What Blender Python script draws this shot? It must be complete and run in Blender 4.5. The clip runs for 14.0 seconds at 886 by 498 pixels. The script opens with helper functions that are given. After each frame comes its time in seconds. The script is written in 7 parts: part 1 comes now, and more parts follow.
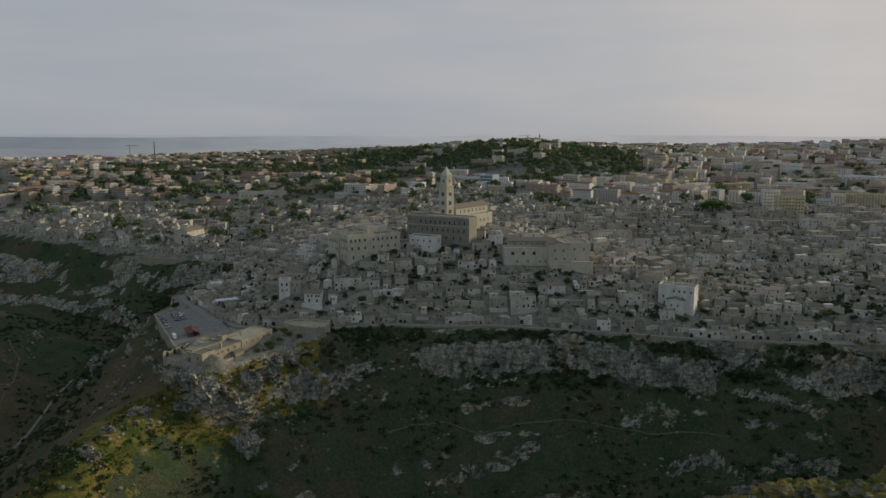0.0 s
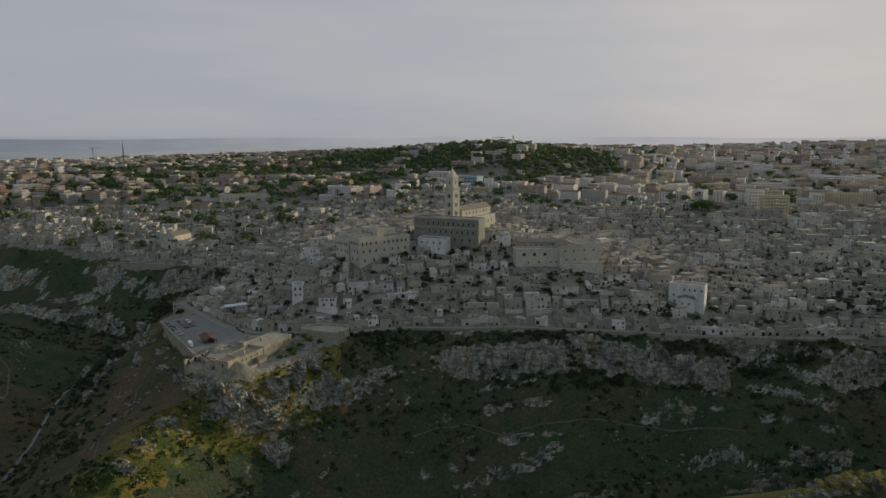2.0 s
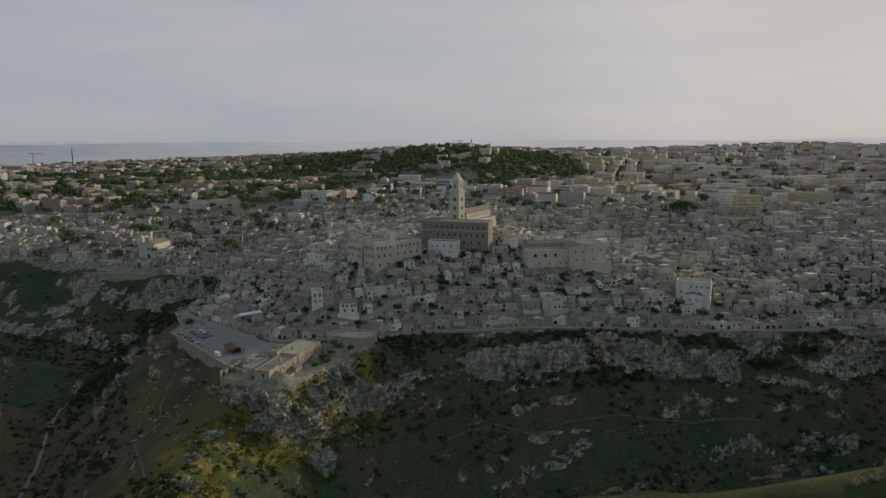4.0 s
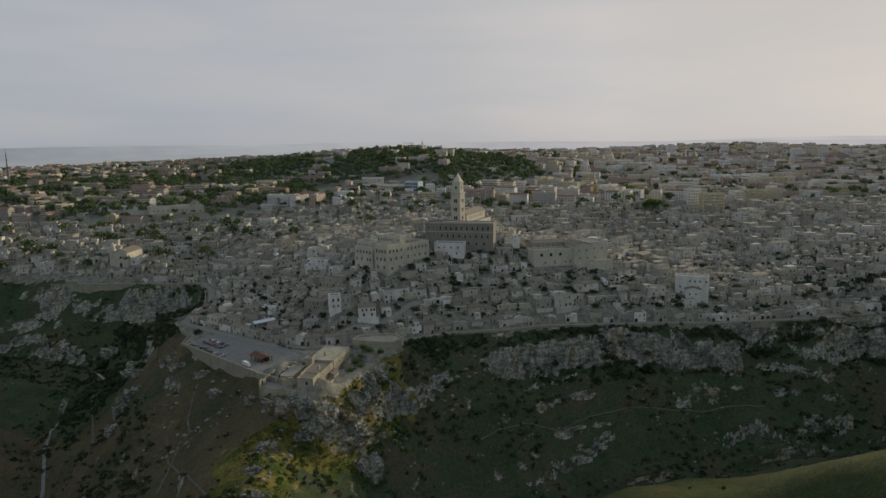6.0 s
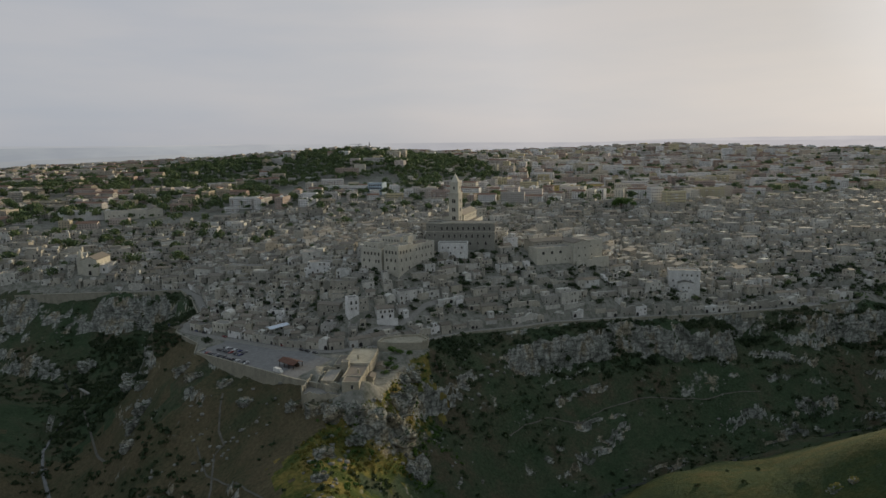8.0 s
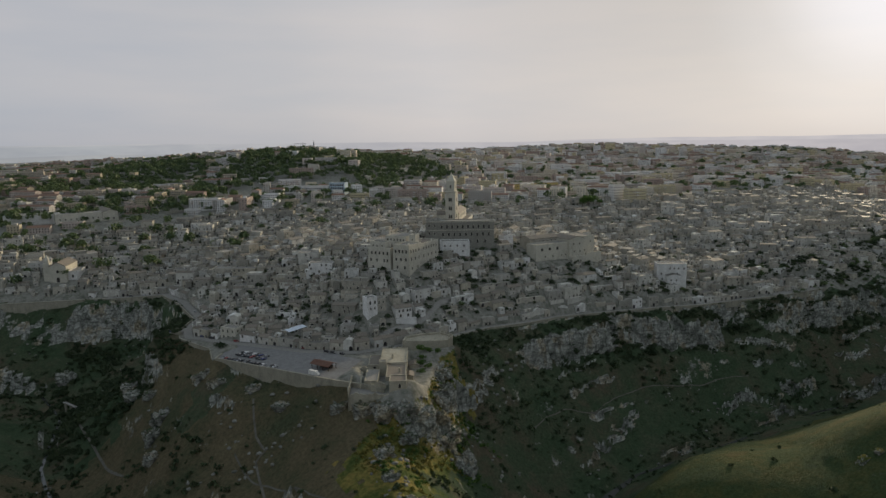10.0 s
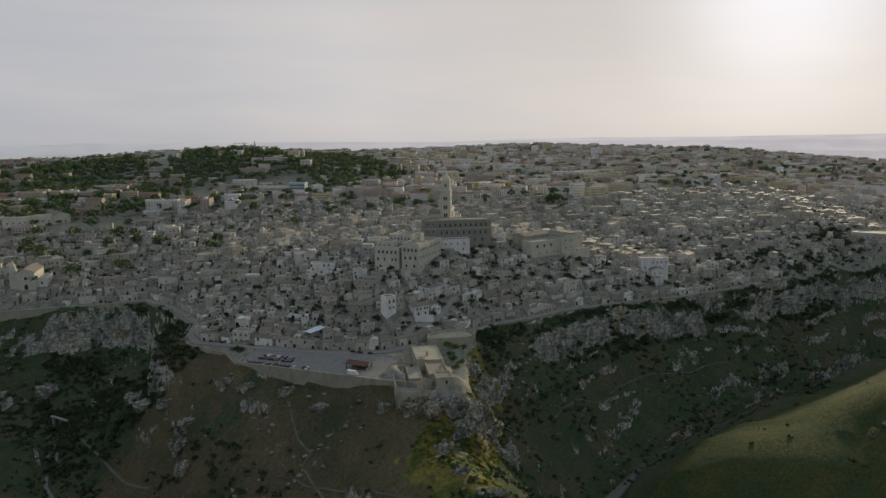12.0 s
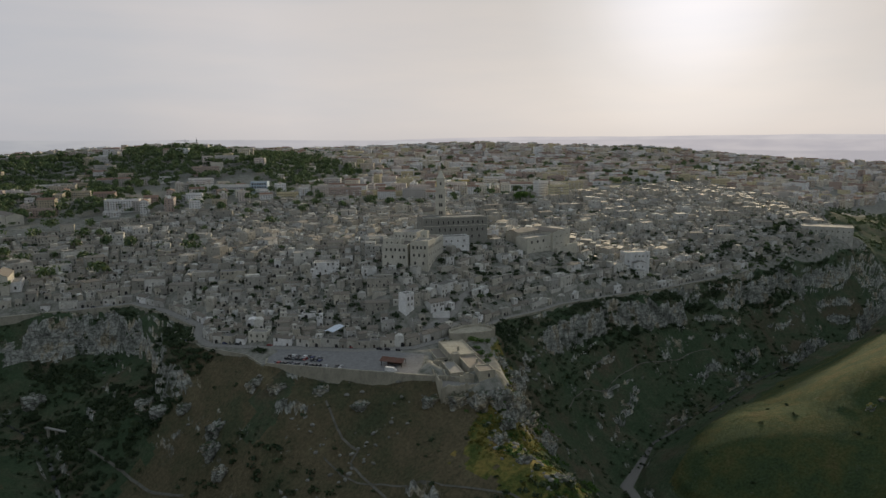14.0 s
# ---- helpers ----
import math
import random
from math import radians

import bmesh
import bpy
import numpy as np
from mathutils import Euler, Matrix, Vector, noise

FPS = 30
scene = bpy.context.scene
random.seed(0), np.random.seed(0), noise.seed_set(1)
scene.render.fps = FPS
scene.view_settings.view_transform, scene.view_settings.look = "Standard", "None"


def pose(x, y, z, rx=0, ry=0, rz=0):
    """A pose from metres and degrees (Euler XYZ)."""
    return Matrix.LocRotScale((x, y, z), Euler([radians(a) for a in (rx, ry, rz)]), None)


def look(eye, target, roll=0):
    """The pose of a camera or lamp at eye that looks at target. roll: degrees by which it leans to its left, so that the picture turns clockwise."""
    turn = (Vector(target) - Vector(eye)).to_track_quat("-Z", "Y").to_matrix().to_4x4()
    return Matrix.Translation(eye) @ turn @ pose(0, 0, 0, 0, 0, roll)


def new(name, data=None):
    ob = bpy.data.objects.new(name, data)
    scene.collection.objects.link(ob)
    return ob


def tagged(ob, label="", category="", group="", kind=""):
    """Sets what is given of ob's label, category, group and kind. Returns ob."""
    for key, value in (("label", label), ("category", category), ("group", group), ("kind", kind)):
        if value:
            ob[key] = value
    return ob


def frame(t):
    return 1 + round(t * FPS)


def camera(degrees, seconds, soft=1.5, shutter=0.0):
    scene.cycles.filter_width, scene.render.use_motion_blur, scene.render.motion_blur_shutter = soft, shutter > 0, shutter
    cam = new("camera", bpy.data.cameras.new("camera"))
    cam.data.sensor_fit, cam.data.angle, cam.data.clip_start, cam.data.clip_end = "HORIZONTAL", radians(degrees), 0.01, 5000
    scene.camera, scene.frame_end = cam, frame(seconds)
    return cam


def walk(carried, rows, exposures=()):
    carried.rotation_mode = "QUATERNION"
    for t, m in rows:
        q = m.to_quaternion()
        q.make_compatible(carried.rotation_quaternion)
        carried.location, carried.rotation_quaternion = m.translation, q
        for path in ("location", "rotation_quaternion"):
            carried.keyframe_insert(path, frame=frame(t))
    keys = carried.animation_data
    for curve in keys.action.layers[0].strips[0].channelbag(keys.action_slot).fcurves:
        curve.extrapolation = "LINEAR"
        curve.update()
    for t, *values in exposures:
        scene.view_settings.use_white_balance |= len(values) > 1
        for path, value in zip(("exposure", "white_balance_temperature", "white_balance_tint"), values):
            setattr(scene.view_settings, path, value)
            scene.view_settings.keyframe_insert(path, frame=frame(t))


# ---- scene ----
cam = camera(66.8, 14.0)
METRES, EYE, TILT, LEAN, TURN = 460.0, 184.0, -9.6, 0.0, 0.0
ROWS = [
    (0.0, 0.0, 0.0, 0.0, 0.0, 0.0, -0.0),
    (0.5, -0.0142, 0.001, 0.0004, -0.59, -0.01, 0.1),
    (1.0, -0.0363, 0.0023, 0.0007, -1.39, 0.01, 0.22),
    (1.5, -0.0641, 0.004, 0.001, -2.37, 0.02, 0.4),
    (2.0, -0.0958, 0.0071, 0.0012, -3.5, 0.12, 0.63),
    (2.5, -0.1289, 0.0082, 0.0013, -4.72, 0.17, 0.88),
    (3.0, -0.163, 0.0101, 0.0017, -6.02, 0.24, 1.15),
    (5.5, -0.3441, 0.0362, 0.0071, -13.36, 0.28, 2.73),
    (6.0, -0.3805, 0.0447, 0.0087, -14.93, 0.23, 3.06),
    (6.5, -0.4172, 0.0542, 0.0104, -16.52, 0.18, 3.36),
    (7.0, -0.4536, 0.0645, 0.0122, -18.13, 0.12, 3.63),
    (7.5, -0.4899, 0.0758, 0.0142, -19.77, 0.03, 3.91),
    (8.0, -0.526, 0.088, 0.0162, -21.4, -0.07, 4.2),
    (10.5, -0.7054, 0.1618, 0.0287, -29.82, -0.79, 5.42),
    (11.0, -0.7407, 0.1793, 0.0316, -31.54, -0.96, 5.64),
    (11.5, -0.7761, 0.1974, 0.0349, -33.28, -1.12, 5.83),
    (12.0, -0.8105, 0.2162, 0.0384, -35.02, -1.31, 6.04),
    (12.5, -0.843, 0.2353, 0.0416, -36.67, -1.52, 6.22),
    (13.0, -0.8752, 0.2551, 0.0451, -38.3, -1.73, 6.35),
    (13.5, -0.9066, 0.2755, 0.0488, -39.93, -1.93, 6.5),
    (14.0, -0.9374, 0.2965, 0.0523, -41.56, -2.14, 6.66),
]
walk(cam, [(t, pose(0, 0, EYE, TILT, LEAN, TURN) @ pose(METRES * x, METRES * y, METRES * z, 90 + pitch, roll, yaw)) for t, x, y, z, yaw, pitch, roll in ROWS],
     exposures=[(0.0, -0.09, 6500, 8), (7.0, 0.06, 6500, 8.5), (14.0, 0.16, 6500, 10)])

# ---- world and sun ----
SUN_BEARING, SUN_HEIGHT = radians(61.8), radians(12.0)      # clockwise from +y, above the horizon
world = bpy.data.worlds.new("hazy_evening_sky")
scene.world = world
world.use_nodes = True
wt = world.node_tree
wt.nodes.clear()


def node(tree, kind, operation="", data_type="", blend_type=""):
    n = tree.nodes.new(kind)
    if operation:
        n.operation = operation
    if data_type:
        n.data_type = data_type
    if blend_type:
        n.blend_type = blend_type
    return n


def link(tree, a, b):
    tree.links.new(a, b)


def ramp(tree, stops, constant=False):
    n = node(tree, "ShaderNodeValToRGB")
    cr = n.color_ramp
    cr.interpolation = "CONSTANT" if constant else "LINEAR"
    while len(cr.elements) < len(stops):
        cr.elements.new(0.5)
    for e, (p, c) in zip(cr.elements, stops):
        e.position, e.color = p, (*c, 1)
    return n


sky = node(wt, "ShaderNodeTexSky")
sky.sky_type, sky.sun_disc, sky.sun_elevation, sky.sun_rotation = "NISHITA", False, SUN_HEIGHT, SUN_BEARING
sky.air_density, sky.dust_density, sky.ozone_density, sky.altitude = 1.2, 2.2, 1.0, 400
coords = node(wt, "ShaderNodeTexCoord")
sep = node(wt, "ShaderNodeSeparateXYZ")
link(wt, coords.outputs["Generated"], sep.inputs[0])
# thin veil of high cloud, streaked along the horizon
stretch = node(wt, "ShaderNodeMapping")
stretch.inputs["Scale"].default_value = (1.4, 1.4, 9.0)
link(wt, coords.outputs["Generated"], stretch.inputs["Vector"])
cloud = node(wt, "ShaderNodeTexNoise")
cloud.inputs["Scale"].default_value, cloud.inputs["Detail"].default_value, cloud.inputs["Roughness"].default_value = 2.2, 5.0, 0.5
link(wt, stretch.outputs[0], cloud.inputs["Vector"])
cloud_tone = ramp(wt, [(0.35, (4.15, 4.5, 5.1)), (0.65, (5.3, 5.22, 5.42))])
link(wt, cloud.outputs["Fac"], cloud_tone.inputs[0])
low = ramp(wt, [(0.0, (4.7, 4.55, 4.72)), (0.16, (5.05, 4.82, 4.95)), (0.28, (4.7, 4.8, 5.0)), (0.5, (4.1, 4.6, 4.95)), (1.0, (3.6, 4.3, 4.75))])
link(wt, sep.outputs["Z"], low.inputs[0])
fade = node(wt, "ShaderNodeMix", data_type="RGBA", blend_type="MULTIPLY")
fade.inputs["Factor"].default_value = 1.0
thin = ramp(wt, [(0.24, (1, 1, 1)), (0.5, (0.84, 0.90, 0.92))])
link(wt, sep.outputs["Z"], thin.inputs[0])
link(wt, cloud_tone.outputs[0], fade.inputs["A"])
link(wt, thin.outputs[0], fade.inputs["B"])
veil = node(wt, "ShaderNodeMix", data_type="RGBA")
veil.inputs["Factor"].default_value = 0.5
link(wt, fade.outputs["Result"], veil.inputs["A"])
link(wt, low.outputs[0], veil.inputs["B"])
haze = node(wt, "ShaderNodeMix", data_type="RGBA")
haze.inputs["Factor"].default_value = 0.81
grey = node(wt, "ShaderNodeRGBToBW")
link(wt, sky.outputs[0], grey.inputs[0])
pale = node(wt, "ShaderNodeMix", data_type="RGBA")
pale.inputs["Factor"].default_value = 0.72
link(wt, sky.outputs[0], pale.inputs["A"])
link(wt, grey.outputs[0], pale.inputs["B"])
soften = node(wt, "ShaderNodeGamma")
soften.inputs["Gamma"].default_value = 0.66
link(wt, pale.outputs["Result"], soften.inputs["Color"])
scaled_sky = node(wt, "ShaderNodeMix", data_type="RGBA", blend_type="MULTIPLY")
scaled_sky.inputs["Factor"].default_value = 1.0
scaled_sky.inputs["B"].default_value = (1.6, 1.6, 1.6, 1)
link(wt, soften.outputs[0], scaled_sky.inputs["A"])
link(wt, scaled_sky.outputs["Result"], haze.inputs["A"])
link(wt, veil.outputs["Result"], haze.inputs["B"])
back = node(wt, "ShaderNodeBackground")
back.inputs["Strength"].default_value = 0.1
# the haze is darkest and bluest away from the sun, cream low under it, white round it
facing = node(wt, "ShaderNodeVectorMath", operation="DOT_PRODUCT")
link(wt, coords.outputs["Generated"], facing.inputs[0])
facing.inputs[1].default_value = (math.sin(SUN_BEARING) * math.cos(SUN_HEIGHT), math.cos(SUN_BEARING) * math.cos(SUN_HEIGHT), math.sin(SUN_HEIGHT))
aureole = ramp(wt, [(0.0, (0.86, 0.91, 0.96)), (0.5, (0.93, 0.95, 0.98)), (0.7, (1.01, 1.0, 0.99)), (0.83, (1.09, 1.06, 1.03)), (0.93, (0.98, 0.945, 0.90)), (0.975, (0.90, 0.865, 0.815)), (0.99, (0.95, 0.92, 0.88)), (1.0, (1.12, 1.12, 1.15))])
link(wt, facing.outputs["Value"], aureole.inputs[0])
glow = node(wt, "ShaderNodeMix", data_type="RGBA", blend_type="MULTIPLY")
glow.inputs["Factor"].default_value = 1.0
link(wt, haze.outputs["Result"], glow.inputs["A"])
link(wt, aureole.outputs[0], glow.inputs["B"])
link(wt, glow.outputs["Result"], back.inputs["Color"])
link(wt, back.outputs[0], node(wt, "ShaderNodeOutputWorld").inputs[0])

sun = new("sun", bpy.data.lights.new("sun", "SUN"))
sun.data.energy, sun.data.angle, sun.data.color = 3.0, radians(4.0), (1.0, 0.82, 0.56)
toward = Vector((math.sin(SUN_BEARING) * math.cos(SUN_HEIGHT), math.cos(SUN_BEARING) * math.cos(SUN_HEIGHT), math.sin(SUN_HEIGHT)))
sun.matrix_world = look(toward * 900, (0, 0, 0))

# ---- materials ----


def material(name, rough=0.9, metal=0.0):
    m = bpy.data.materials.new(name)
    m.use_nodes = True
    t = m.node_tree
    b = t.nodes["Principled BSDF"]
    b.inputs["Roughness"].default_value, b.inputs["Metallic"].default_value = rough, metal
    b.inputs["Specular IOR Level"].default_value = 0.25
    return m, t, b


def noise_of(t, scale, detail=4.0, rough=0.55, squash=(1, 1, 1), local=False):
    pos = node(t, "ShaderNodeTexCoord") if local else node(t, "ShaderNodeNewGeometry")
    mp = node(t, "ShaderNodeMapping")
    mp.inputs["Scale"].default_value = squash
    link(t, pos.outputs["Object" if local else "Position"], mp.inputs["Vector"])
    n = node(t, "ShaderNodeTexNoise")
    n.inputs["Scale"].default_value, n.inputs["Detail"].default_value, n.inputs["Roughness"].default_value = scale, detail, rough
    link(t, mp.outputs[0], n.inputs["Vector"])
    return n.outputs["Fac"]


def mix(t, fac, a, b, blend="MIX"):
    n = node(t, "ShaderNodeMix", data_type="RGBA", blend_type=blend)
    for value, socket in ((fac, n.inputs["Factor"]), (a, n.inputs["A"]), (b, n.inputs["B"])):
        if isinstance(value, bpy.types.NodeSocket):
            link(t, value, socket)
        else:
            socket.default_value = (*value, 1) if isinstance(value, tuple) else value
    return n.outputs["Result"]


def bump(t, b, height, strength, distance):
    n = node(t, "ShaderNodeBump")
    n.inputs["Strength"].default_value, n.inputs["Distance"].default_value = strength, distance
    link(t, height, n.inputs["Height"])
    link(t, n.outputs[0], b.inputs["Normal"])


def chance(t, island):
    if island:
        return node(t, "ShaderNodeNewGeometry").outputs["Random Per Island"]
    return node(t, "ShaderNodeObjectInfo").outputs["Random"]


def weathered(name, tones, island=False, stain=(0.16, 0.145, 0.125), amount=0.55, rough=0.92, grain=0.9, constant=False, relief=0.06):
    """A wall, roof or paving surface: a tone for each thing, mottled, with streaky stains and fine relief."""
    m, t, b = material(name, rough)
    b.inputs["Specular IOR Level"].default_value = 0.4 if rough < 0.85 else 0.25
    r = ramp(t, [(i / len(tones) if constant else i / max(1, len(tones) - 1), c) for i, c in enumerate(tones)], constant)
    link(t, chance(t, island), r.inputs[0])
    big = ramp(t, [(0.42, (0, 0, 0)), (0.72, (1, 1, 1))])
    link(t, noise_of(t, 0.22, 6, 0.65, (1, 1, 0.45)), big.inputs[0])
    scaled = node(t, "ShaderNodeMath", operation="MULTIPLY")
    scaled.inputs[1].default_value = amount
    link(t, big.outputs[0], scaled.inputs[0])
    stained = mix(t, scaled.outputs[0], r.outputs[0], stain)
    fine = noise_of(t, grain, 6, 0.7)
    speck = ramp(t, [(0.3, (0.72, 0.72, 0.72)), (0.7, (1.12, 1.12, 1.12))])
    link(t, fine, speck.inputs[0])
    out = mix(t, 1.0, stained, speck.outputs[0], "MULTIPLY")
    link(t, out, b.inputs["Base Color"])
    bump(t, b, fine, 0.6, relief)
    return m


LIMESTONE = [(0.25, 0.24, 0.205), (0.50, 0.465, 0.385), (0.35, 0.335, 0.29), (0.62, 0.60, 0.54), (0.42, 0.385, 0.305), (0.66, 0.65, 0.61), (0.28, 0.268, 0.23), (0.55, 0.505, 0.41)]
M_WALL = weathered("old_limestone_wall", LIMESTONE)
M_WALLS = weathered("old_limestone_walls", LIMESTONE, island=True)
M_WHITE = weathered("limewashed_wall", [(0.66, 0.645, 0.61), (0.76, 0.745, 0.72)], amount=0.35)
M_TUFF = weathered("warm_tuff_ashlar", [(0.53, 0.50, 0.415), (0.57, 0.54, 0.455)], amount=0.35, grain=1.4)
M_RETAIN = weathered("tan_retaining_ashlar", [(0.31, 0.288, 0.225), (0.36, 0.335, 0.27), (0.28, 0.262, 0.21)], amount=0.6, grain=1.3, stain=(0.13, 0.125, 0.1))
# darker than the tuff: the palace front's shade is put into the tone
M_DARKSTONE = weathered("weathered_shaded_grey_ashlar", [(0.25, 0.242, 0.208), (0.28, 0.27, 0.232)], amount=0.45, grain=1.2)
M_ROOF = weathered("lichened_roof_tiles", [(0.13, 0.112, 0.088), (0.21, 0.178, 0.14), (0.165, 0.148, 0.12)], rough=0.8, amount=0.4, grain=2.2, relief=0.12)
M_ROOFS = weathered("lichened_roof_tiles_town", [(0.12, 0.105, 0.083), (0.22, 0.188, 0.148), (0.16, 0.142, 0.112), (0.27, 0.235, 0.19)], island=True, rough=0.8, amount=0.4, grain=2.2, relief=0.12)
M_FLATROOF = weathered("flat_roof_screed", [(0.17, 0.162, 0.143), (0.28, 0.265, 0.235), (0.14, 0.133, 0.118)], rough=0.78, amount=0.5)
M_FLATROOFS = weathered("flat_roofs_screed", [(0.16, 0.152, 0.135), (0.32, 0.30, 0.265), (0.13, 0.123, 0.11), (0.22, 0.208, 0.183)], island=True, rough=0.78, amount=0.5)
M_TERRACOTTA = weathered("terracotta_roof", [(0.21, 0.125, 0.09), (0.26, 0.16, 0.115)], amount=0.3, grain=2.0)
# render paints, lifted about a fifth to paint in the far town's haze
MODERN = [(0.74, 0.72, 0.69), (0.60, 0.54, 0.43), (0.56, 0.48, 0.39), (0.80, 0.79, 0.77), (0.55, 0.52, 0.48), (0.64, 0.56, 0.50),
          (0.46, 0.43, 0.39), (0.70, 0.64, 0.53), (0.42, 0.33, 0.28), (0.70, 0.68, 0.65), (0.58, 0.51, 0.33)]
MODERN_WEST = [(0.46, 0.41, 0.33), (0.56, 0.52, 0.45), (0.40, 0.37, 0.33), (0.66, 0.64, 0.61), (0.40, 0.30, 0.25), (0.47, 0.41, 0.30), (0.44, 0.42, 0.385), (0.60, 0.57, 0.53), (0.50, 0.43, 0.38)]
M_MODERNS_WEST = weathered("painted_render_west_town", MODERN_WEST, island=True, amount=0.3, constant=True)
M_MODERN = weathered("painted_render", MODERN, amount=0.2, constant=True)
M_MODERNS = weathered("painted_render_town", MODERN, island=True, amount=0.2, constant=True)
M_LOT = weathered("worn_grey_paving", [(0.205, 0.202, 0.198), (0.22, 0.215, 0.21)], amount=0.6, grain=0.5, stain=(0.12, 0.119, 0.115))
M_PAVING = weathered("pale_stone_paving", [(0.25, 0.238, 0.215), (0.28, 0.265, 0.24)], amount=0.55, grain=0.7, stain=(0.2, 0.19, 0.175))
M_REDSHED = weathered("rust_red_roofing", [(0.125, 0.060, 0.043), (0.14, 0.068, 0.047)], amount=0.3)
M_TARP = weathered("pale_blue_tarpaulin", [(0.60, 0.66, 0.74), (0.60, 0.66, 0.74)], amount=0.15, rough=0.6)
M_ORANGE = weathered("orange_render", [(0.52, 0.22, 0.11), (0.52, 0.22, 0.11)], amount=0.25)
M_YELLOW = weathered("ochre_yellow_render", [(0.55, 0.42, 0.16), (0.55, 0.42, 0.16)], amount=0.25)
M_BLUE = weathered("pale_blue_render", [(0.42, 0.52, 0.60), (0.42, 0.52, 0.60)], amount=0.2)
M_TRACK = weathered("trodden_pale_earth", [(0.125, 0.118, 0.097), (0.14, 0.13, 0.108)], amount=0.7, stain=(0.06, 0.06, 0.042))
M_BARK = weathered("bark", [(0.10, 0.075, 0.055), (0.13, 0.10, 0.075)], amount=0.4)


def plain(name, colour, rough=0.6, metal=0.0):
    m, t, b = material(name, rough, metal)
    fine = ramp(t, [(0.3, tuple(c * 0.8 for c in colour)), (0.7, tuple(min(1, c * 1.15) for c in colour))])
    link(t, noise_of(t, 1.5), fine.inputs[0])
    link(t, fine.outputs[0], b.inputs["Base Color"])
    return m


# near-black: window glass, and inner shade painted into open arches and doorways
M_OPENING = plain("dark_glass_and_opening_shade", (0.028, 0.027, 0.027), 0.35)
M_DOOR = plain("dark_wooden_door", (0.055, 0.04, 0.03), 0.7)
M_STEEL = plain("galvanised_steel", (0.22, 0.22, 0.23), 0.5, 0.6)
M_RUBBER = plain("rubber", (0.02, 0.02, 0.02), 0.9)
M_CARGLASS = plain("car_glass", (0.02, 0.022, 0.025), 0.12)
M_WATER = plain("slow_river_water", (0.05, 0.052, 0.048), 0.24)
M_WATER.node_tree.nodes["Principled BSDF"].inputs["Specular IOR Level"].default_value = 0.45


def car_paint():
    m, t, b = material("car_paint", 0.3)
    r = ramp(t, [(0, (0.02, 0.02, 0.022)), (0.28, (0.4, 0.4, 0.4)), (0.36, (0.035, 0.04, 0.05)), (0.52, (0.16, 0.16, 0.17)),
                 (0.66, (0.015, 0.015, 0.02)), (0.78, (0.20, 0.02, 0.02)), (0.85, (0.6, 0.6, 0.6)), (0.91, (0.04, 0.05, 0.12))], True)
    link(t, chance(t, False), r.inputs[0])
    link(t, r.outputs[0], b.inputs["Base Color"])
    b.inputs["Coat Weight"].default_value = 0.5
    return m


M_PAINT = car_paint()


def foliage(name, tones, island=True):
    """Leaves that let some of the light behind them through."""
    m, t, b = material(name, 0.7)
    b.inputs["Specular IOR Level"].default_value = 0.25
    r = ramp(t, [(i / (len(tones) - 1), c) for i, c in enumerate(tones)])
    link(t, chance(t, island), r.inputs[0])
    patch = ramp(t, [(0.35, (0.7, 0.75, 0.7)), (0.65, (1.15, 1.1, 1.0))])
    link(t, noise_of(t, 0.06, 3), patch.inputs[0])
    tone = mix(t, 1.0, r.outputs[0], patch.outputs[0], "MULTIPLY")
    link(t, tone, b.inputs["Base Color"])
    through_leaf = node(t, "ShaderNodeBsdfTranslucent")
    link(t, mix(t, 1.0, tone, (1.0, 1.05, 0.8), "MULTIPLY"), through_leaf.inputs["Color"])
    both = node(t, "ShaderNodeMixShader")
    both.inputs[0].default_value = 0.22
    link(t, b.outputs[0], both.inputs[1])
    link(t, through_leaf.outputs[0], both.inputs[2])
    out = next(n for n in t.nodes if n.type == "OUTPUT_MATERIAL")
    link(t, both.outputs[0], out.inputs[0])
    return m


M_LEAF = foliage("dark_leaves", [(0.050, 0.080, 0.042), (0.098, 0.138, 0.066), (0.15, 0.19, 0.092)])
M_BRIGHTLEAF = foliage("bright_green_leaves", [(0.04, 0.085, 0.018), (0.065, 0.125, 0.028), (0.09, 0.15, 0.035)])
# dry shrubs, with the low sun's yellow put into the leaf colour
M_DRYLEAF = foliage("sunlit_dry_shrub_leaves", [(0.075, 0.085, 0.020), (0.15, 0.14, 0.03), (0.21, 0.17, 0.04)])
M_SHRUB = foliage("scrub_leaves", [(0.030, 0.048, 0.026), (0.046, 0.068, 0.034), (0.070, 0.092, 0.046)])


OLIVE = [(0.30, (0.034, 0.056, 0.030)), (0.44, (0.050, 0.074, 0.042)), (0.53, (0.064, 0.078, 0.048)), (0.64, (0.094, 0.080, 0.056)), (0.8, (0.12, 0.11, 0.065))]
# dry yellow grass, raised in tone to carry the spur's sunlit patch
STRAW = [(0.34, (0.040, 0.066, 0.020)), (0.45, (0.085, 0.100, 0.030)), (0.54, (0.175, 0.150, 0.046)), (0.66, (0.23, 0.165, 0.060))]
RUSSET = [(0.34, (0.060, 0.070, 0.041)), (0.46, (0.086, 0.081, 0.049)), (0.55, (0.108, 0.091, 0.058)), (0.68, (0.130, 0.115, 0.071))]


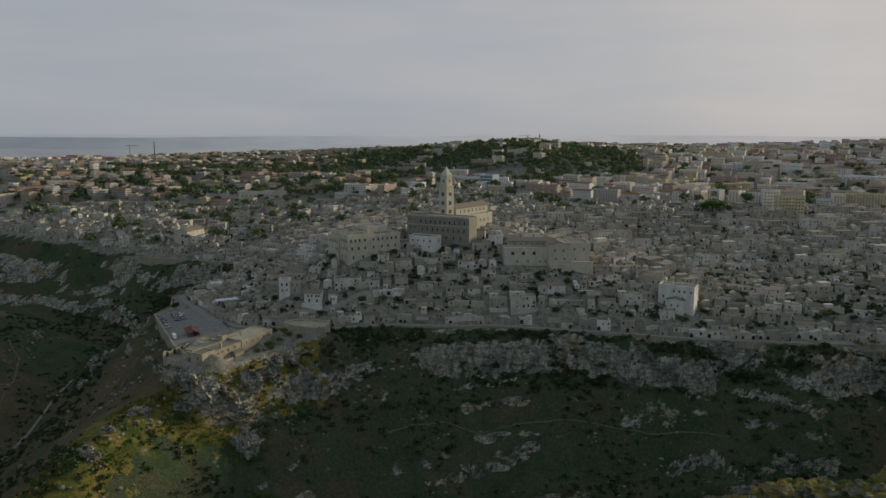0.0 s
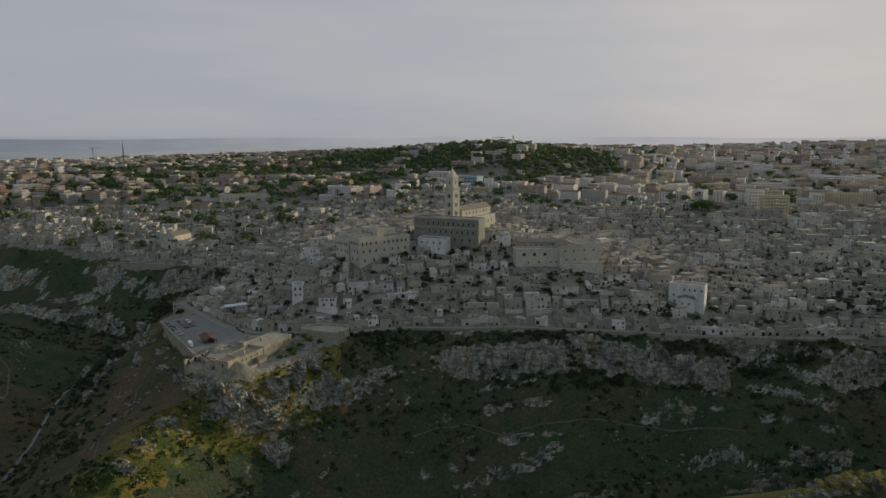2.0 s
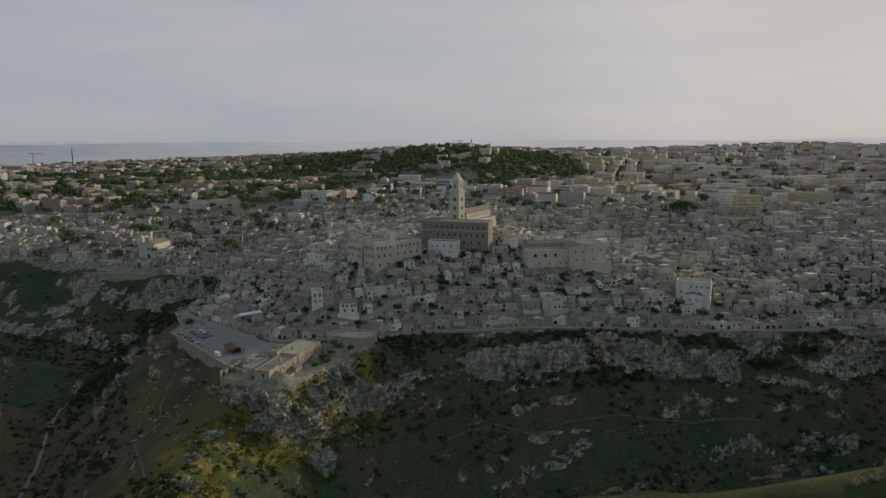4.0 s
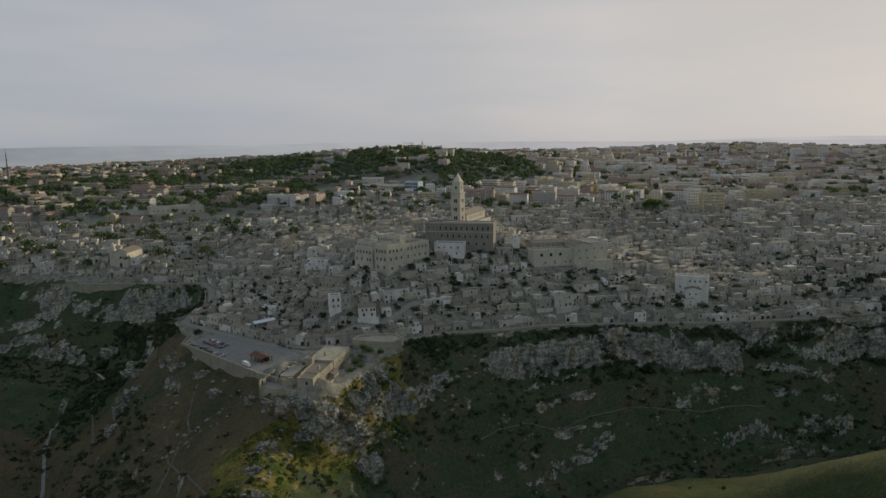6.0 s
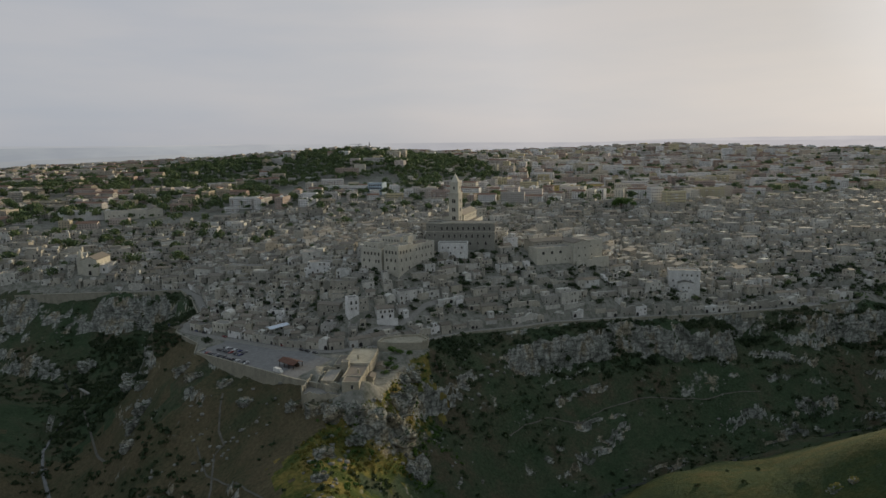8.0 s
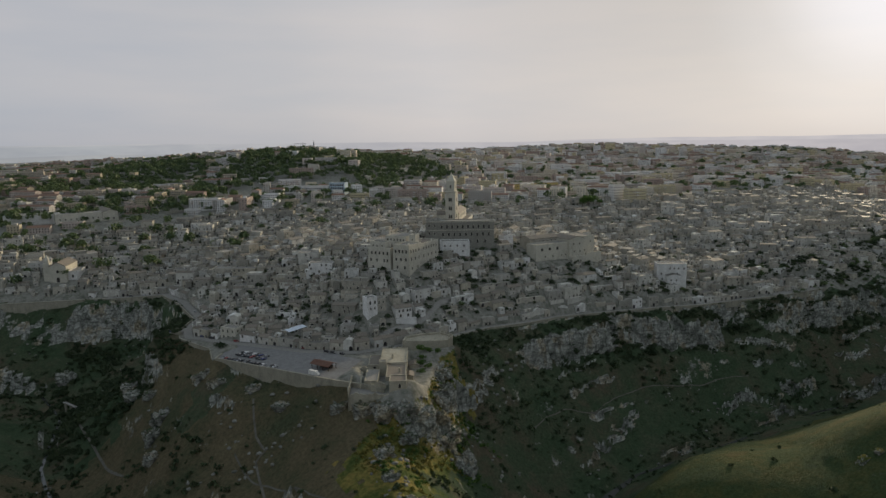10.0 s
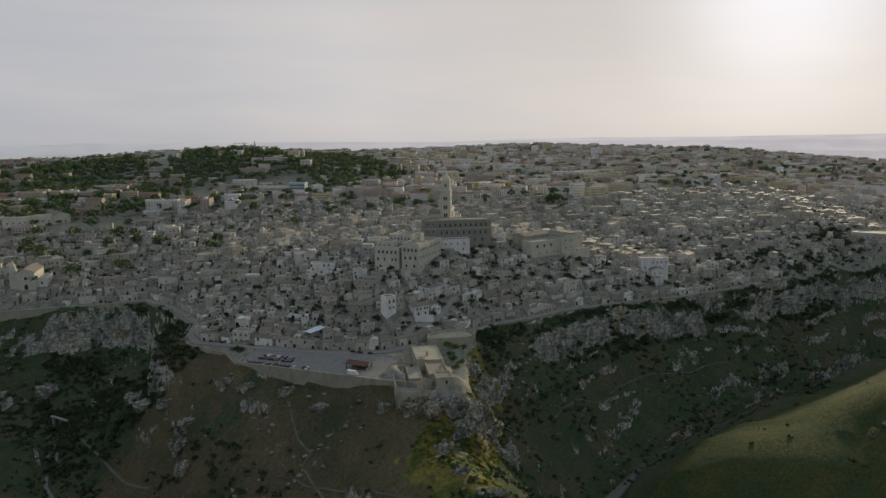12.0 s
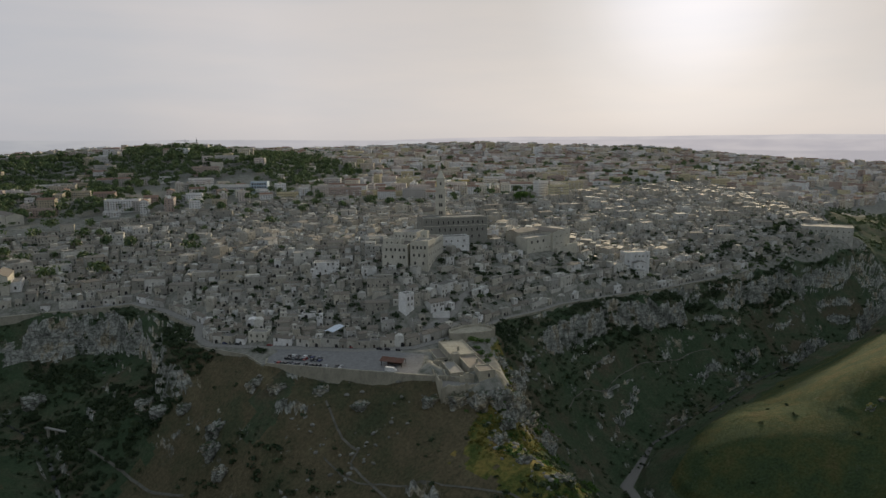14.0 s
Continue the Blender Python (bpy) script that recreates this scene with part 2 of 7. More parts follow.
def stretched(t, kind, scale, squash, warp=0.0):
    """A texture on world position, squashed and shaken."""
    pos = node(t, "ShaderNodeNewGeometry").outputs["Position"]
    if warp:
        wob = node(t, "ShaderNodeTexNoise")
        wob.inputs["Scale"].default_value, wob.inputs["Detail"].default_value = 0.12, 4
        link(t, pos, wob.inputs["Vector"])
        shaken = node(t, "ShaderNodeVectorMath", operation="MULTIPLY_ADD")
        link(t, wob.outputs["Color"], shaken.inputs[0])
        shaken.inputs[1].default_value = (warp, warp, warp)
        link(t, pos, shaken.inputs[2])
        pos = shaken.outputs[0]
    mp = node(t, "ShaderNodeMapping")
    mp.inputs["Scale"].default_value = squash
    link(t, pos, mp.inputs["Vector"])
    n = node(t, kind)
    n.inputs["Scale"].default_value = scale
    link(t, mp.outputs[0], n.inputs["Vector"])
    return n


def summed(t, a, b, weight):
    n = node(t, "ShaderNodeMath", operation="MULTIPLY_ADD")
    link(t, b, n.inputs[0])
    n.inputs[1].default_value = weight
    link(t, a, n.inputs[2])
    return n.outputs[0]


def gorge_ground(name, tones, bare=0.0):
    """Bedded grey limestone where the ground is steep, grass and bare earth where it is not, with stony patches."""
    m, t, b = material(name, 0.95)
    b.inputs["Specular IOR Level"].default_value = 0.06
    geo = node(t, "ShaderNodeNewGeometry")
    up = node(t, "ShaderNodeSeparateXYZ")
    link(t, geo.outputs["True Normal"], up.inputs[0])
    level = summed(t, summed(t, up.outputs["Z"], noise_of(t, 0.045, 7, 0.66), 0.95), noise_of(t, 0.4, 6, 0.72), 0.4)
    steep = ramp(t, [(0.45 + bare, (1, 1, 1)), (0.53 + bare, (0, 0, 0))])
    half = node(t, "ShaderNodeMath", operation="SUBTRACT")
    link(t, level, half.inputs[0])
    half.inputs[1].default_value = 0.70
    link(t, half.outputs[0], steep.inputs[0])
    # rock: large tones, beds, upright joints, pits
    rock_tone = ramp(t, [(0.30, (0.13, 0.136, 0.12)), (0.42, (0.25, 0.256, 0.228)), (0.52, (0.38, 0.38, 0.345)), (0.60, (0.33, 0.285, 0.205)), (0.70, (0.22, 0.21, 0.17)), (0.85, (0.42, 0.415, 0.38))])
    link(t, noise_of(t, 0.06, 8, 0.66, (1, 1, 0.8)), rock_tone.inputs[0])
    beds = ramp(t, [(0.36, (0.46, 0.46, 0.45)), (0.50, (0.95, 0.95, 0.94)), (0.64, (1.25, 1.25, 1.23))])
    layer = stretched(t, "ShaderNodeTexNoise", 0.5, (0.22, 0.22, 1.1), 5.0)
    layer.inputs["Detail"].default_value, layer.inputs["Roughness"].default_value = 6.0, 0.68
    link(t, layer.outputs["Fac"], beds.inputs[0])
    cell = stretched(t, "ShaderNodeTexVoronoi", 0.17, (1, 1, 0.30), 16.0)
    cell.feature = "DISTANCE_TO_EDGE"
    joint = ramp(t, [(0.0, (0.5, 0.5, 0.49)), (0.16, (1, 1, 1))])
    link(t, cell.outputs["Distance"], joint.inputs[0])
    pitted = ramp(t, [(0.34, (0.5, 0.5, 0.49)), (0.5, (1.0, 1.0, 1.0)), (0.68, (1.22, 1.22, 1.2))])
    link(t, noise_of(t, 0.8, 6, 0.72), pitted.inputs[0])
    rock = mix(t, 1.0, mix(t, 1.0, rock_tone.outputs[0], beds.outputs[0], "MULTIPLY"), mix(t, 1.0, joint.outputs[0], pitted.outputs[0], "MULTIPLY"), "MULTIPLY")
    grass = ramp(t, tones)
    link(t, noise_of(t, 0.05 if tones is STRAW else 0.022, 8, 0.68), grass.inputs[0])
    tuft = ramp(t, [(0.34, (0.62, 0.64, 0.6)), (0.66, (1.3, 1.26, 1.2))])
    link(t, noise_of(t, 0.5, 6, 0.74), tuft.inputs[0])
    turf = mix(t, 1.0, grass.outputs[0], tuft.outputs[0], "MULTIPLY")
    link(t, mix(t, steep.outputs[0], turf, rock), b.inputs["Base Color"])
    bump(t, b, noise_of(t, 0.3, 9, 0.74), 1.0, 1.6)
    return m


M_GORGE = gorge_ground("limestone_and_olive_grass", OLIVE)
M_SPUR = gorge_ground("limestone_and_sunlit_straw_grass", STRAW)
M_FLANK = gorge_ground("limestone_and_russet_grass", RUSSET)
M_CRAG = gorge_ground("bare_limestone_crag", OLIVE, 0.25)
M_LICHEN = gorge_ground("lichened_limestone_crag", STRAW, 0.2)


def meadow():
    """Grazed hillside: short green and yellowing grass with stony spots."""
    m, t, b = material("grazed_meadow", 0.97)
    b.inputs["Specular IOR Level"].default_value = 0.06
    r = ramp(t, [(0.34, (0.040, 0.062, 0.032)), (0.46, (0.054, 0.076, 0.034)), (0.56, (0.076, 0.084, 0.034)), (0.68, (0.10, 0.088, 0.040))])
    link(t, noise_of(t, 0.035, 8, 0.72), r.inputs[0])
    tuft = ramp(t, [(0.3, (0.55, 0.57, 0.55)), (0.68, (1.3, 1.28, 1.2))])
    link(t, noise_of(t, 0.6, 6, 0.72), tuft.inputs[0])
    stone = ramp(t, [(0.62, (0, 0, 0)), (0.72, (0.7, 0.7, 0.7))])
    link(t, noise_of(t, 0.16, 8, 0.75), stone.inputs[0])
    link(t, mix(t, stone.outputs[0], mix(t, 1.0, r.outputs[0], tuft.outputs[0], "MULTIPLY"), (0.17, 0.168, 0.145)), b.inputs["Base Color"])
    bump(t, b, noise_of(t, 0.3, 9, 0.78), 1.0, 2.0)
    return m


M_MEADOW = meadow()
M_TOWNGROUND = weathered("trodden_stone_and_earth", [(0.22, 0.213, 0.183), (0.24, 0.23, 0.197)], amount=0.85, stain=(0.045, 0.055, 0.032), grain=0.5)


def plain_ground():
    m, t, b = material("far_fields", 0.95)
    r = ramp(t, [(0.35, (0.06, 0.07, 0.04)), (0.5, (0.16, 0.14, 0.10)), (0.62, (0.24, 0.21, 0.16))])
    link(t, noise_of(t, 0.006, 5), r.inputs[0])
    link(t, r.outputs[0], b.inputs["Base Color"])
    return m


M_FIELDS = plain_ground()

# ---- mesh tools ----


class Soup:
    """Vertices and faces of one mesh, gathered piece by piece; each face keeps a material slot."""

    def __init__(self):
        self.v, self.f, self.m = [], [], []

    def add(self, verts, faces, slot=0, at=None):
        n = len(self.v)
        if at is not None:
            c, s, ox, oy, oz = at
            verts = [(ox + c * x - s * y, oy + s * x + c * y, oz + z) for x, y, z in verts]
        self.v.extend(verts)
        self.f.extend([tuple(n + i for i in q) for q in faces])
        self.m.extend([slot] * len(faces))
        return self

    def box(self, x0, x1, y0, y1, z0, z1, slot=0, at=None, bottom=False):
        v = [(x0, y0, z0), (x1, y0, z0), (x1, y1, z0), (x0, y1, z0), (x0, y0, z1), (x1, y0, z1), (x1, y1, z1), (x0, y1, z1)]
        f = [(0, 1, 5, 4), (1, 2, 6, 5), (2, 3, 7, 6), (3, 0, 4, 7), (4, 5, 6, 7)] + ([(3, 2, 1, 0)] if bottom else [])
        return self.add(v, f, slot, at)

    def shell(self, w, d, z0, h, rim, slot=0, at=None, x=0.0, y=0.0, thick=0.35):
        """Four walls with a parapet that stands rim above the flat roof at h."""
        t, a, b = h + rim, thick, 0.0
        o = [(x, y), (x + w, y), (x + w, y + d), (x, y + d)]
        i = [(x + a, y + a), (x + w - a, y + a), (x + w - a, y + d - a), (x + a, y + d - a)]
        v = [(*p, z0) for p in o] + [(*p, t) for p in o] + [(*p, t) for p in i] + [(*p, h - 0.1) for p in i]
        f = []
        for k in range(4):
            n = (k + 1) % 4
            f += [(k, n, 4 + n, 4 + k), (4 + k, 4 + n, 8 + n, 8 + k), (8 + k, 8 + n, 12 + n, 12 + k)]
        return self.add(v, f, slot, at)

    def gable_walls(self, w, d, z0, h, rise, slot=0, at=None, x=0.0, y=0.0):
        """Four walls, with gables at the two ends of a ridge that runs along x."""
        v = [(x, y, z0), (x + w, y, z0), (x + w, y + d, z0), (x, y + d, z0), (x, y, h), (x + w, y, h), (x + w, y + d, h), (x, y + d, h),
             (x, y + d / 2, h + rise), (x + w, y + d / 2, h + rise)]
        return self.add(v, [(0, 1, 5, 4), (1, 2, 6, 9, 5), (2, 3, 7, 6), (3, 0, 4, 8, 7)], slot, at)

    def gable_roof(self, w, d, h, rise, over=0.3, thick=0.22, slot=0, at=None, x=0.0, y=0.0):
        k = rise / (d / 2)
        e, z = over, h - over * k + 0.04
        pts = [(y - e, z), (y + d / 2, h + rise + 0.04), (y + d + e, z)]
        v = [(xx, yy, zz + dz) for xx in (x - e, x + w + e) for dz in (0, thick) for yy, zz in pts]
        f = [(3, 9, 10, 4), (4, 10, 11, 5), (0, 1, 7, 6), (1, 2, 8, 7), (0, 6, 9, 3), (2, 5, 11, 8), (0, 3, 4, 1), (1, 4, 5, 2), (6, 7, 10, 9), (7, 8, 11, 10)]
        return self.add(v, f, slot, at)

    def vault(self, w, d, z0, h, rise, slot=0, roof=0, at=None, n=8):
        """A barrel-vaulted room: rounded front and back, the vault's back as its roof."""
        arc = [(w / 2 - w / 2 * math.cos(math.pi * k / n), h + rise * math.sin(math.pi * k / n)) for k in range(n + 1)]
        ends = [(0, z0)] + arc + [(w, z0)]
        m = len(ends)
        self.add([(x, 0, z) for x, z in ends] + [(x, d, z) for x, z in ends], [tuple(range(m))[::-1], tuple(range(m, 2 * m)), (0, m, m + 1, 1), (m - 2, 2 * m - 2, 2 * m - 1, m - 1)], slot, at)
        self.add([(x, 0.25, z + 0.03) for x, z in arc] + [(x, d, z + 0.03) for x, z in arc], [(k, k + 1, n + 2 + k, n + 1 + k) for k in range(n)], roof, at)
        return self

    def lathe(self, profile, sides=8, slot=0, at=None, turn=0.0, x=0.0, y=0.0):
        v = [(x + r * math.cos(turn + 2 * math.pi * k / sides), y + r * math.sin(turn + 2 * math.pi * k / sides), z) for r, z in profile for k in range(sides)]
        f = [(i * sides + k, i * sides + (k + 1) % sides, (i + 1) * sides + (k + 1) % sides, (i + 1) * sides + k)
             for i in range(len(profile) - 1) for k in range(sides)]
        f.append(tuple((len(profile) - 1) * sides + k for k in range(sides)))
        return self.add(v, f, slot, at)

    def strip(self, left, right, slot=0):
        n = len(left)
        return self.add(list(left) + list(right), [(i, n + i, n + i + 1, i + 1) for i in range(n - 1)], slot)

    def mesh(self, name, *mats):
        me = bpy.data.meshes.new(name)
        me.from_pydata(self.v, [], self.f)
        for m in mats:
            me.materials.append(m)
        if len(mats) > 1:
            me.polygons.foreach_set("material_index", self.m)
        return me


def part(name, data, parent, label="", at=None, turn=0.0):
    """Links a mesh under a thing or a part."""
    ob = new(name, data)
    ob.parent = parent
    if at is not None:
        ob.location = at
    if turn:
        ob.rotation_euler = (0, 0, turn)
    return tagged(ob, label)


def thing(name, x, y, z, turn, label, category, group=""):
    ob = new(name)
    ob.empty_display_size = 0.5
    ob.location, ob.rotation_euler = (x, y, z), (0, 0, turn)
    return tagged(ob, label, category, group)


def quick_mesh(name, verts, faces, mat):
    """A mesh from arrays: verts (n, 3), faces (m, 3) or (m, 4)."""
    me = bpy.data.meshes.new(name)
    k = faces.shape[1]
    me.vertices.add(len(verts))
    me.vertices.foreach_set("co", np.ascontiguousarray(verts, dtype=np.float32).ravel())
    me.loops.add(faces.size)
    me.loops.foreach_set("vertex_index", np.ascontiguousarray(faces, dtype=np.int32).ravel())
    me.polygons.add(len(faces))
    me.polygons.foreach_set("loop_start", np.arange(len(faces), dtype=np.int32) * k)
    me.materials.append(mat)
    me.update(calc_edges=True)
    return me


# ---- lie of the land ----


def lattice(ix, iy, seed):
    h = (ix.astype(np.int64) * 374761393 + iy.astype(np.int64) * 668265263 + seed * 2147483647) & 0xFFFFFFFF
    h = ((h ^ (h >> 13)) * 1274126177) & 0xFFFFFFFF
    return ((h ^ (h >> 16)) & 0xFFFF) / 65535.0


def value_noise(x, y, seed):
    ix, iy = np.floor(x), np.floor(y)
    fx, fy = x - ix, y - iy
    fx, fy = fx * fx * (3 - 2 * fx), fy * fy * (3 - 2 * fy)
    a, b = lattice(ix, iy, seed), lattice(ix + 1, iy, seed)
    c, d = lattice(ix, iy + 1, seed), lattice(ix + 1, iy + 1, seed)
    return (a * (1 - fx) + b * fx) * (1 - fy) + (c * (1 - fx) + d * fx) * fy - 0.5


def fractal(x, y, size, seed, octaves=5, gain=0.5):
    total, amp = 0.0, 1.0
    for k in range(octaves):
        total = total + amp * value_noise(x / size + 17.3 * k, y / size - 9.1 * k, seed + k)
        size, amp = size / 2.03, amp * gain
    return total


def smooth(a, b, x):
    t = np.clip((x - a) / (b - a), 0, 1)
    return t * t * (3 - 2 * t)


# break lines of the land, x y z: the town's rim, the river, crests and slope feet
RIM_WEST = [(-640, 950, 46), (-560, 905, 45), (-485, 871, 44), (-400, 842, 38), (-320, 812, 32), (-296, 801, 33), (-243, 776, 36), (-234, 730, 36),
            (-230, 664, 36), (-246, 630, 36), (-249, 603, 37), (-234, 560, 38), (-237, 534, 38.5), (-204, 489, 41), (-181, 440, 43)]
RIM_TIP = [(-173, 421, 38), (-164, 404, 37), (-151, 396, 36.5), (-138, 405, 37), (-122, 428, 38), (-102, 455, 40), (-84, 465, 41)]
RIM_EAST = [(-84, 484, 41), (-60, 493, 40.5), (-36, 498, 40), (2, 497.5, 39), (37, 501, 38.5), (72, 499, 37), (136, 492, 35), (187, 486, 32.5), (236, 481, 32),
            (280, 468, 34), (340, 462, 36), (430, 462, 40), (505, 425, 44), (560, 415, 47), (650, 480, 50), (900, 580, 56)]
RIVER = [(1300, 300, -46), (900, 330, -48), (537, 375, -50), (398, 380, -51), (240, 402, -52), (120, 400, -54), (31, 402, -56), (-41, 380, -58), (-80, 320, -59),
         (-110, 230, -60), (-160, 150, -61), (-230, 130, -61), (-290, 220, -60), (-312, 330, -57), (-320, 440, -52), (-328, 503, -48), (-344, 567, -45),
         (-348, 598, -43), (-337, 690, -41), (-352, 745, -38), (-430, 790, -35), (-540, 820, -30), (-760, 860, -24)]
CLIFF_FOOT = [(-118, 400, 0), (-92, 440, 6), (-52, 442, 0), (-22, 474, 22), (5, 463, 2), (80, 465, 0), (158, 464, -4), (224, 480, 14), (262, 459, 16),
              (325, 448, 0), (430, 432, -2), (530, 395, 0), (650, 430, 4), (-205, 452, 28), (-190, 412, 26), (-163, 390, 23), (-375, 777, -13), (-470, 820, -5),
              (-275, 765, 2), (-262, 690, 8), (-272, 612, 20), (-255, 570, 24), (-258, 520, 22), (-560, 850, 8)]
SLOPES = [(6, 425, -36), (31, 432, -38), (156, 433, -38), (300, 410, -40), (-30, 412, -42), (-232, 440, 2), (-308, 557, -32), (-318, 705, -34), (-262, 480, 2),
          (-285, 430, -25), (-270, 350, -25), (-240, 300, -20), (-85, 395, -25), (-75, 350, -52), (-130, 340, -22), (-140, 290, -40), (440, 405, -34)]
SPUR = [(-133, 396, 12), (-160, 386, 18), (-177, 376, 22), (-184, 345, 20), (-186, 322, 18), (-192, 285, 8), (-196, 240, -8), (-196, 195, -42)]
NEAR_SIDE = [(25, 350, -18), (65, 350, -18), (133, 351, -24), (-22, 348, -29), (-52, 318, -40), (0, 312, -11), (35, 315, -6), (45, 378, -44), (100, 378, -42), (75, 294, 6), (57, 262, 9), (99, 273, 24), (68, 316, -8), (126, 242, 44), (134, 239, 48), (135, 285, 20), (240, 330, -8), (300, 250, 60), (200, 150, 92),
             (60, 150, 40), (0, 60, 60), (-100, 120, -10), (420, 310, 10), (620, 290, 20), (620, 150, 95), (-120, 0, 40), (-250, 20, 40), (-420, 120, 60), (1000, 200, 60)]
WEST_HILL = [(-364, 543, -29), (-457, 672, 2), (-393, 658, -20), (-425, 540, 2), (-490, 500, 32), (-580, 600, 44), (-410, 400, 6), (-390, 300, 10), (-600, 300, 70),
             (-520, 740, 2), (-700, 760, 30)]
TOWN = [(-135, 472, 42), (-147, 506, 45), (-122, 496, 46), (-96, 500, 46), (-168, 536, 45), (-104, 508, 52), (-150, 530, 49), (-178, 562, 44), (-172, 620, 52), (-120, 520, 62), (-115, 550, 75), (-95, 540, 71), (-66, 545, 77), (-45, 562, 84), (-40, 530, 60), (-10, 545, 68), (-30, 600, 88),
        (20, 585, 88), (3, 640, 95), (60, 545, 70), (70, 600, 86), (110, 550, 72), (120, 600, 76), (0, 515, 49), (60, 518, 50), (120, 512, 47), (185, 515, 47),
        (240, 505, 42), (200, 570, 58), (250, 540, 50), (300, 530, 46), (330, 570, 52), (399, 586, 60), (220, 640, 66), (140, 680, 74), (60, 700, 84), (250, 720, 78),
        (340, 700, 78), (500, 640, 72), (700, 620, 74)]
UPTOWN = [(321, 798, 92), (400, 840, 92), (-150, 684, 70), (-200, 720, 52), (-230, 850, 44), (-331, 862, 50), (-160, 800, 64), (-40, 760, 82), (-100, 930, 72),
          (-300, 960, 58), (-450, 960, 58), (-279, 1130, 82), (0, 1000, 88), (-150, 1050, 84), (300, 1000, 92), (600, 900, 90), (800, 1040, 96), (912, 964, 100), (980, 930, 97), (850, 940, 96),
          (-700, 1100, 72), (-500, 1274, 90), (-276, 1430, 96), (-150, 1547, 96), (26, 1437, 118), (75, 1110, 98), (506, 1178, 94)]
HILLS = [(111, 1388, 128), (0, 1300, 104), (200, 1250, 106), (230, 1400, 132), (190, 1550, 152), (300, 1500, 138), (672, 1316, 108), (208, 1842, 162), (60, 1700, 148), (360, 1700, 146), (500, 1850, 136),
         (-250, 1800, 118), (-700, 1700, 104), (-1200, 1500, 98), (1195, 1745, 148), (900, 1600, 128), (1400, 2040, 164), (1690, 1461, 142), (1560, 1620, 136), (1790, 1330, 128), (1970, 1888, 156), (2400, 2200, 150), (1300, 1000, 88),
         (2000, 1000, 88), (0, 2500, 130), (1200, 2500, 130), (-1500, 2400, 95), (2600, 1700, 110), (-2200, 900, 80), (-1300, 700, 70), (-1200, 300, 90),
         (2000, 200, 90), (0, -800, 110), (-1500, -600, 110), (1500, -600, 110)]
KNOTS = np.array(RIM_WEST + RIM_TIP + RIM_EAST + RIVER + CLIFF_FOOT + SLOPES + SPUR + NEAR_SIDE + WEST_HILL + TOWN + UPTOWN + HILLS, float)


def kernel(r):
    return np.sqrt(r * r + 36.0)


def solve_land():
    p = KNOTS[:, :2]
    a = kernel(np.hypot(p[:, None, 0] - p[None, :, 0], p[:, None, 1] - p[None, :, 1]))
    one = np.ones((len(p), 1))
    full = np.block([[a, one], [one.T, np.zeros((1, 1))]])
    return np.linalg.solve(full, np.append(KNOTS[:, 2], 0))


WEIGHTS = solve_land()


def bare_land(x, y):
    z = np.full(x.shape, WEIGHTS[-1])
    for (kx, ky, _), w in zip(KNOTS, WEIGHTS):
        z = z + w * kernel(np.hypot(x - kx, y - ky))
    return z


def near_line(x, y, line):
    """Distance to a polyline, and the line's height at the nearest place."""
    best, height = np.full(x.shape, 1e9), np.zeros(x.shape)
    for (ax, ay, az), (bx, by, bz) in zip(line, line[1:]):
        dx, dy = bx - ax, by - ay
        t = np.clip(((x - ax) * dx + (y - ay) * dy) / (dx * dx + dy * dy), 0, 1)
        d = np.hypot(x - ax - t * dx, y - ay - t * dy)
        closer = d < best
        best, height = np.where(closer, d, best), np.where(closer, az + t * (bz - az), height)
    return best, height


TOWN_EDGE = [p[:2] for p in RIM_WEST + RIM_TIP + RIM_EAST] + [(5200, 700), (5200, 5200), (-5200, 5200), (-5200, 950)]


def in_town(x, y):
    inside = np.zeros(x.shape, bool)
    for (ax, ay), (bx, by) in zip(TOWN_EDGE, TOWN_EDGE[1:] + TOWN_EDGE[:1]):
        if ay != by:
            inside ^= ((ay > y) != (by > y)) & (x < (bx - ax) * (y - ay) / (by - ay) + ax)
    return inside


# the rim road, set back from the edge, and the car park on its terrace
ROAD_EAST = [(x, y + 3.2, z) for x, y, z in RIM_EAST[:11]]
ROAD_WEST = [(-310, 815, 33), (-296, 806, 33.5), (-240, 782, 36), (-228, 735, 36), (-224, 664, 36), (-240, 632, 36), (-242, 605, 37), (-222, 572, 38.8), (-205, 548, 40.0),
             (-180, 510, 41.8), (-150, 484, 43.3), (-118, 484, 43), (-84, 488, 41)]
LANE = [(-142, 492, 0), (-126, 499, 0), (-112, 503, 0), (-96, 506, 0), (-82, 512, 0), (-66, 522, 0), (-48, 527, 0)]
PATH_A = [(-222, 480, 0), (-225, 468, 0), (-227, 455, 0), (-225, 442, 0), (-231, 441, 0), (-233, 425, 0), (-235, 405, 0), (-238, 390, 0)]
PATH_B = [(-325, 660, 0), (-325, 645, 0), (-319, 611, 0), (-312, 579, 0), (-304, 540, 0), (-298, 520, 0)]
PATH_C = [(-430, 640, 0), (-411, 615, 0), (-396, 602, 0), (-374, 558, 0), (-362, 520, 0)]
PATH_D = [(-212, 290, 0), (-206, 315, 0), (-206, 340, 0), (-222, 385, 0), (-236, 424, 0), (-240, 455, 0)]
PATH_E = [(-38, 434, 0), (-20, 442, 0), (0, 447, 0), (30, 446, 0), (52, 451, 0), (85, 452, 0), (120, 449, 0), (165, 447, 0), (200, 440, 0)]
CAR_PARK = [(-235, 534), (-181, 440), (-150, 472), (-205, 558)]


def car_park_level(x, y):
    return 39.3 + 0.035 * (x + 235) - 0.024 * (y - 534)


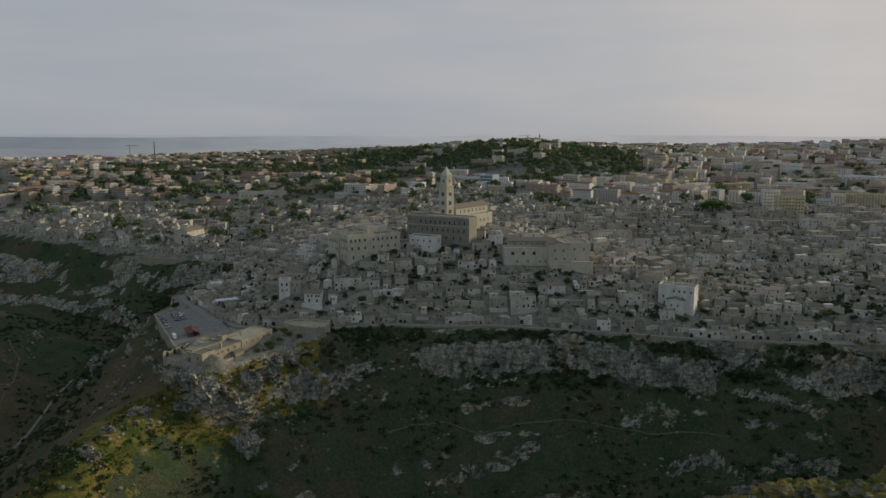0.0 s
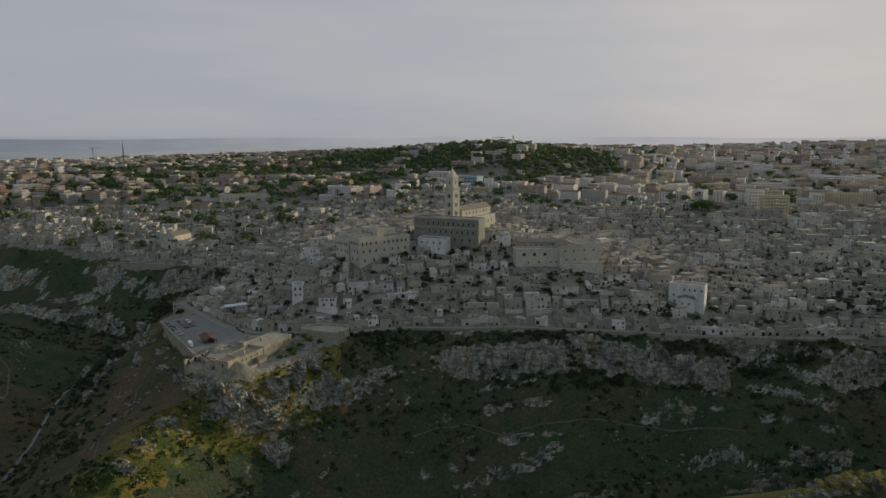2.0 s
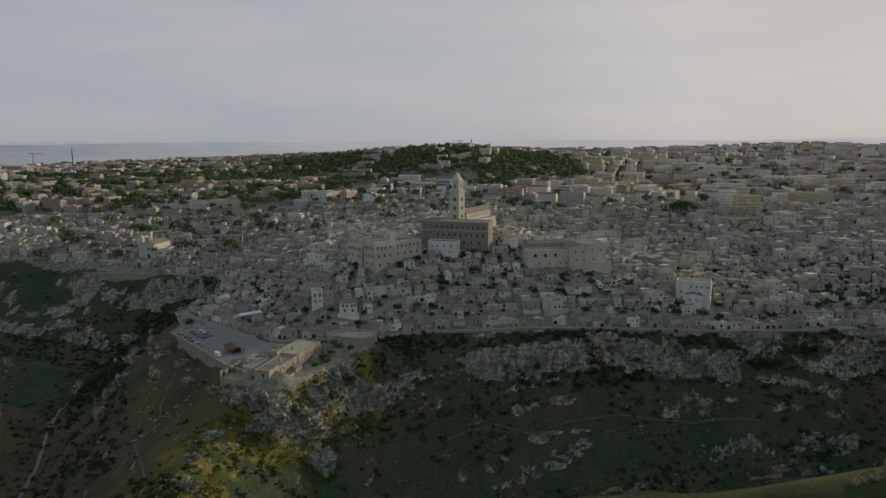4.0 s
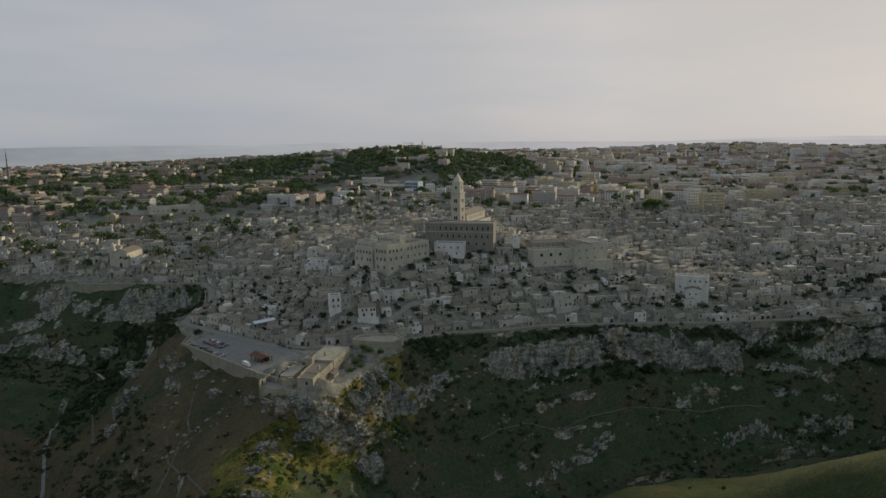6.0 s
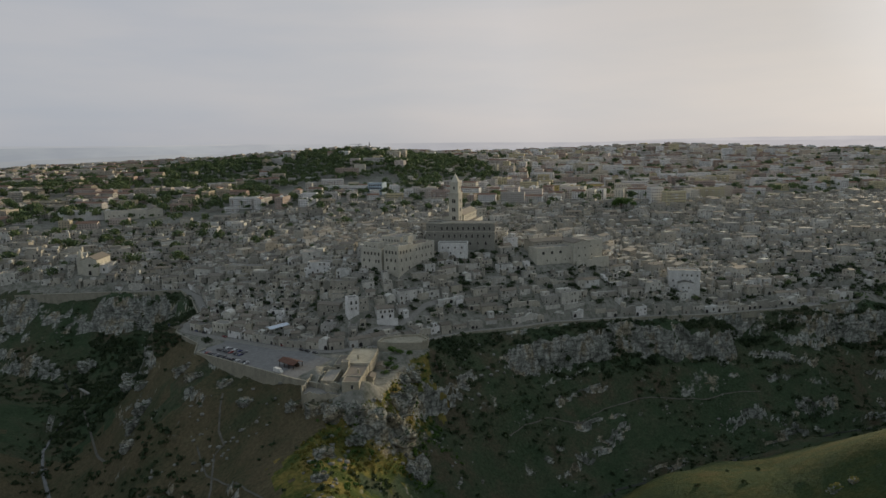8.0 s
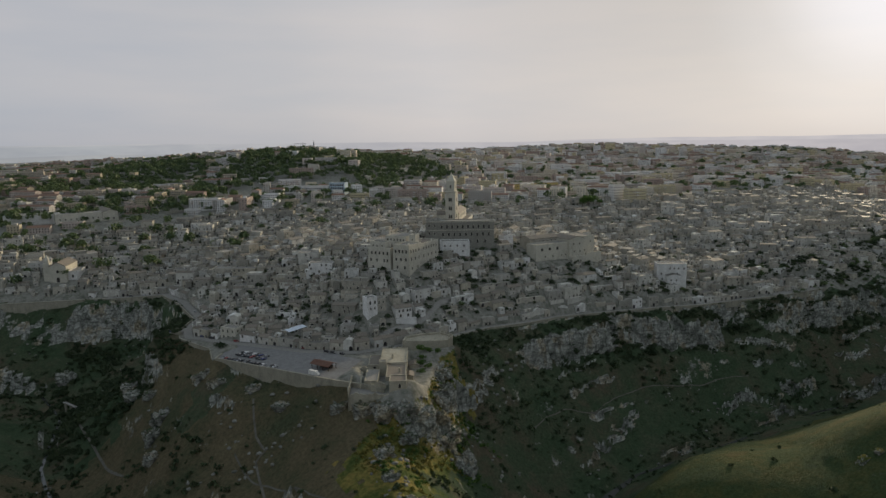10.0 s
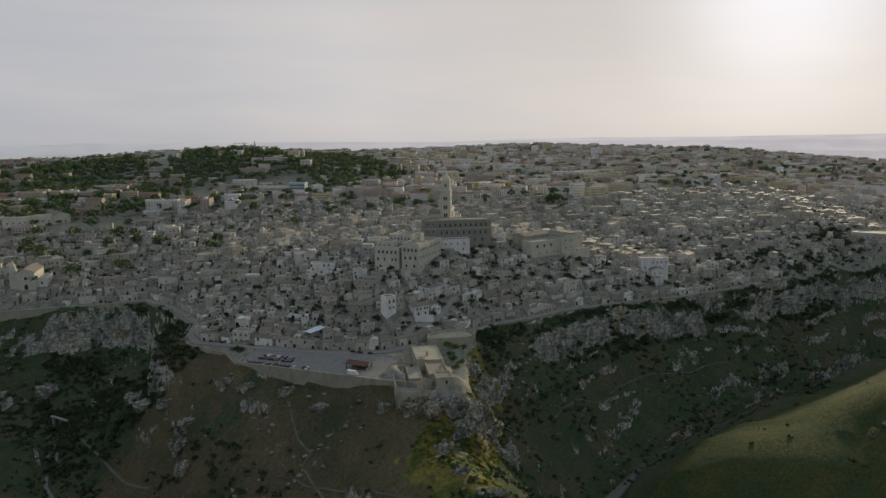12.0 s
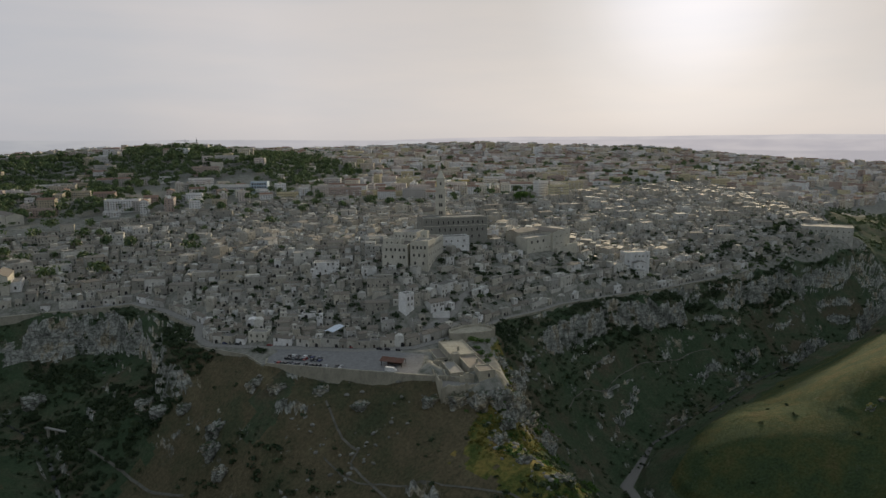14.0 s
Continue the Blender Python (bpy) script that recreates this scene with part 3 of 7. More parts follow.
def car_park_weight(x, y):
    cx, cy, ux, uy = -193.0, 500.0, 0.50, -0.866
    a, b = (x - cx) * ux + (y - cy) * uy, (x - cx) * -uy + (y - cy) * ux
    return (1 - smooth(54, 60, np.abs(a))) * (1 - smooth(16, 22, np.abs(b)))


def land(x, y):
    x, y = np.asarray(x, float), np.asarray(y, float)
    z = bare_land(x, y)
    town = in_town(x, y)
    inner, level = near_line(x, y, RIM_WEST + RIM_TIP + RIM_EAST)
    wild = np.where(town, 0.0, smooth(0, 6, inner))
    bank = np.interp(x, [-110, -41, 31, 120, 240, 398, 900], [230, 370, 392, 390, 392, 370, 320])
    wild = wild * (1 - 0.88 * smooth(8, 45, bank - y) * smooth(-130, -90, x))
    dist = np.hypot(x + 60, y - 430)
    near = 1 - smooth(700, 1500, dist)
    patchy = smooth(-0.12, 0.16, fractal(x, y, 60, 61, 3))
    # limestone beds: broken ledges all over the slopes
    thick = 15.0
    s = z / thick + 1.2 * fractal(x, y, 150, 3, 5, 0.5) + 0.22 * fractal(x, y, 26, 8, 4)
    k = np.floor(s)
    f = s - k
    g = np.where(f < 0.62, f / 0.62 * 0.3, np.where(f < 0.74, 0.3 + (f - 0.62) / 0.12 * 0.62, 0.92 + (f - 0.74) / 0.26 * 0.08))
    ledge = 0.06 + 0.8 * smooth(0.09, 0.19, fractal(x, y, 46, 62, 4))
    cape = smooth(-118, -92, x) * smooth(395, 430, y) * (1 - smooth(560, 760, x))
    z = z + wild * near * ledge * (1 - 0.3 * cape) * (g - f) * thick
    # the main cliff under the rim road with a bench above it, and a lower ledge by the river
    gully = np.clip(smooth(10, 26, np.abs(x + 36)) * smooth(10, 34, np.abs(x - 232 - 0.4 * (480 - y))), 0, 1)
    sway = 10.0 * fractal(x, x * 0, 110, 64, 3) + 11.0 * fractal(x, y, 30, 65, 6, 0.62)
    for top, foot, lo, hi, amount in ((29.0, 3.0, 13.5, 19.0, gully * (0.35 + 0.65 * smooth(-0.3, 0.0, fractal(x, y, 50, 67, 4)))),
                                      (-30.0, -44.0, -39.5, -35.0, 0.9 * smooth(-0.04, 0.10, fractal(x, y, 60, 69, 4)))):
        q = z + sway
        step = np.interp(q, [foot - 8, lo, hi, top + 8], [foot - 8, foot, top, top + 8])
        z = z + wild * cape * amount * np.where((q > foot - 8) & (q < top + 8), step - q, 0)
    # cliffs under the west rim and round the spur's head
    west = smooth(560, 640, y) * (1 - smooth(-262, -225, x)) * smooth(-0.42, -0.16, fractal(x, y, 70, 73, 4))
    q = z + 6.0 * fractal(x, y, 40, 74, 5, 0.6)
    step = np.interp(q, [-14, 14, 21, 38], [-14, -3, 32, 38])
    z = z + wild * west * np.where((q > -14) & (q < 38), step - q, 0)
    crag = 0.25 + 0.75 * patchy
    z = z + wild * crag * (2.0 * fractal(x, y, 22, 21, 4, 0.5) + 1.8 * (0.25 - np.abs(fractal(x, y, 13, 25, 3, 0.55)))) * near
    z = z + wild * 5.0 * fractal(x, y, 90, 31, 3) * (1 - smooth(900, 2000, dist))
    z = z + np.where(town, 1.0, 0.0) * smooth(10, 60, inner) * 3.0 * fractal(x, y, 60, 41, 4)
    for line in (ROAD_EAST, ROAD_WEST):
        d, lz = near_line(x, y, line)
        w = 1 - smooth(4.0, 9.0, d)
        w = np.where(town | (d < 4), w, 0)
        z = z * (1 - w) + (lz - 0.35) * w
    w = car_park_weight(x, y) * np.where(town, 1, 0)
    z = z * (1 - w) + (car_park_level(x, y) - 0.35) * w
    d, lz = near_line(x, y, RIVER)
    w = 1 - smooth(3.0, 10.0, d)
    z = z * (1 - w) + lz * w
    # levelled yards of the monastery and the bastion
    for cx, cy, rx, ry, lz in ((-134, 438, 30, 26, 39.5), (-104, 474, 22, 10, 41.0), (312, 480, 46, 22, 34.2)):
        w = (1 - smooth(0.8, 1.15, np.hypot((x - cx) / rx, (y - cy) / ry))) * np.where(town, 1, 0)
        z = z * (1 - w) + lz * w
    # the far plain falls away to the horizon
    far = np.hypot(x, y)
    return z * (1 - smooth(2300, 3200, far)) + (20.0 + 10 * fractal(x, y, 600, 51, 3)) * smooth(2300, 3200, far)


def height(x, y):
    return float(land(np.array([x]), np.array([y]))[0])


def spaced(marks):
    """Grid lines from (start, step) marks; the last mark is the end."""
    out = []
    for (a, step), (b, _) in zip(marks, marks[1:]):
        out += list(np.linspace(a, b, max(1, round((b - a) / step)), endpoint=False))
    return np.array(out + [marks[-1][0]])


def build_ground():
    gx = spaced([(-4900, 350), (-1500, 90), (-720, 9), (-470, 3.0), (-300, 1.7), (300, 2.6), (480, 6), (900, 40), (1700, 300), (4900, 1)])
    gy = spaced([(-4900, 400), (-500, 60), (100, 12), (200, 2.6), (370, 1.25), (505, 3.0), (640, 4), (900, 10), (1300, 26), (2300, 90), (3200, 300), (4900, 1)])
    x, y = np.meshgrid(gx, gy)
    z = land(x, y)
    # beds of rock jut out of the steep faces
    down, along = np.gradient(z, gy, gx)
    slope = np.hypot(down, along) + 1e-6
    push = smooth(1.6, 2.6, slope) * np.where(in_town(x, y), 0, 1) * (1 - smooth(700, 1200, np.hypot(x + 60, y - 430)))
    rise = (z + 14 * fractal(x, y, 40, 77, 3)) / 6.5
    push = push * (1.6 * (np.floor(rise) - rise + 0.5) + 5.0 * fractal(x + 0.3 * z, y, 11, 78, 4, 0.6))
    push = np.clip(push, -2.4, 2.4)
    x, y = x - along / slope * push, y - down / slope * push
    n, m = len(gx), len(gy)
    i = (np.arange(m - 1)[:, None] * n + np.arange(n - 1)[None, :]).ravel()
    faces = np.stack([i, i + 1, i + n + 1, i + n], 1)
    me = quick_mesh("ground", np.stack([x, y, z], -1).reshape(-1, 3), faces, M_GORGE)
    me.materials.append(M_TOWNGROUND)
    me.materials.append(M_FIELDS)
    me.materials.append(M_MEADOW)
    me.materials.append(M_SPUR)
    me.materials.append(M_FLANK)
    cx, cy = x.ravel()[faces].mean(1), y.ravel()[faces].mean(1)
    slot = np.where(in_town(cx, cy), 1, 0)
    slot = np.where(np.hypot(cx, cy) > 2300, 2, slot)
    crest, _ = near_line(cx, cy, [(-104, 452, 0), (-122, 426, 0), (-138, 402, 0)] + SPUR)
    # straw grass along the crest, painting the patch of sun there
    slot = np.where((crest < 20 + 22 * fractal(cx, cy, 30, 63, 3) + 14 * fractal(cx, cy, 7, 64, 3)) & (slot == 0), 4, slot)
    ridge_x = np.interp(cy, [195, 285, 345, 376, 386, 396, 400], [-196, -192, -184, -177, -160, -133, -120])
    slot = np.where((cx < ridge_x + 16 * fractal(cx, cy, 26, 66, 4)) & (cx > -470 + 60 * fractal(cx, cy, 60, 68, 4)) & (cy < 560 + 130 * fractal(cx, cy, 50, 70, 4)) & (slot == 0), 5, slot)
    bank = np.interp(cx, [-110, -41, 31, 120, 240, 398, 900], [230, 370, 392, 390, 392, 370, 320])
    slot = np.where((cx > -110) & (cy < bank - 26 + 16 * fractal(cx, cy, 30, 75, 4)) & (slot == 0), 3, slot)
    me.polygons.foreach_set("material_index", slot.astype(np.int32))
    ob = new("ground", me)
    tagged(ob, "limestone gorge slopes with dry grass below a stone town", "ground", kind="structure")


build_ground()

# river in the gorge, wider where it pools below the spur
soup = Soup()
left, right = [], []
for i, (x, y, z) in enumerate(RIVER):
    (ax, ay, _), (bx, by, _) = RIVER[max(0, i - 1)], RIVER[min(len(RIVER) - 1, i + 1)]
    n = math.hypot(bx - ax, by - ay)
    half = 4.5 if 6 < i < 9 else 1.2 if 10 < i < 16 else 1.1
    left.append((x - (by - ay) / n * half, y + (bx - ax) / n * half, z + 0.35))
    right.append((x + (by - ay) / n * half, y - (bx - ax) / n * half, z + 0.35))
soup.strip(left, right)
tagged(new("water", soup.mesh("water", M_WATER)), "narrow slow river at the bottom of the gorge", "river", kind="structure")

# ---- the town: kinds of house ----
OPENINGS = {}


def opening_mesh(kind, w, h):
    """A dark opening with a stone surround, standing a little proud of the wall; shared by all openings of its kind."""
    if (kind, w, h) in OPENINGS:
        return OPENINGS[kind, w, h]
    s, b, p = Soup(), 0.14, 0.10
    # flat near-black sheet fills the arch, the unlit inside painted on
    if kind == "arch":
        n = 6
        arc = [(w / 2 * math.cos(math.pi * k / n), h - w / 2 + w / 2 * math.sin(math.pi * k / n)) for k in range(n + 1)]
        inner = [(w / 2, 0)] + arc + [(-w / 2, 0)]
        outer = [(x * (1 + 2 * b / w), z + (b if z > 0 else 0)) for x, z in inner]
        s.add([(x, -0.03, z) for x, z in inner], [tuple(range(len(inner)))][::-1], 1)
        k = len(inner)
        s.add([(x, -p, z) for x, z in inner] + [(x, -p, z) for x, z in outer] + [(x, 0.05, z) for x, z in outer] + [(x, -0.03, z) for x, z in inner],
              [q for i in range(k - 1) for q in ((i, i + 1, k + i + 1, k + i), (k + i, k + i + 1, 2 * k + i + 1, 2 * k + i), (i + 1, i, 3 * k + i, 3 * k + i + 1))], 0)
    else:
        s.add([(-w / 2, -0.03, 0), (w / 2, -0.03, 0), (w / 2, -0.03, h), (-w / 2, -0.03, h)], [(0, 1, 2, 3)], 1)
        s.box(-w / 2 - b, -w / 2, -p, 0.05, 0, h + b, 0)
        s.box(w / 2, w / 2 + b, -p, 0.05, 0, h + b, 0)
        s.box(-w / 2, w / 2, -p, 0.05, h, h + b, 0)
        if kind == "window":
            s.box(-w / 2 - b, w / 2 + b, -p - 0.08, 0.05, -0.12, 0, 0, bottom=True)
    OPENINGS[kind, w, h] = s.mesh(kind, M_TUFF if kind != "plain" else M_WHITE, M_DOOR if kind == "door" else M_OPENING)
    return OPENINGS[kind, w, h]


def face_place(face, u, w, d):
    """Place on a block's face, u along it from its left end as seen from outside, and the face's turn."""
    if face == "front":
        return (u, 0.0), 0.0
    if face == "right":
        return (w, u), math.pi / 2
    if face == "left":
        return (0.0, d - u), -math.pi / 2
    return (w - u, d), math.pi


def house_plan(rng, w, d, h):
    """Roof, extra blocks, yard and openings of one old house."""
    dice = rng.random()
    roof = "gable" if dice < 0.36 else "vault" if dice < 0.5 and w < 8.5 else "flat"
    plan = {"w": w, "d": d, "h": h, "roof": roof, "rise": rng.uniform(0.8, 1.7), "rim": rng.choice((0.15, 0.3, 0.6, 1.0)), "open": [], "extra": None, "annex": None, "yard": None, "stair": None}
    if rng.random() < 0.5:
        aw, ad, ah = rng.uniform(2.5, 5.0), rng.uniform(2.5, 4.5), h * rng.uniform(0.4, 0.75)
        plan["annex"] = (rng.choice((-aw + 0.4, w - 0.4)), rng.uniform(-1.5, 2.5), aw, ad, ah) if rng.random() < 0.6 else (rng.uniform(0, max(0.1, w - aw)), -ad + 0.3, aw, ad, ah)
    elif rng.random() < 0.45:
        plan["yard"] = (rng.uniform(2.5, 4.5), rng.uniform(1.2, 2.6))
    elif rng.random() < 0.4:
        plan["stair"] = (rng.uniform(0.2, 0.5) * w, rng.uniform(2.0, 3.2))
    if roof == "flat" and rng.random() < 0.5 and w > 4.5:
        ew, ed, eh = w * rng.uniform(0.35, 0.65), d * rng.uniform(0.4, 0.7), rng.uniform(2.0, 3.2)
        plan["extra"] = (rng.choice((0.05, w - ew - 0.05)), d - ed - 0.05, ew, ed, h + eh)
    plan["chimney"] = (rng.uniform(1, w - 1), rng.uniform(1, d - 1)) if rng.random() < 0.55 and roof != "vault" else None
    floors = max(1, int(h // 3.3))
    for face, length in (("front", w), ("right", d), ("left", d)):
        n = max(1, int(length / rng.uniform(2.8, 4.6)))
        for fl in range(floors):
            door = rng.randrange(n) if face == "front" and fl == 0 else -1
            for k in range(n):
                u = (k + 0.5 + rng.uniform(-0.22, 0.22)) * length / n
                if k == door:
                    plan["open"].append((face, u, 0.05, rng.choice((("arch", 1.7, 2.8), ("door", 1.4, 2.5), ("arch", 2.6, 3.2)))))
                elif rng.random() < (0.6 if face == "front" else 0.3):
                    plan["open"].append((face, u, max(0.9, h - 2.5 - fl * 3.1 + rng.uniform(-0.25, 0.25)), rng.choice((("window", 1.1, 1.8), ("window", 1.2, 1.9), ("window", 0.9, 1.3), ("window", 0.7, 0.9), ("arch", 1.4, 2.3)))))
    return plan


def house_walls(s, p, at=None, depth=7.0, slot=0):
    if p["roof"] == "gable":
        s.gable_walls(p["w"], p["d"], -depth, p["h"], p["rise"], slot, at)
    elif p["roof"] == "vault":
        s.vault(p["w"], p["d"], -depth, p["h"], p["w"] * 0.3, slot, slot, at)
    else:
        s.shell(p["w"], p["d"], -depth, p["h"], p["rim"], slot, at)


def house_roof(s, p, at=None, slot=0):
    if p["roof"] == "gable":
        s.gable_roof(p["w"], p["d"], p["h"], p["rise"], slot=slot, at=at)
    elif p["roof"] == "flat":
        t = 0.3
        s.add([(t, t, p["h"]), (p["w"] - t, t, p["h"]), (p["w"] - t, p["d"] - t, p["h"] + 0.12), (t, p["d"] - t, p["h"] + 0.12)], [(0, 1, 2, 3)], slot, at)


def yard_wall(s, p, at=None, slot=0):
    """A low wall round a yard before the front."""
    deep, tall = p["yard"]
    w, t = p["w"], 0.35
    out = [(-0.2, 0.1), (-0.2, -deep), (w + 0.2, -deep), (w + 0.2, 0.1)]
    inn = [(t - 0.2, 0.1), (t - 0.2, t - deep), (w + 0.2 - t, t - deep), (w + 0.2 - t, 0.1)]
    top = (tall, tall, tall * 0.85, tall * 0.7)
    v = [(*q, -5) for q in out] + [(*q, z) for q, z in zip(out, top)] + [(*q, z) for q, z in zip(inn, top)] + [(*q, -1) for q in inn]
    s.add(v, [q for k in range(3) for q in ((k, k + 1, 5 + k, 4 + k), (4 + k, 5 + k, 9 + k, 8 + k), (8 + k, 9 + k, 13 + k, 12 + k))], slot, at)


def outside_stair(s, p, at=None, slot=0):
    """A flight of steps along the front, up to a landing."""
    start, up = p["stair"]
    n = 8
    line = [(start, -4.0)] + [q for k in range(n) for q in ((start + 0.32 * k, up * (k + 1) / n), (start + 0.32 * (k + 1), up * (k + 1) / n))] + [(start + 0.32 * n + 1.2, up), (start + 0.32 * n + 1.2, -4.0)]
    m = len(line)
    s.add([(x, -1.25, z) for x, z in line] + [(x, 0.05, z) for x, z in line], [tuple(range(m))[::-1]] + [(k, k + 1, m + k + 1, m + k) for k in range(m - 1)], slot, at)


def old_house_thing(rng, x, y, z, turn, p, white):
    kind = "whitewashed" if white else "weathered pale limestone"
    storeys = "two-storey" if p["h"] > 6.4 else "low"
    top = {"gable": "a shallow tiled gable roof", "flat": "a flat parapet roof", "vault": "a rounded barrel-vault roof"}[p["roof"]]
    ob = thing("stone_house", x, y, z, turn, f"{storeys} {kind} house with {top}", "house", "old stone houses on the slope")
    wall_mat = M_WHITE if white else M_WALL
    s = Soup()
    house_walls(s, p)
    part("wall", s.mesh("wall", wall_mat), ob)
    if p["roof"] != "vault":
        s = Soup()
        house_roof(s, p)
        part("roof", s.mesh("roof", M_ROOF if p["roof"] == "gable" else M_FLATROOF), ob)
    if p["yard"]:
        s = Soup()
        yard_wall(s, p)
        part("yard_wall", s.mesh("yard_wall", M_WALL), ob)
    if p["stair"]:
        s = Soup()
        outside_stair(s, p)
        part("outside_stair", s.mesh("outside_stair", M_PAVING), ob)
    if p["extra"]:
        ex, ey, ew, ed, eh = p["extra"]
        s = Soup()
        s.shell(ew, ed, p["h"] - 0.2, eh, 0.25, x=ex, y=ey)
        s.box(ex + 0.3, ex + ew - 0.3, ey + 0.3, ey + ed - 0.3, eh - 0.2, eh, 0)
        up = part("upper_room", s.mesh("upper_room", wall_mat), ob)
        part("window", opening_mesh("window", 0.9, 1.4), up, at=(ex + ew / 2, ey, p["h"] + 0.8))
    if p["annex"]:
        ex, ey, ew, ed, eh = p["annex"]
        s = Soup()
        s.box(ex, ex + ew, ey, ey + ed, -7, eh)
        low = part("annex", s.mesh("annex", wall_mat), ob)
        part("window", opening_mesh("window", 0.9, 1.4), low, at=(ex + ew * 0.4, ey, max(0.6, eh - 2.2)))
    if p["chimney"]:
        cx, cy = p["chimney"]
        s = Soup()
        base = p["h"] + (p["rise"] * 0.3 if p["roof"] == "gable" else 0) - 0.4
        s.box(cx - 0.3, cx + 0.3, cy - 0.3, cy + 0.3, base, base + 2.0)
        s.box(cx - 0.42, cx + 0.42, cy - 0.42, cy + 0.42, base + 2.0, base + 2.25, bottom=True)
        part("chimney", s.mesh("chimney", wall_mat), ob)
    for face, u, oz, (kind, ow, oh) in p["open"]:
        (px, py), a = face_place(face, u, p["w"], p["d"])
        part("door" if oz < 0.2 else "window", opening_mesh(kind, ow, oh), ob, at=(px, py, oz), turn=a)
    return ob


def old_house_stuff(s, x, y, z, turn, p):
    at = (math.cos(turn), math.sin(turn), x, y, z)
    house_walls(s, p, at)
    house_roof(s, p, at, 1 if p["roof"] == "gable" else 2)
    if p["yard"]:
        yard_wall(s, p, at)
    if p["stair"]:
        outside_stair(s, p, at)
    if p["extra"]:
        ex, ey, ew, ed, eh = p["extra"]
        s.box(ex, ex + ew, ey, ey + ed, p["h"] - 0.2, eh, 0, at)
    if p["annex"]:
        ex, ey, ew, ed, eh = p["annex"]
        s.box(ex, ex + ew, ey, ey + ed, -7, eh, 0, at)
        wx, wz = ex + ew * 0.4, max(0.6, eh - 2.2)
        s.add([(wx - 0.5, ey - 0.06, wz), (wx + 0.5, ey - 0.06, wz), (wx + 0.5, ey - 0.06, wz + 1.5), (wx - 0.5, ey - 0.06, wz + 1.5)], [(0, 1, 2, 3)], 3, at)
    if p["chimney"]:
        cx, cy = p["chimney"]
        s.box(cx - 0.35, cx + 0.35, cy - 0.35, cy + 0.35, p["h"] - 0.2, p["h"] + 2.1, 0, at)
    # flat dark sheets: glass in windows, painted shade in open arches
    for face, u, oz, (kind, ow, oh) in p["open"]:
        (px, py), a = face_place(face, u, p["w"], p["d"])
        c, q = math.cos(a), math.sin(a)
        flat = [(-ow / 2, 0), (ow / 2, 0), (ow / 2, oh), (-ow / 2, oh)] if kind != "arch" else [(-ow / 2, 0), (ow / 2, 0), (ow / 2, oh - ow / 2), (ow / 4, oh), (-ow / 4, oh), (-ow / 2, oh - ow / 2)]
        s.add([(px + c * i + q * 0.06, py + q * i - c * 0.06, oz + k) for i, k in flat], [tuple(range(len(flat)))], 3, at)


def cave_terrace(rng, x, y, z, turn, w):
    """A tall retaining wall with cave doors in it, carrying an earth terrace."""
    ob = thing("terrace_wall", x, y, z, turn, "tall pale retaining wall with dark cave doorways", "terrace wall", "terrace walls on the slope")
    n = max(3, int(w / 2.2))
    h = rng.uniform(4.5, 8.0)
    tops = [h + 0.6 * math.sin(1.3 * k + w) + rng.uniform(-0.5, 0.5) for k in range(n + 1)]
    us = [w * k / n for k in range(n + 1)]
    m = n + 1
    s = Soup()
    s.add([(u, 0, -3) for u in us] + [(u, 0.25, t) for u, t in zip(us, tops)] + [(u, 0.9, t) for u, t in zip(us, tops)] + [(u, 8.0, t - 0.4 + rng.uniform(-0.5, 0.5)) for u, t in zip(us, tops)],
          [q for k in range(n) for q in ((k, k + 1, m + k + 1, m + k), (m + k, m + k + 1, 2 * m + k + 1, 2 * m + k), (2 * m + k, 2 * m + k + 1, 3 * m + k + 1, 3 * m + k))]
          + [(0, m, 2 * m, 3 * m), (n, 3 * m + n, 2 * m + n, m + n)])
    part("wall", s.mesh("wall", M_WALL), ob)
    u = rng.uniform(1.5, 3.5)
    while u < w - 1.5:
        part("doorway", opening_mesh(*rng.choice((("arch", 1.7, 2.8), ("arch", 2.6, 3.2), ("door", 1.4, 2.5), ("window", 0.9, 1.3)))), ob, at=(u, 0.02, rng.choice((0.05, 0.05, 1.6))))
        u += rng.uniform(3.0, 8.0)
    if rng.random() < 0.6:
        s = Soup()
        a = rng.uniform(0, max(0.1, w - 5))
        s.box(a, a + rng.uniform(3, 5), 3.2, 7.0, h - 2, h + rng.uniform(2.2, 3.2))
        hut = part("hut", s.mesh("hut", M_WALL), ob)
        part("window", opening_mesh("window", 0.9, 1.3), hut, at=(a + 1.5, 3.2, h + 0.6))


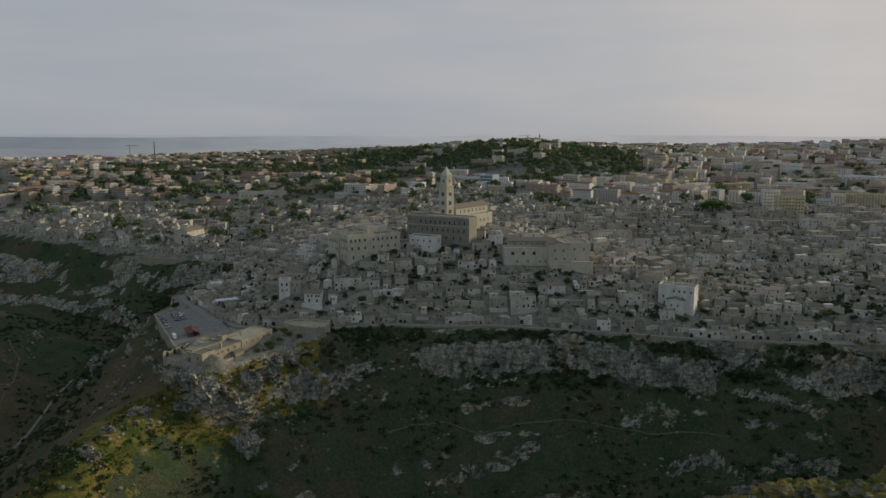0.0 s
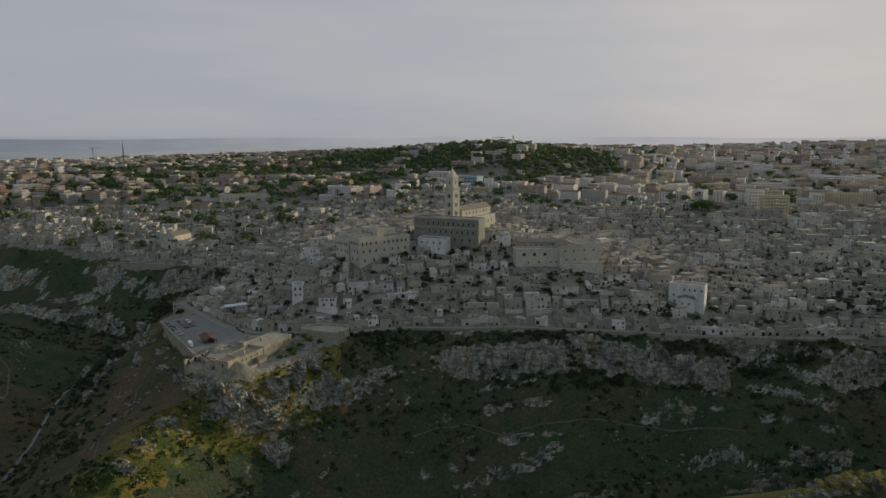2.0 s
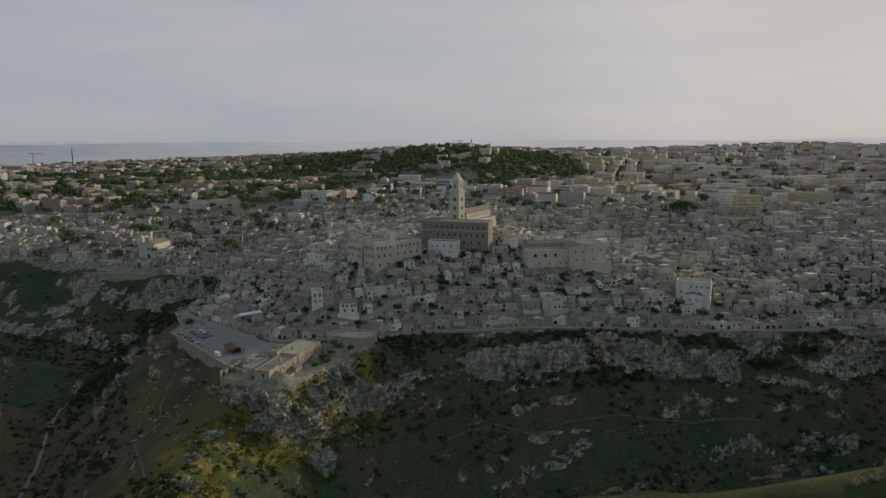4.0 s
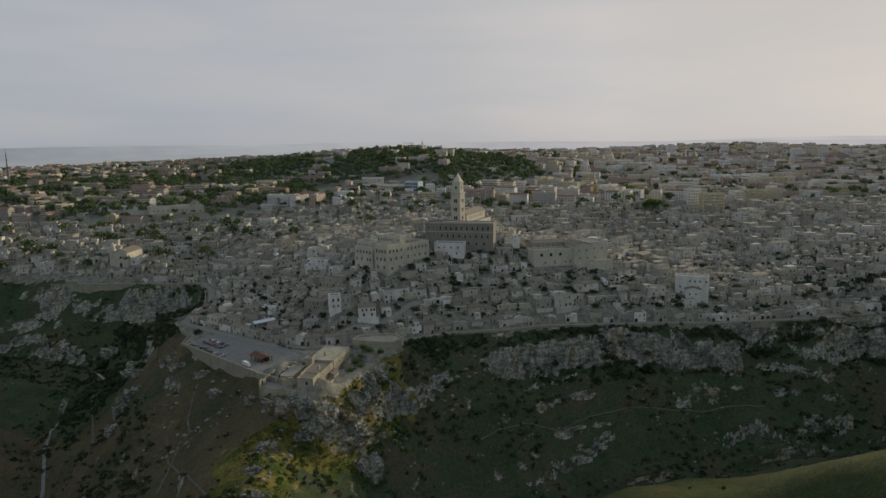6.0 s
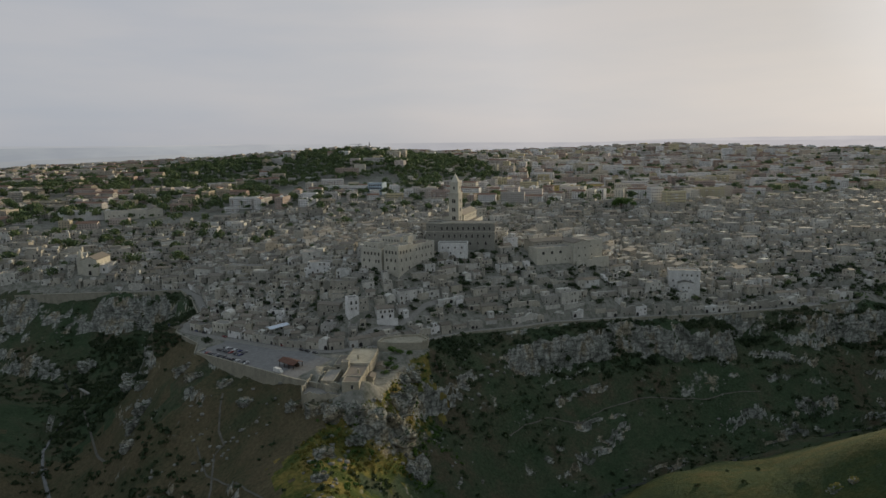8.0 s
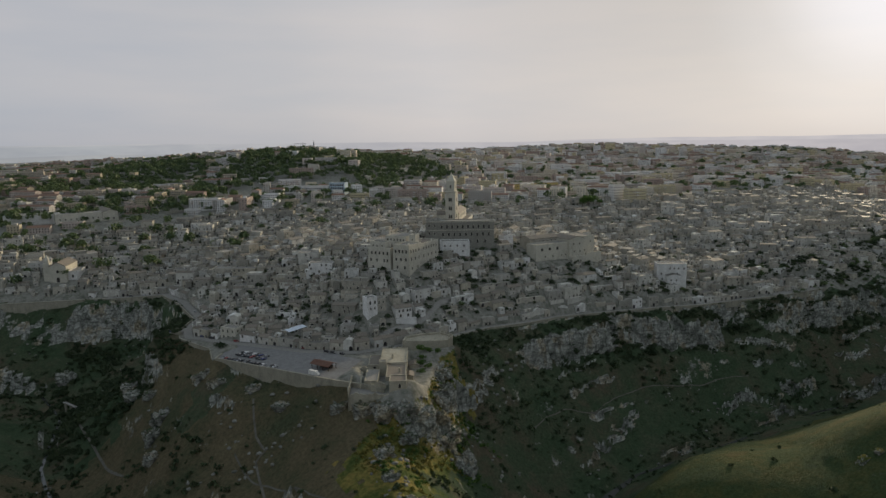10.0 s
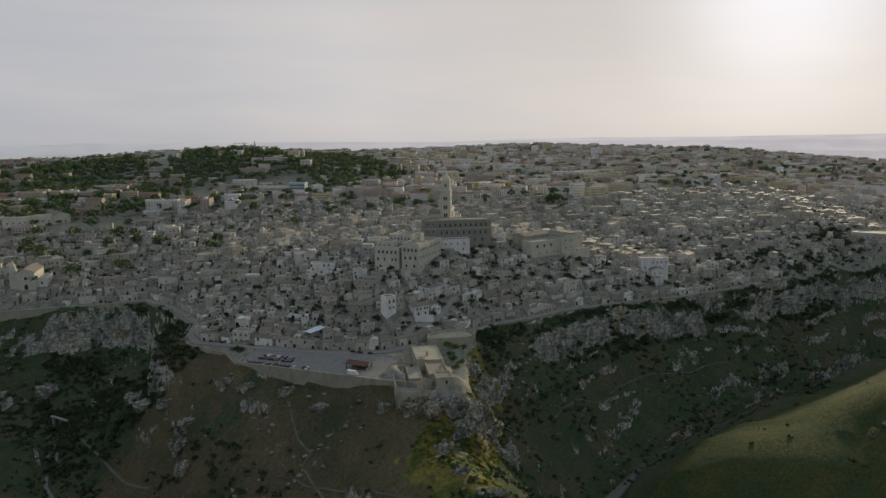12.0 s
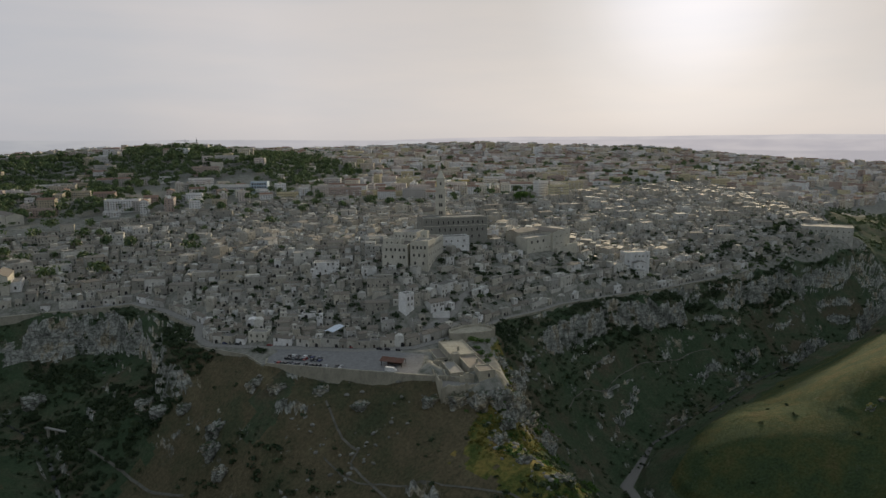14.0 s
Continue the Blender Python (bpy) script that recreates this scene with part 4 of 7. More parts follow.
# footprints kept free of common houses: corner x, y, turn in degrees, and the stretch along and behind the front
PLOTS = ((-100.8, 581.8, -56.3, -2, 42, -3, 52), (-32.6, 609, -27.1, -3, 65, -3, 27), (-30.1, 586.1, -26, -2, 28, -2, 14), (3.2, 624.5, -44, -8, 8, -8, 8),
         (3, 634, -38, -13, 21, -2, 54), (51.6, 555.5, 2, -3, 76, -8, 34), (173, 526, -33, -2, 30, -8, 15), (-129, 516, 3, -2, 24, -4, 13), (-108.5, 511.5, -4, -2, 17, -6, 12),
         (-151, 404, 63.6, -4, 70, -6, 38), (-118, 470, 0, -4, 40, -24, 14), (-341, 852, -18, -8, 28, -10, 36), (-402, 830, -16, -2, 114, -3, 10), (-399, 1130, -8, -3, 65, -6, 33),
         (-338, 1112, 8, -3, 82, -6, 62), (-2, 1196, -38, -4, 82, -10, 20), (63, 1150, -38, -4, 30, -10, 24), (-288, 1420, -25, -4, 30, -8, 18), (-125, 1366, -20, -4, 28, -8, 18),
         (380, 822, -12, -3, 29, -8, 18), (413, 803, -12, -3, 42, -8, 18), (399, 1101, -5, -4, 104, -10, 28), (640, 1280, -30, -4, 38, -10, 20), (510, 477, -69, -4, 64, -10, 38),
         (-184, 530, 28, -2, 19, -2, 9), (-222, 583, -52, -2, 16, -3, 12), (300, 785, 0, 0, 45, 0, 30), (100, 1386, -20, -38, 56, -10, 26))


def clear_of(x, y, margin=4.0):
    """True where no landmark stands."""
    ok = np.ones(x.shape, bool)
    for px, py, turn, a0, a1, b0, b1 in PLOTS:
        c, q = math.cos(radians(turn)), math.sin(radians(turn))
        a, b = (x - px) * c + (y - py) * q, -(x - px) * q + (y - py) * c
        ok &= ~((a > a0 - margin) & (a < a1 + margin) & (b > b0 - margin) & (b < b1 + margin))
    return ok


def hill_wood(x, y):
    """1 on the wooded hill behind the town and in its gardens."""
    d = np.hypot((x - 190) / 240, (y - 1530) / 340)
    e = np.hypot((x + 150) / 190, (y - 1720) / 170)
    return np.maximum(1 - smooth(0.75, 1.1, d + 0.5 * fractal(x, y, 130, 71, 3)), 1 - smooth(0.7, 1.1, e + 0.5 * fractal(x, y, 100, 72, 3)))


def plots(step, x0, x1, y0, y1, seed, jitter=0.28):
    r = np.random.RandomState(seed)
    nx, ny = int((x1 - x0) / step), int((y1 - y0) / step)
    gx, gy = np.meshgrid(np.arange(nx), np.arange(ny))
    x = x0 + (gx + 0.5 * (gy % 2) + r.uniform(-jitter, jitter, gx.shape)) * step
    y = y0 + (gy + r.uniform(-jitter, jitter, gx.shape)) * step
    return x.ravel(), y.ravel()


def in_view(x, y):
    """Within the fan of ground that the flight looks over."""
    a = np.degrees(np.arctan2(x, y))
    b = np.degrees(np.arctan2(x + 431, y - 138))
    return ((a > -37) & (a < 40)) | ((b > -2) & (b < 78) & (a > -10))


def build_old_town():
    """Rows of joined houses that follow the slope, then small houses in the gaps. Returns the free spots that are left."""
    cell = 3.0
    gx, gy = np.arange(-780, 940, cell), np.arange(440, 1140, cell)
    x, y = np.meshgrid(gx, gy)
    limit = 1060 - 190 * smooth(0, 350, x) + 40 * fractal(x, y, 120, 81, 2)
    free = in_town(x, y) & (y < limit) & in_view(x, y)
    edge, _ = near_line(x, y, RIM_WEST + RIM_TIP + RIM_EAST)
    lane_e, _ = near_line(x, y, ROAD_EAST)
    lane_w, _ = near_line(x, y, ROAD_WEST)
    lane, _ = near_line(x, y, LANE)
    free &= (edge > np.where(x < -300, 10, 5)) & (lane_e > 11.0) & (lane_w > 10.5) & (lane > 2.6) & (car_park_weight(x, y) < 0.02) & clear_of(x, y, 0.5)
    green = (x > 300) & (x < 560) & (y < 540 + 0.2 * (x - 300)) & (fractal(x, y, 60, 93, 3) < 0.02)
    ground = land(x, y)
    soft = bare_land(gx[None, ::6] + 0 * gy[::6, None], gy[::6, None] + 0 * gx[None, ::6])
    sy, sx = np.gradient(soft, cell * 6)
    shade = fractal(x, y, 260, 95, 2)
    rng = random.Random(11)

    def index(px, py):
        return int(round((py - 440) / cell)), int(round((px + 780) / cell))

    def fits(px, py, c, q, w, d):
        cells = []
        for i in range(int(w / cell) + 2):
            for j in range(int(d / cell) + 2):
                a, b = min(i * cell, w), min(j * cell, d)
                r, k = index(px + c * a - q * b, py + q * a + c * b)
                if not (0 <= r < free.shape[0] and 0 <= k < free.shape[1]):
                    return None
                cells.append((r, k))
        bad = sum(not free[r, k] for r, k in cells)
        return cells if bad <= len(cells) * 0.12 else None

    # terrace walls along the slope below the cathedral hill, with cave fronts in them
    walls = []
    for number, level in enumerate((45.5, 50.5, 56.0, 61.5, 67.0, 72.5)):
        run = []
        for px in np.arange(-76, 336, 5.0):
            column = ground[:, index(px, 500)[1]]
            rows = [r for r in range(17, 62) if column[r] >= level and free[r, index(px, 500)[1]]]
            if rows and (not run or abs(440 + cell * rows[0] - run[-1][1]) < 7) and rng.random() > 0.26:
                run.append((float(px), 440 + cell * rows[0], level))
            else:
                walls.append(run)
                run = []
        walls.append(run)
    for run in walls:
        if len(run) < 3 or rng.random() < 0.2:
            continue
        lift, slip = rng.uniform(-2.5, 2.5), rng.uniform(-0.35, 0.35)
        run = [(x, y + slip * k + rng.uniform(-0.7, 0.7), z + lift) for k, (x, y, z) in enumerate(run[:6])]
        ob = thing("terrace_wall", *run[0], 0.0, "pale stone terrace wall with dark cave doorways", "terrace wall", "terrace walls on the slope")
        tall = rng.uniform(2.2, 4.6)
        local = [(x - run[0][0], y - run[0][1], 0.0) for x, y, _ in run]
        s = Soup()
        n = len(local)
        up = [tall + rng.uniform(-0.5, 0.5) for _ in local]
        v = [(x, y, -4.0) for x, y, _ in local] + [(x, y, h) for (x, y, _), h in zip(local, up)] + [(x, y + 1.2, h) for (x, y, _), h in zip(local, up)] + [(x, y + 4.5, tall - 0.5) for x, y, _ in local]
        s.add(v, [q for k in range(n - 1) for q in ((k, k + 1, n + k + 1, n + k), (n + k, n + k + 1, 2 * n + k + 1, 2 * n + k), (2 * n + k, 2 * n + k + 1, 3 * n + k + 1, 3 * n + k))])
        part("wall", s.mesh("wall", M_WALL), ob)
        for (ax, ay, _), (bx, by, _) in zip(local, local[1:]):
            if rng.random() < 0.55:
                part("doorway", opening_mesh(*rng.choice((("arch", 1.7, 2.8), ("arch", 2.6, 3.2), ("window", 1.1, 1.8), ("arch", 1.4, 2.3)))), ob,
                     at=((ax + bx) / 2, (ay + by) / 2 - 0.02, rng.choice((-0.4, 0.0, 0.3))), turn=math.atan2(by - ay, bx - ax))
        for x, y, _ in run:
            r, k = index(x, y)
            free[r, k] = False

    houses = []

    def claim(px, py, turn, w, d, h, cells):
        for r, k in cells:
            free[r, k] = False
        c, q = math.cos(turn), math.sin(turn)
        fr, fk = index(px + c * w / 2 + q * 2.0, py + q * w / 2 - c * 2.0)
        houses.append((px, py, float(ground[min(max(fr, 0), len(gy) - 1), min(max(fk, 0), len(gx) - 1)]) - 0.1, turn, w, d, h))

    for row in np.arange(474, 1110, 10.4):
        px, py = -770.0, float(row) + rng.uniform(-2, 2)
        depth, tall = rng.uniform(6.4, 9.4), rng.uniform(3.2, 4.8)
        while px < 920:
            r, k = index(px, py)
            if not (0 <= r < len(gy) and 0 <= k < len(gx)):
                px += 8
                py = min(max(py, 445), 1130)
                continue
            gr, gk = min(r // 6, sx.shape[0] - 1), min(k // 6, sx.shape[1] - 1)
            u, v = float(sx[gr, gk]), float(sy[gr, gk])
            tilt = math.atan2(-u, v if abs(v) > 0.02 else 0.02) if abs(u) + abs(v) > 0.05 else -0.3 + 0.6 * float(shade[r, k])
            if tilt > math.pi / 2:
                tilt -= math.pi
            if tilt < -math.pi / 2:
                tilt += math.pi
            turn = max(-0.6, min(0.6, 0.75 * tilt)) + rng.gauss(0, 0.05)
            w = rng.choice((rng.uniform(4.5, 8.0), rng.uniform(7.0, 14.0)))
            d = depth + rng.uniform(-1.5, 1.0)
            h = max(3.6, tall + rng.choice((-0.8, -0.3, 0.2, 0.8, 2.4, 3.2)) + max(0.0, math.hypot(u, v) - 0.15) * d * 0.55)
            if rng.random() < 0.07:
                w, d, h = rng.uniform(14, 22), rng.uniform(10, 12.5), rng.uniform(8.5, 12.5)
            if -70 < px < 335 and py < 575 and w < 13.5 and rng.random() < 0.7:
                w, d = rng.uniform(5, 15), rng.uniform(5, 7.5)
                h = rng.uniform(3.8, 6.4) + max(0.0, math.hypot(u, v) - 0.15) * d * 0.7
            c, q = math.cos(turn), math.sin(turn)
            cells = fits(px, py, c, q, w, d)
            if cells and rng.random() < (0.95 if py > 575 or px < -70 else 0.92) and not (green[r, k] and rng.random() < 0.85):
                claim(px, py, turn, w, d, h, cells)
                px, py = px + c * w, py + q * w
                if rng.random() < 0.10:
                    gap = rng.uniform(1.5, 5)
                    px, py = px + c * gap, py + q * gap
            else:
                px, py = px + c * 3.0, py + q * 3.0
            if rng.random() < 0.05:
                depth, tall = rng.uniform(6.4, 9.4), rng.uniform(3.2, 4.8)
            py += 0.04 * (row - py)
    # small houses squeezed into what is left
    spots = [(r, k) for r in range(len(gy)) for k in range(len(gx)) if free[r, k]]
    rng.shuffle(spots)
    for r, k in spots:
        if free[r, k] and not green[r, k] and rng.random() < (0.7 if gy[r] < 640 else 0.5):
            turn = rng.gauss(0, 0.3)
            w, d = rng.uniform(3.2, 6.0), rng.uniform(3.2, 5.5)
            c, q = math.cos(turn), math.sin(turn)
            px, py = gx[k] - c * w / 2 + q * d / 2, gy[r] - q * w / 2 - c * d / 2
            cells = fits(px, py, c, q, w, d)
            if cells:
                claim(float(px), float(py), turn, w, d, rng.uniform(3.0, 6.0), cells)
    near = set(sorted(range(len(houses)), key=lambda i: math.hypot(houses[i][0] + 60, (houses[i][1] - 505) * 1.3))[:285])
    stuff = {}
    for i, (px, py, pz, turn, w, d, h) in enumerate(houses):
        p = house_plan(rng, w - 0.12, d, h)
        white = rng.random() < 0.08
        if i in near:
            old_house_thing(rng, px, py, pz, turn, p, white)
        else:
            key = "west" if px < -180 else "middle" if px < 160 else "east"
            old_house_stuff(stuff.setdefault(key, Soup()), px, py, pz, turn, p)
    # unbroken rows of fronts behind the rim roads
    for line, off, group in ((ROAD_EAST, 4.6, 0), (ROAD_WEST, 4.4, 1)):
        for (ax, ay, az), (bx, by, bz) in zip(line, line[1:]):
            length = math.hypot(bx - ax, by - ay)
            dx, dy = (bx - ax) / length, (by - ay) / length
            k = 0.0
            while k < length - 5:
                w = min(rng.uniform(5, 15), length - k)
                px, py = ax + dx * k - dy * off, ay + dy * k + dx * off
                mid = np.array([px + dx * w / 2]), np.array([py + dy * w / 2])
                if clear_of(*mid, 0.0)[0]:
                    back = rng.choice((0.0, 0.0, 1.5, 3.0)) if group == 0 else 0.0
                    px, py, pz, turn = px - dy * back, py + dx * back, az + (bz - az) * k / length - 0.2, math.atan2(dy, dx) + rng.gauss(0, 0.04)
                    if group == 0 and rng.random() < 0.45:
                        cave_terrace(rng, px, py, pz, turn, w)
                    else:
                        p = house_plan(rng, w - 0.2, rng.uniform(6, 8), rng.choice((4.2, 5.0, 6.0, 7.2, 8.6)) if group == 0 else rng.uniform(4.6, 6.4))
                        p["annex"] = p["yard"] = p["stair"] = None
                        old_house_thing(rng, px, py, pz, turn, p, rng.random() < 0.12)
                k += w + (rng.uniform(2, 6) if rng.random() < 0.2 else 0)
    for key, s in stuff.items():
        ob = new("old_town_houses", s.mesh("old_town_houses", M_WALLS, M_ROOFS, M_FLATROOFS, M_OPENING))
        tagged(ob, "crowded old limestone houses stepping up the hillside", "houses", kind="stuff")
    left = [(float(gx[k]) + rng.uniform(-1, 1), float(gy[r]) + rng.uniform(-1, 1), float(ground[r, k])) for r, k in spots if free[r, k]]
    rng.shuffle(left)
    return left


FREE_SPOTS = build_old_town()

# ---- newer quarters on the plateau ----


def modern_plan(rng, far):
    floors = rng.choice((2, 3, 3, 4, 5, 5) if not far else (3, 4, 4, 5, 5, 6))
    return {"w": rng.choice((rng.uniform(13, 20), rng.uniform(18, 30), rng.uniform(28, 48))), "d": rng.uniform(10, 15), "n": floors, "h": floors * 3.1 + 0.9, "roof": "tile" if rng.random() < 0.2 else "flat",
            "balcony": rng.random() < 0.45, "pitch": rng.uniform(2.6, 3.6), "hut": rng.random() < 0.6}


def modern_stuff(s, rng, x, y, z, turn, p, sides):
    at = (math.cos(turn), math.sin(turn), x, y, z)
    w, d, h = p["w"], p["d"], p["h"]
    if p["roof"] == "tile":
        s.gable_walls(w, d, -5, h, 2.2, 0, at)
        s.gable_roof(w, d, h, 2.2, 0.5, slot=3, at=at)
    else:
        s.shell(w, d, -5, h, 0.9, 0, at)
        s.add([(0.3, 0.3, h), (w - 0.3, 0.3, h), (w - 0.3, d - 0.3, h), (0.3, d - 0.3, h)], [(0, 1, 2, 3)], 1, at)
        if p["hut"]:
            hx = rng.uniform(0.2, 0.7) * w
            s.box(hx, hx + 4, d * 0.4, d * 0.4 + 4, h - 0.1, h + 2.7, 0, at)
    for face, length in (("front", w), ("left", d), ("right", d)):
        if face not in sides:
            continue
        n = max(2, int(length / p["pitch"]))
        for fl in range(p["n"]):
            oz = 1.0 + fl * 3.1
            for k in range(n):
                u = (k + 0.5) * length / n
                (px, py), a = face_place(face, u, w, d)
                c, q = math.cos(a), math.sin(a)
                tall = 0.9 if p["balcony"] and k % 3 == 1 and fl else 0.0
                s.add([(px + c * i + q * 0.06, py + q * i - c * 0.06, oz + j) for i, j in ((-0.65, -tall), (0.65, -tall), (0.65, 1.5), (-0.65, 1.5))], [(0, 1, 2, 3)], 2, at)
                if tall and face == "front":
                    s.box(px - 1.6, px + 1.6, -1.3, 0.0, oz - 1.1, oz + 0.1, 0, at, bottom=True)


def modern_thing(rng, x, y, z, turn, p, mat, words, sides=("front", "left")):
    ob = thing("apartment_building", x, y, z, turn, words, "apartment building", "apartment blocks above the old town")
    w, d, h = p["w"], p["d"], p["h"]
    s = Soup()
    if p["roof"] == "tile":
        s.gable_walls(w, d, -5, h, 2.2)
    else:
        s.shell(w, d, -5, h, 0.9)
    part("wall", s.mesh("wall", mat), ob)
    s = Soup()
    if p["roof"] == "tile":
        s.gable_roof(w, d, h, 2.2, 0.5)
        part("roof", s.mesh("roof", M_TERRACOTTA), ob)
    else:
        s.add([(0.3, 0.3, h), (w - 0.3, 0.3, h), (w - 0.3, d - 0.3, h), (0.3, d - 0.3, h)], [(0, 1, 2, 3)])
        part("roof", s.mesh("roof", M_FLATROOF), ob)
        if p["hut"]:
            s = Soup()
            s.box(w * 0.4, w * 0.4 + 4, d * 0.4, d * 0.4 + 4, h - 0.1, h + 2.7)
            part("stair_hut", s.mesh("stair_hut", mat), ob)
    slab = Soup()
    slab.box(-1.6, 1.6, -1.3, 0.02, -0.1, 0.1, bottom=True)
    slab.box(-1.6, 1.6, -1.3, -1.2, 0.1, 1.1)
    slab.box(-1.6, -1.5, -1.2, 0.02, 0.1, 1.1)
    slab.box(1.5, 1.6, -1.2, 0.02, 0.1, 1.1)
    slab = slab.mesh("balcony", mat)
    for face, length in (("front", w), ("left", d), ("right", d)):
        if face not in sides:
            continue
        n = max(2, int(length / 3.3))
        for fl in range(p["n"]):
            for k in range(n):
                (px, py), a = face_place(face, (k + 0.5) * length / n, w, d)
                part("window", opening_mesh("plain", 1.3, 1.5), ob, at=(px, py, 1.0 + fl * 3.1), turn=a)
                if p["balcony"] and face == "front" and k % 3 == 1 and fl:
                    part("balcony", slab, ob, at=(px, py, fl * 3.1))
    return ob


def build_new_town():
    x, y = plots(36, -1500, 2300, 650, 2500, 9, 0.22)
    limit = 1060 - 190 * smooth(0, 350, x) + 40 * fractal(x, y, 120, 81, 2) + 14
    far = np.hypot(x, y)
    keep = ((y > limit) | ((x > 905) & (y > 640))) & in_view(x, y) & (far < 2750)
    keep &= (hill_wood(x, y) < 0.45) | (fractal(x, y, 60, 105, 2) > 0.3)
    keep &= fractal(x, y, 110, 101, 3) > np.where(x < 60, -0.12, -0.33)
    keep &= clear_of(x, y, 13.0)
    x, y = x[keep], y[keep]
    z = land(x, y)
    rng = random.Random(23)
    turn0 = -0.45 + 1.1 * fractal(x, y, 330, 103, 2)
    order = np.argsort(np.hypot(x, y - 200))
    stuff = {}
    made = 0
    for i in order:
        p = modern_plan(rng, y[i] > 1300)
        turn = float(turn0[i]) + (math.pi / 2 if rng.random() < 0.25 else 0) + rng.gauss(0, 0.04)
        w, d = p["w"], p["d"]
        c, q = math.cos(turn), math.sin(turn)
        ox, oy = x[i] - c * w / 2 + q * d / 2, y[i] - q * w / 2 - c * d / 2
        if made < 60 and p["n"] >= 3:
            made += 1
            tone = "terracotta-roofed" if p["roof"] == "tile" else "flat-roofed"
            modern_thing(rng, ox, oy, float(z[i]), turn, p, M_MODERN, f"{tone} painted apartment building of {('three', 'four', 'five', 'six')[p['n'] - 3]} storeys")
        else:
            key = "west" if x[i] < 0 else "east" if x[i] > 700 else "middle"
            modern_stuff(stuff.setdefault(key, Soup()), rng, ox, oy, float(z[i]), turn, p, ("front", "left", "right"))
    for key, s in stuff.items():
        ob = new("new_town_blocks", s.mesh("new_town_blocks", M_MODERNS_WEST if key == "west" else M_MODERNS, M_FLATROOFS, M_OPENING, M_TERRACOTTA))
        tagged(ob, "pale painted apartment blocks of the newer town", "buildings", kind="stuff")


build_new_town()


def build_tower_blocks():
    """Slab blocks of the farther suburb, taller than the rest."""
    r = random.Random(37)
    for k in range(16):
        x, y = 1090 + 40 * (k % 8) + r.uniform(-14, 14), 1540 + 120 * (k // 8) - 14 * (k % 8) + r.uniform(-20, 20)
        p = {"w": r.uniform(20, 30), "d": 13, "n": r.choice((8, 9, 10)), "h": 0, "roof": "flat", "balcony": False, "pitch": 3.3, "hut": True}
        p["h"] = p["n"] * 3.1 + 1
        s = Soup()
        z = height(x, y)
        modern_stuff(s, r, 0, 0, 0, 0, p, ("front", "left"))
        ob = new("tower_block", s.mesh("tower_block", M_MODERN, M_FLATROOF, M_OPENING, M_TERRACOTTA))
        ob.location, ob.rotation_euler = (x, y, z), (0, 0, -0.55)
        tagged(ob, "tall pale slab block of flats on the far rise", "tower block", "tower blocks")


build_tower_blocks()

# ---- trees and scrub ----


def crown(rng, n, size, lobes, leaf, squash=0.8):
    """Leaf clumps on the shells of a few uneven lobes: quads of about leaf metres."""
    centres = [(rng.gauss(0, 0.36), rng.gauss(0, 0.36), rng.uniform(-0.25, 0.35), rng.uniform(0.45, 0.75)) for _ in range(lobes)]
    v = np.zeros((n, 4, 3))
    for k in range(n):
        cx, cy, cz, cr = rng.choice(centres)
        a, b = rng.uniform(0, 2 * math.pi), math.asin(rng.uniform(-0.55, 1))
        rad = cr * rng.uniform(0.75, 1.05)
        normal = Vector((math.cos(a) * math.cos(b), math.sin(a) * math.cos(b), math.sin(b)))
        mid = Vector((cx, cy, cz)) * size + normal * rad * size
        mid.z *= squash
        tilt = (normal + Vector((rng.gauss(0, 0.5), rng.gauss(0, 0.5), rng.gauss(0, 0.5)))).normalized()
        one = tilt.orthogonal().normalized() * leaf * rng.uniform(0.5, 1.0)
        two = tilt.cross(one).normalized() * leaf * rng.uniform(0.4, 0.9)
        v[k] = [mid - one, mid - two * 0.9, mid + one, mid + two]
    return v


def scattered(name, x, y, z, scale, patterns, mat, words, category, seed):
    """Many crowns of a few patterns as one mesh."""
    r = np.random.RandomState(seed)
    out = []
    for i in range(len(x)):
        v = patterns[r.randint(len(patterns))]
        a = r.uniform(0, 2 * math.pi)
        c, q = math.cos(a) * scale[i], math.sin(a) * scale[i]
        out.append(np.stack([x[i] + c * v[..., 0] - q * v[..., 1], y[i] + q * v[..., 0] + c * v[..., 1], z[i] + scale[i] * v[..., 2] * r.uniform(0.85, 1.2)], -1))
    v = np.concatenate(out).reshape(-1, 3)
    f = np.arange(len(v)).reshape(-1, 4)
    return tagged(new(name, quick_mesh(name, v, f, mat)), words, category, kind="stuff")


rng = random.Random(31)
WOOD_CROWNS = [crown(rng, 110, 1.0, 5, 0.25) for _ in range(5)]
SCRUB_CROWNS = [crown(rng, 34, 1.0, 4, 0.42, 0.65) for _ in range(5)]


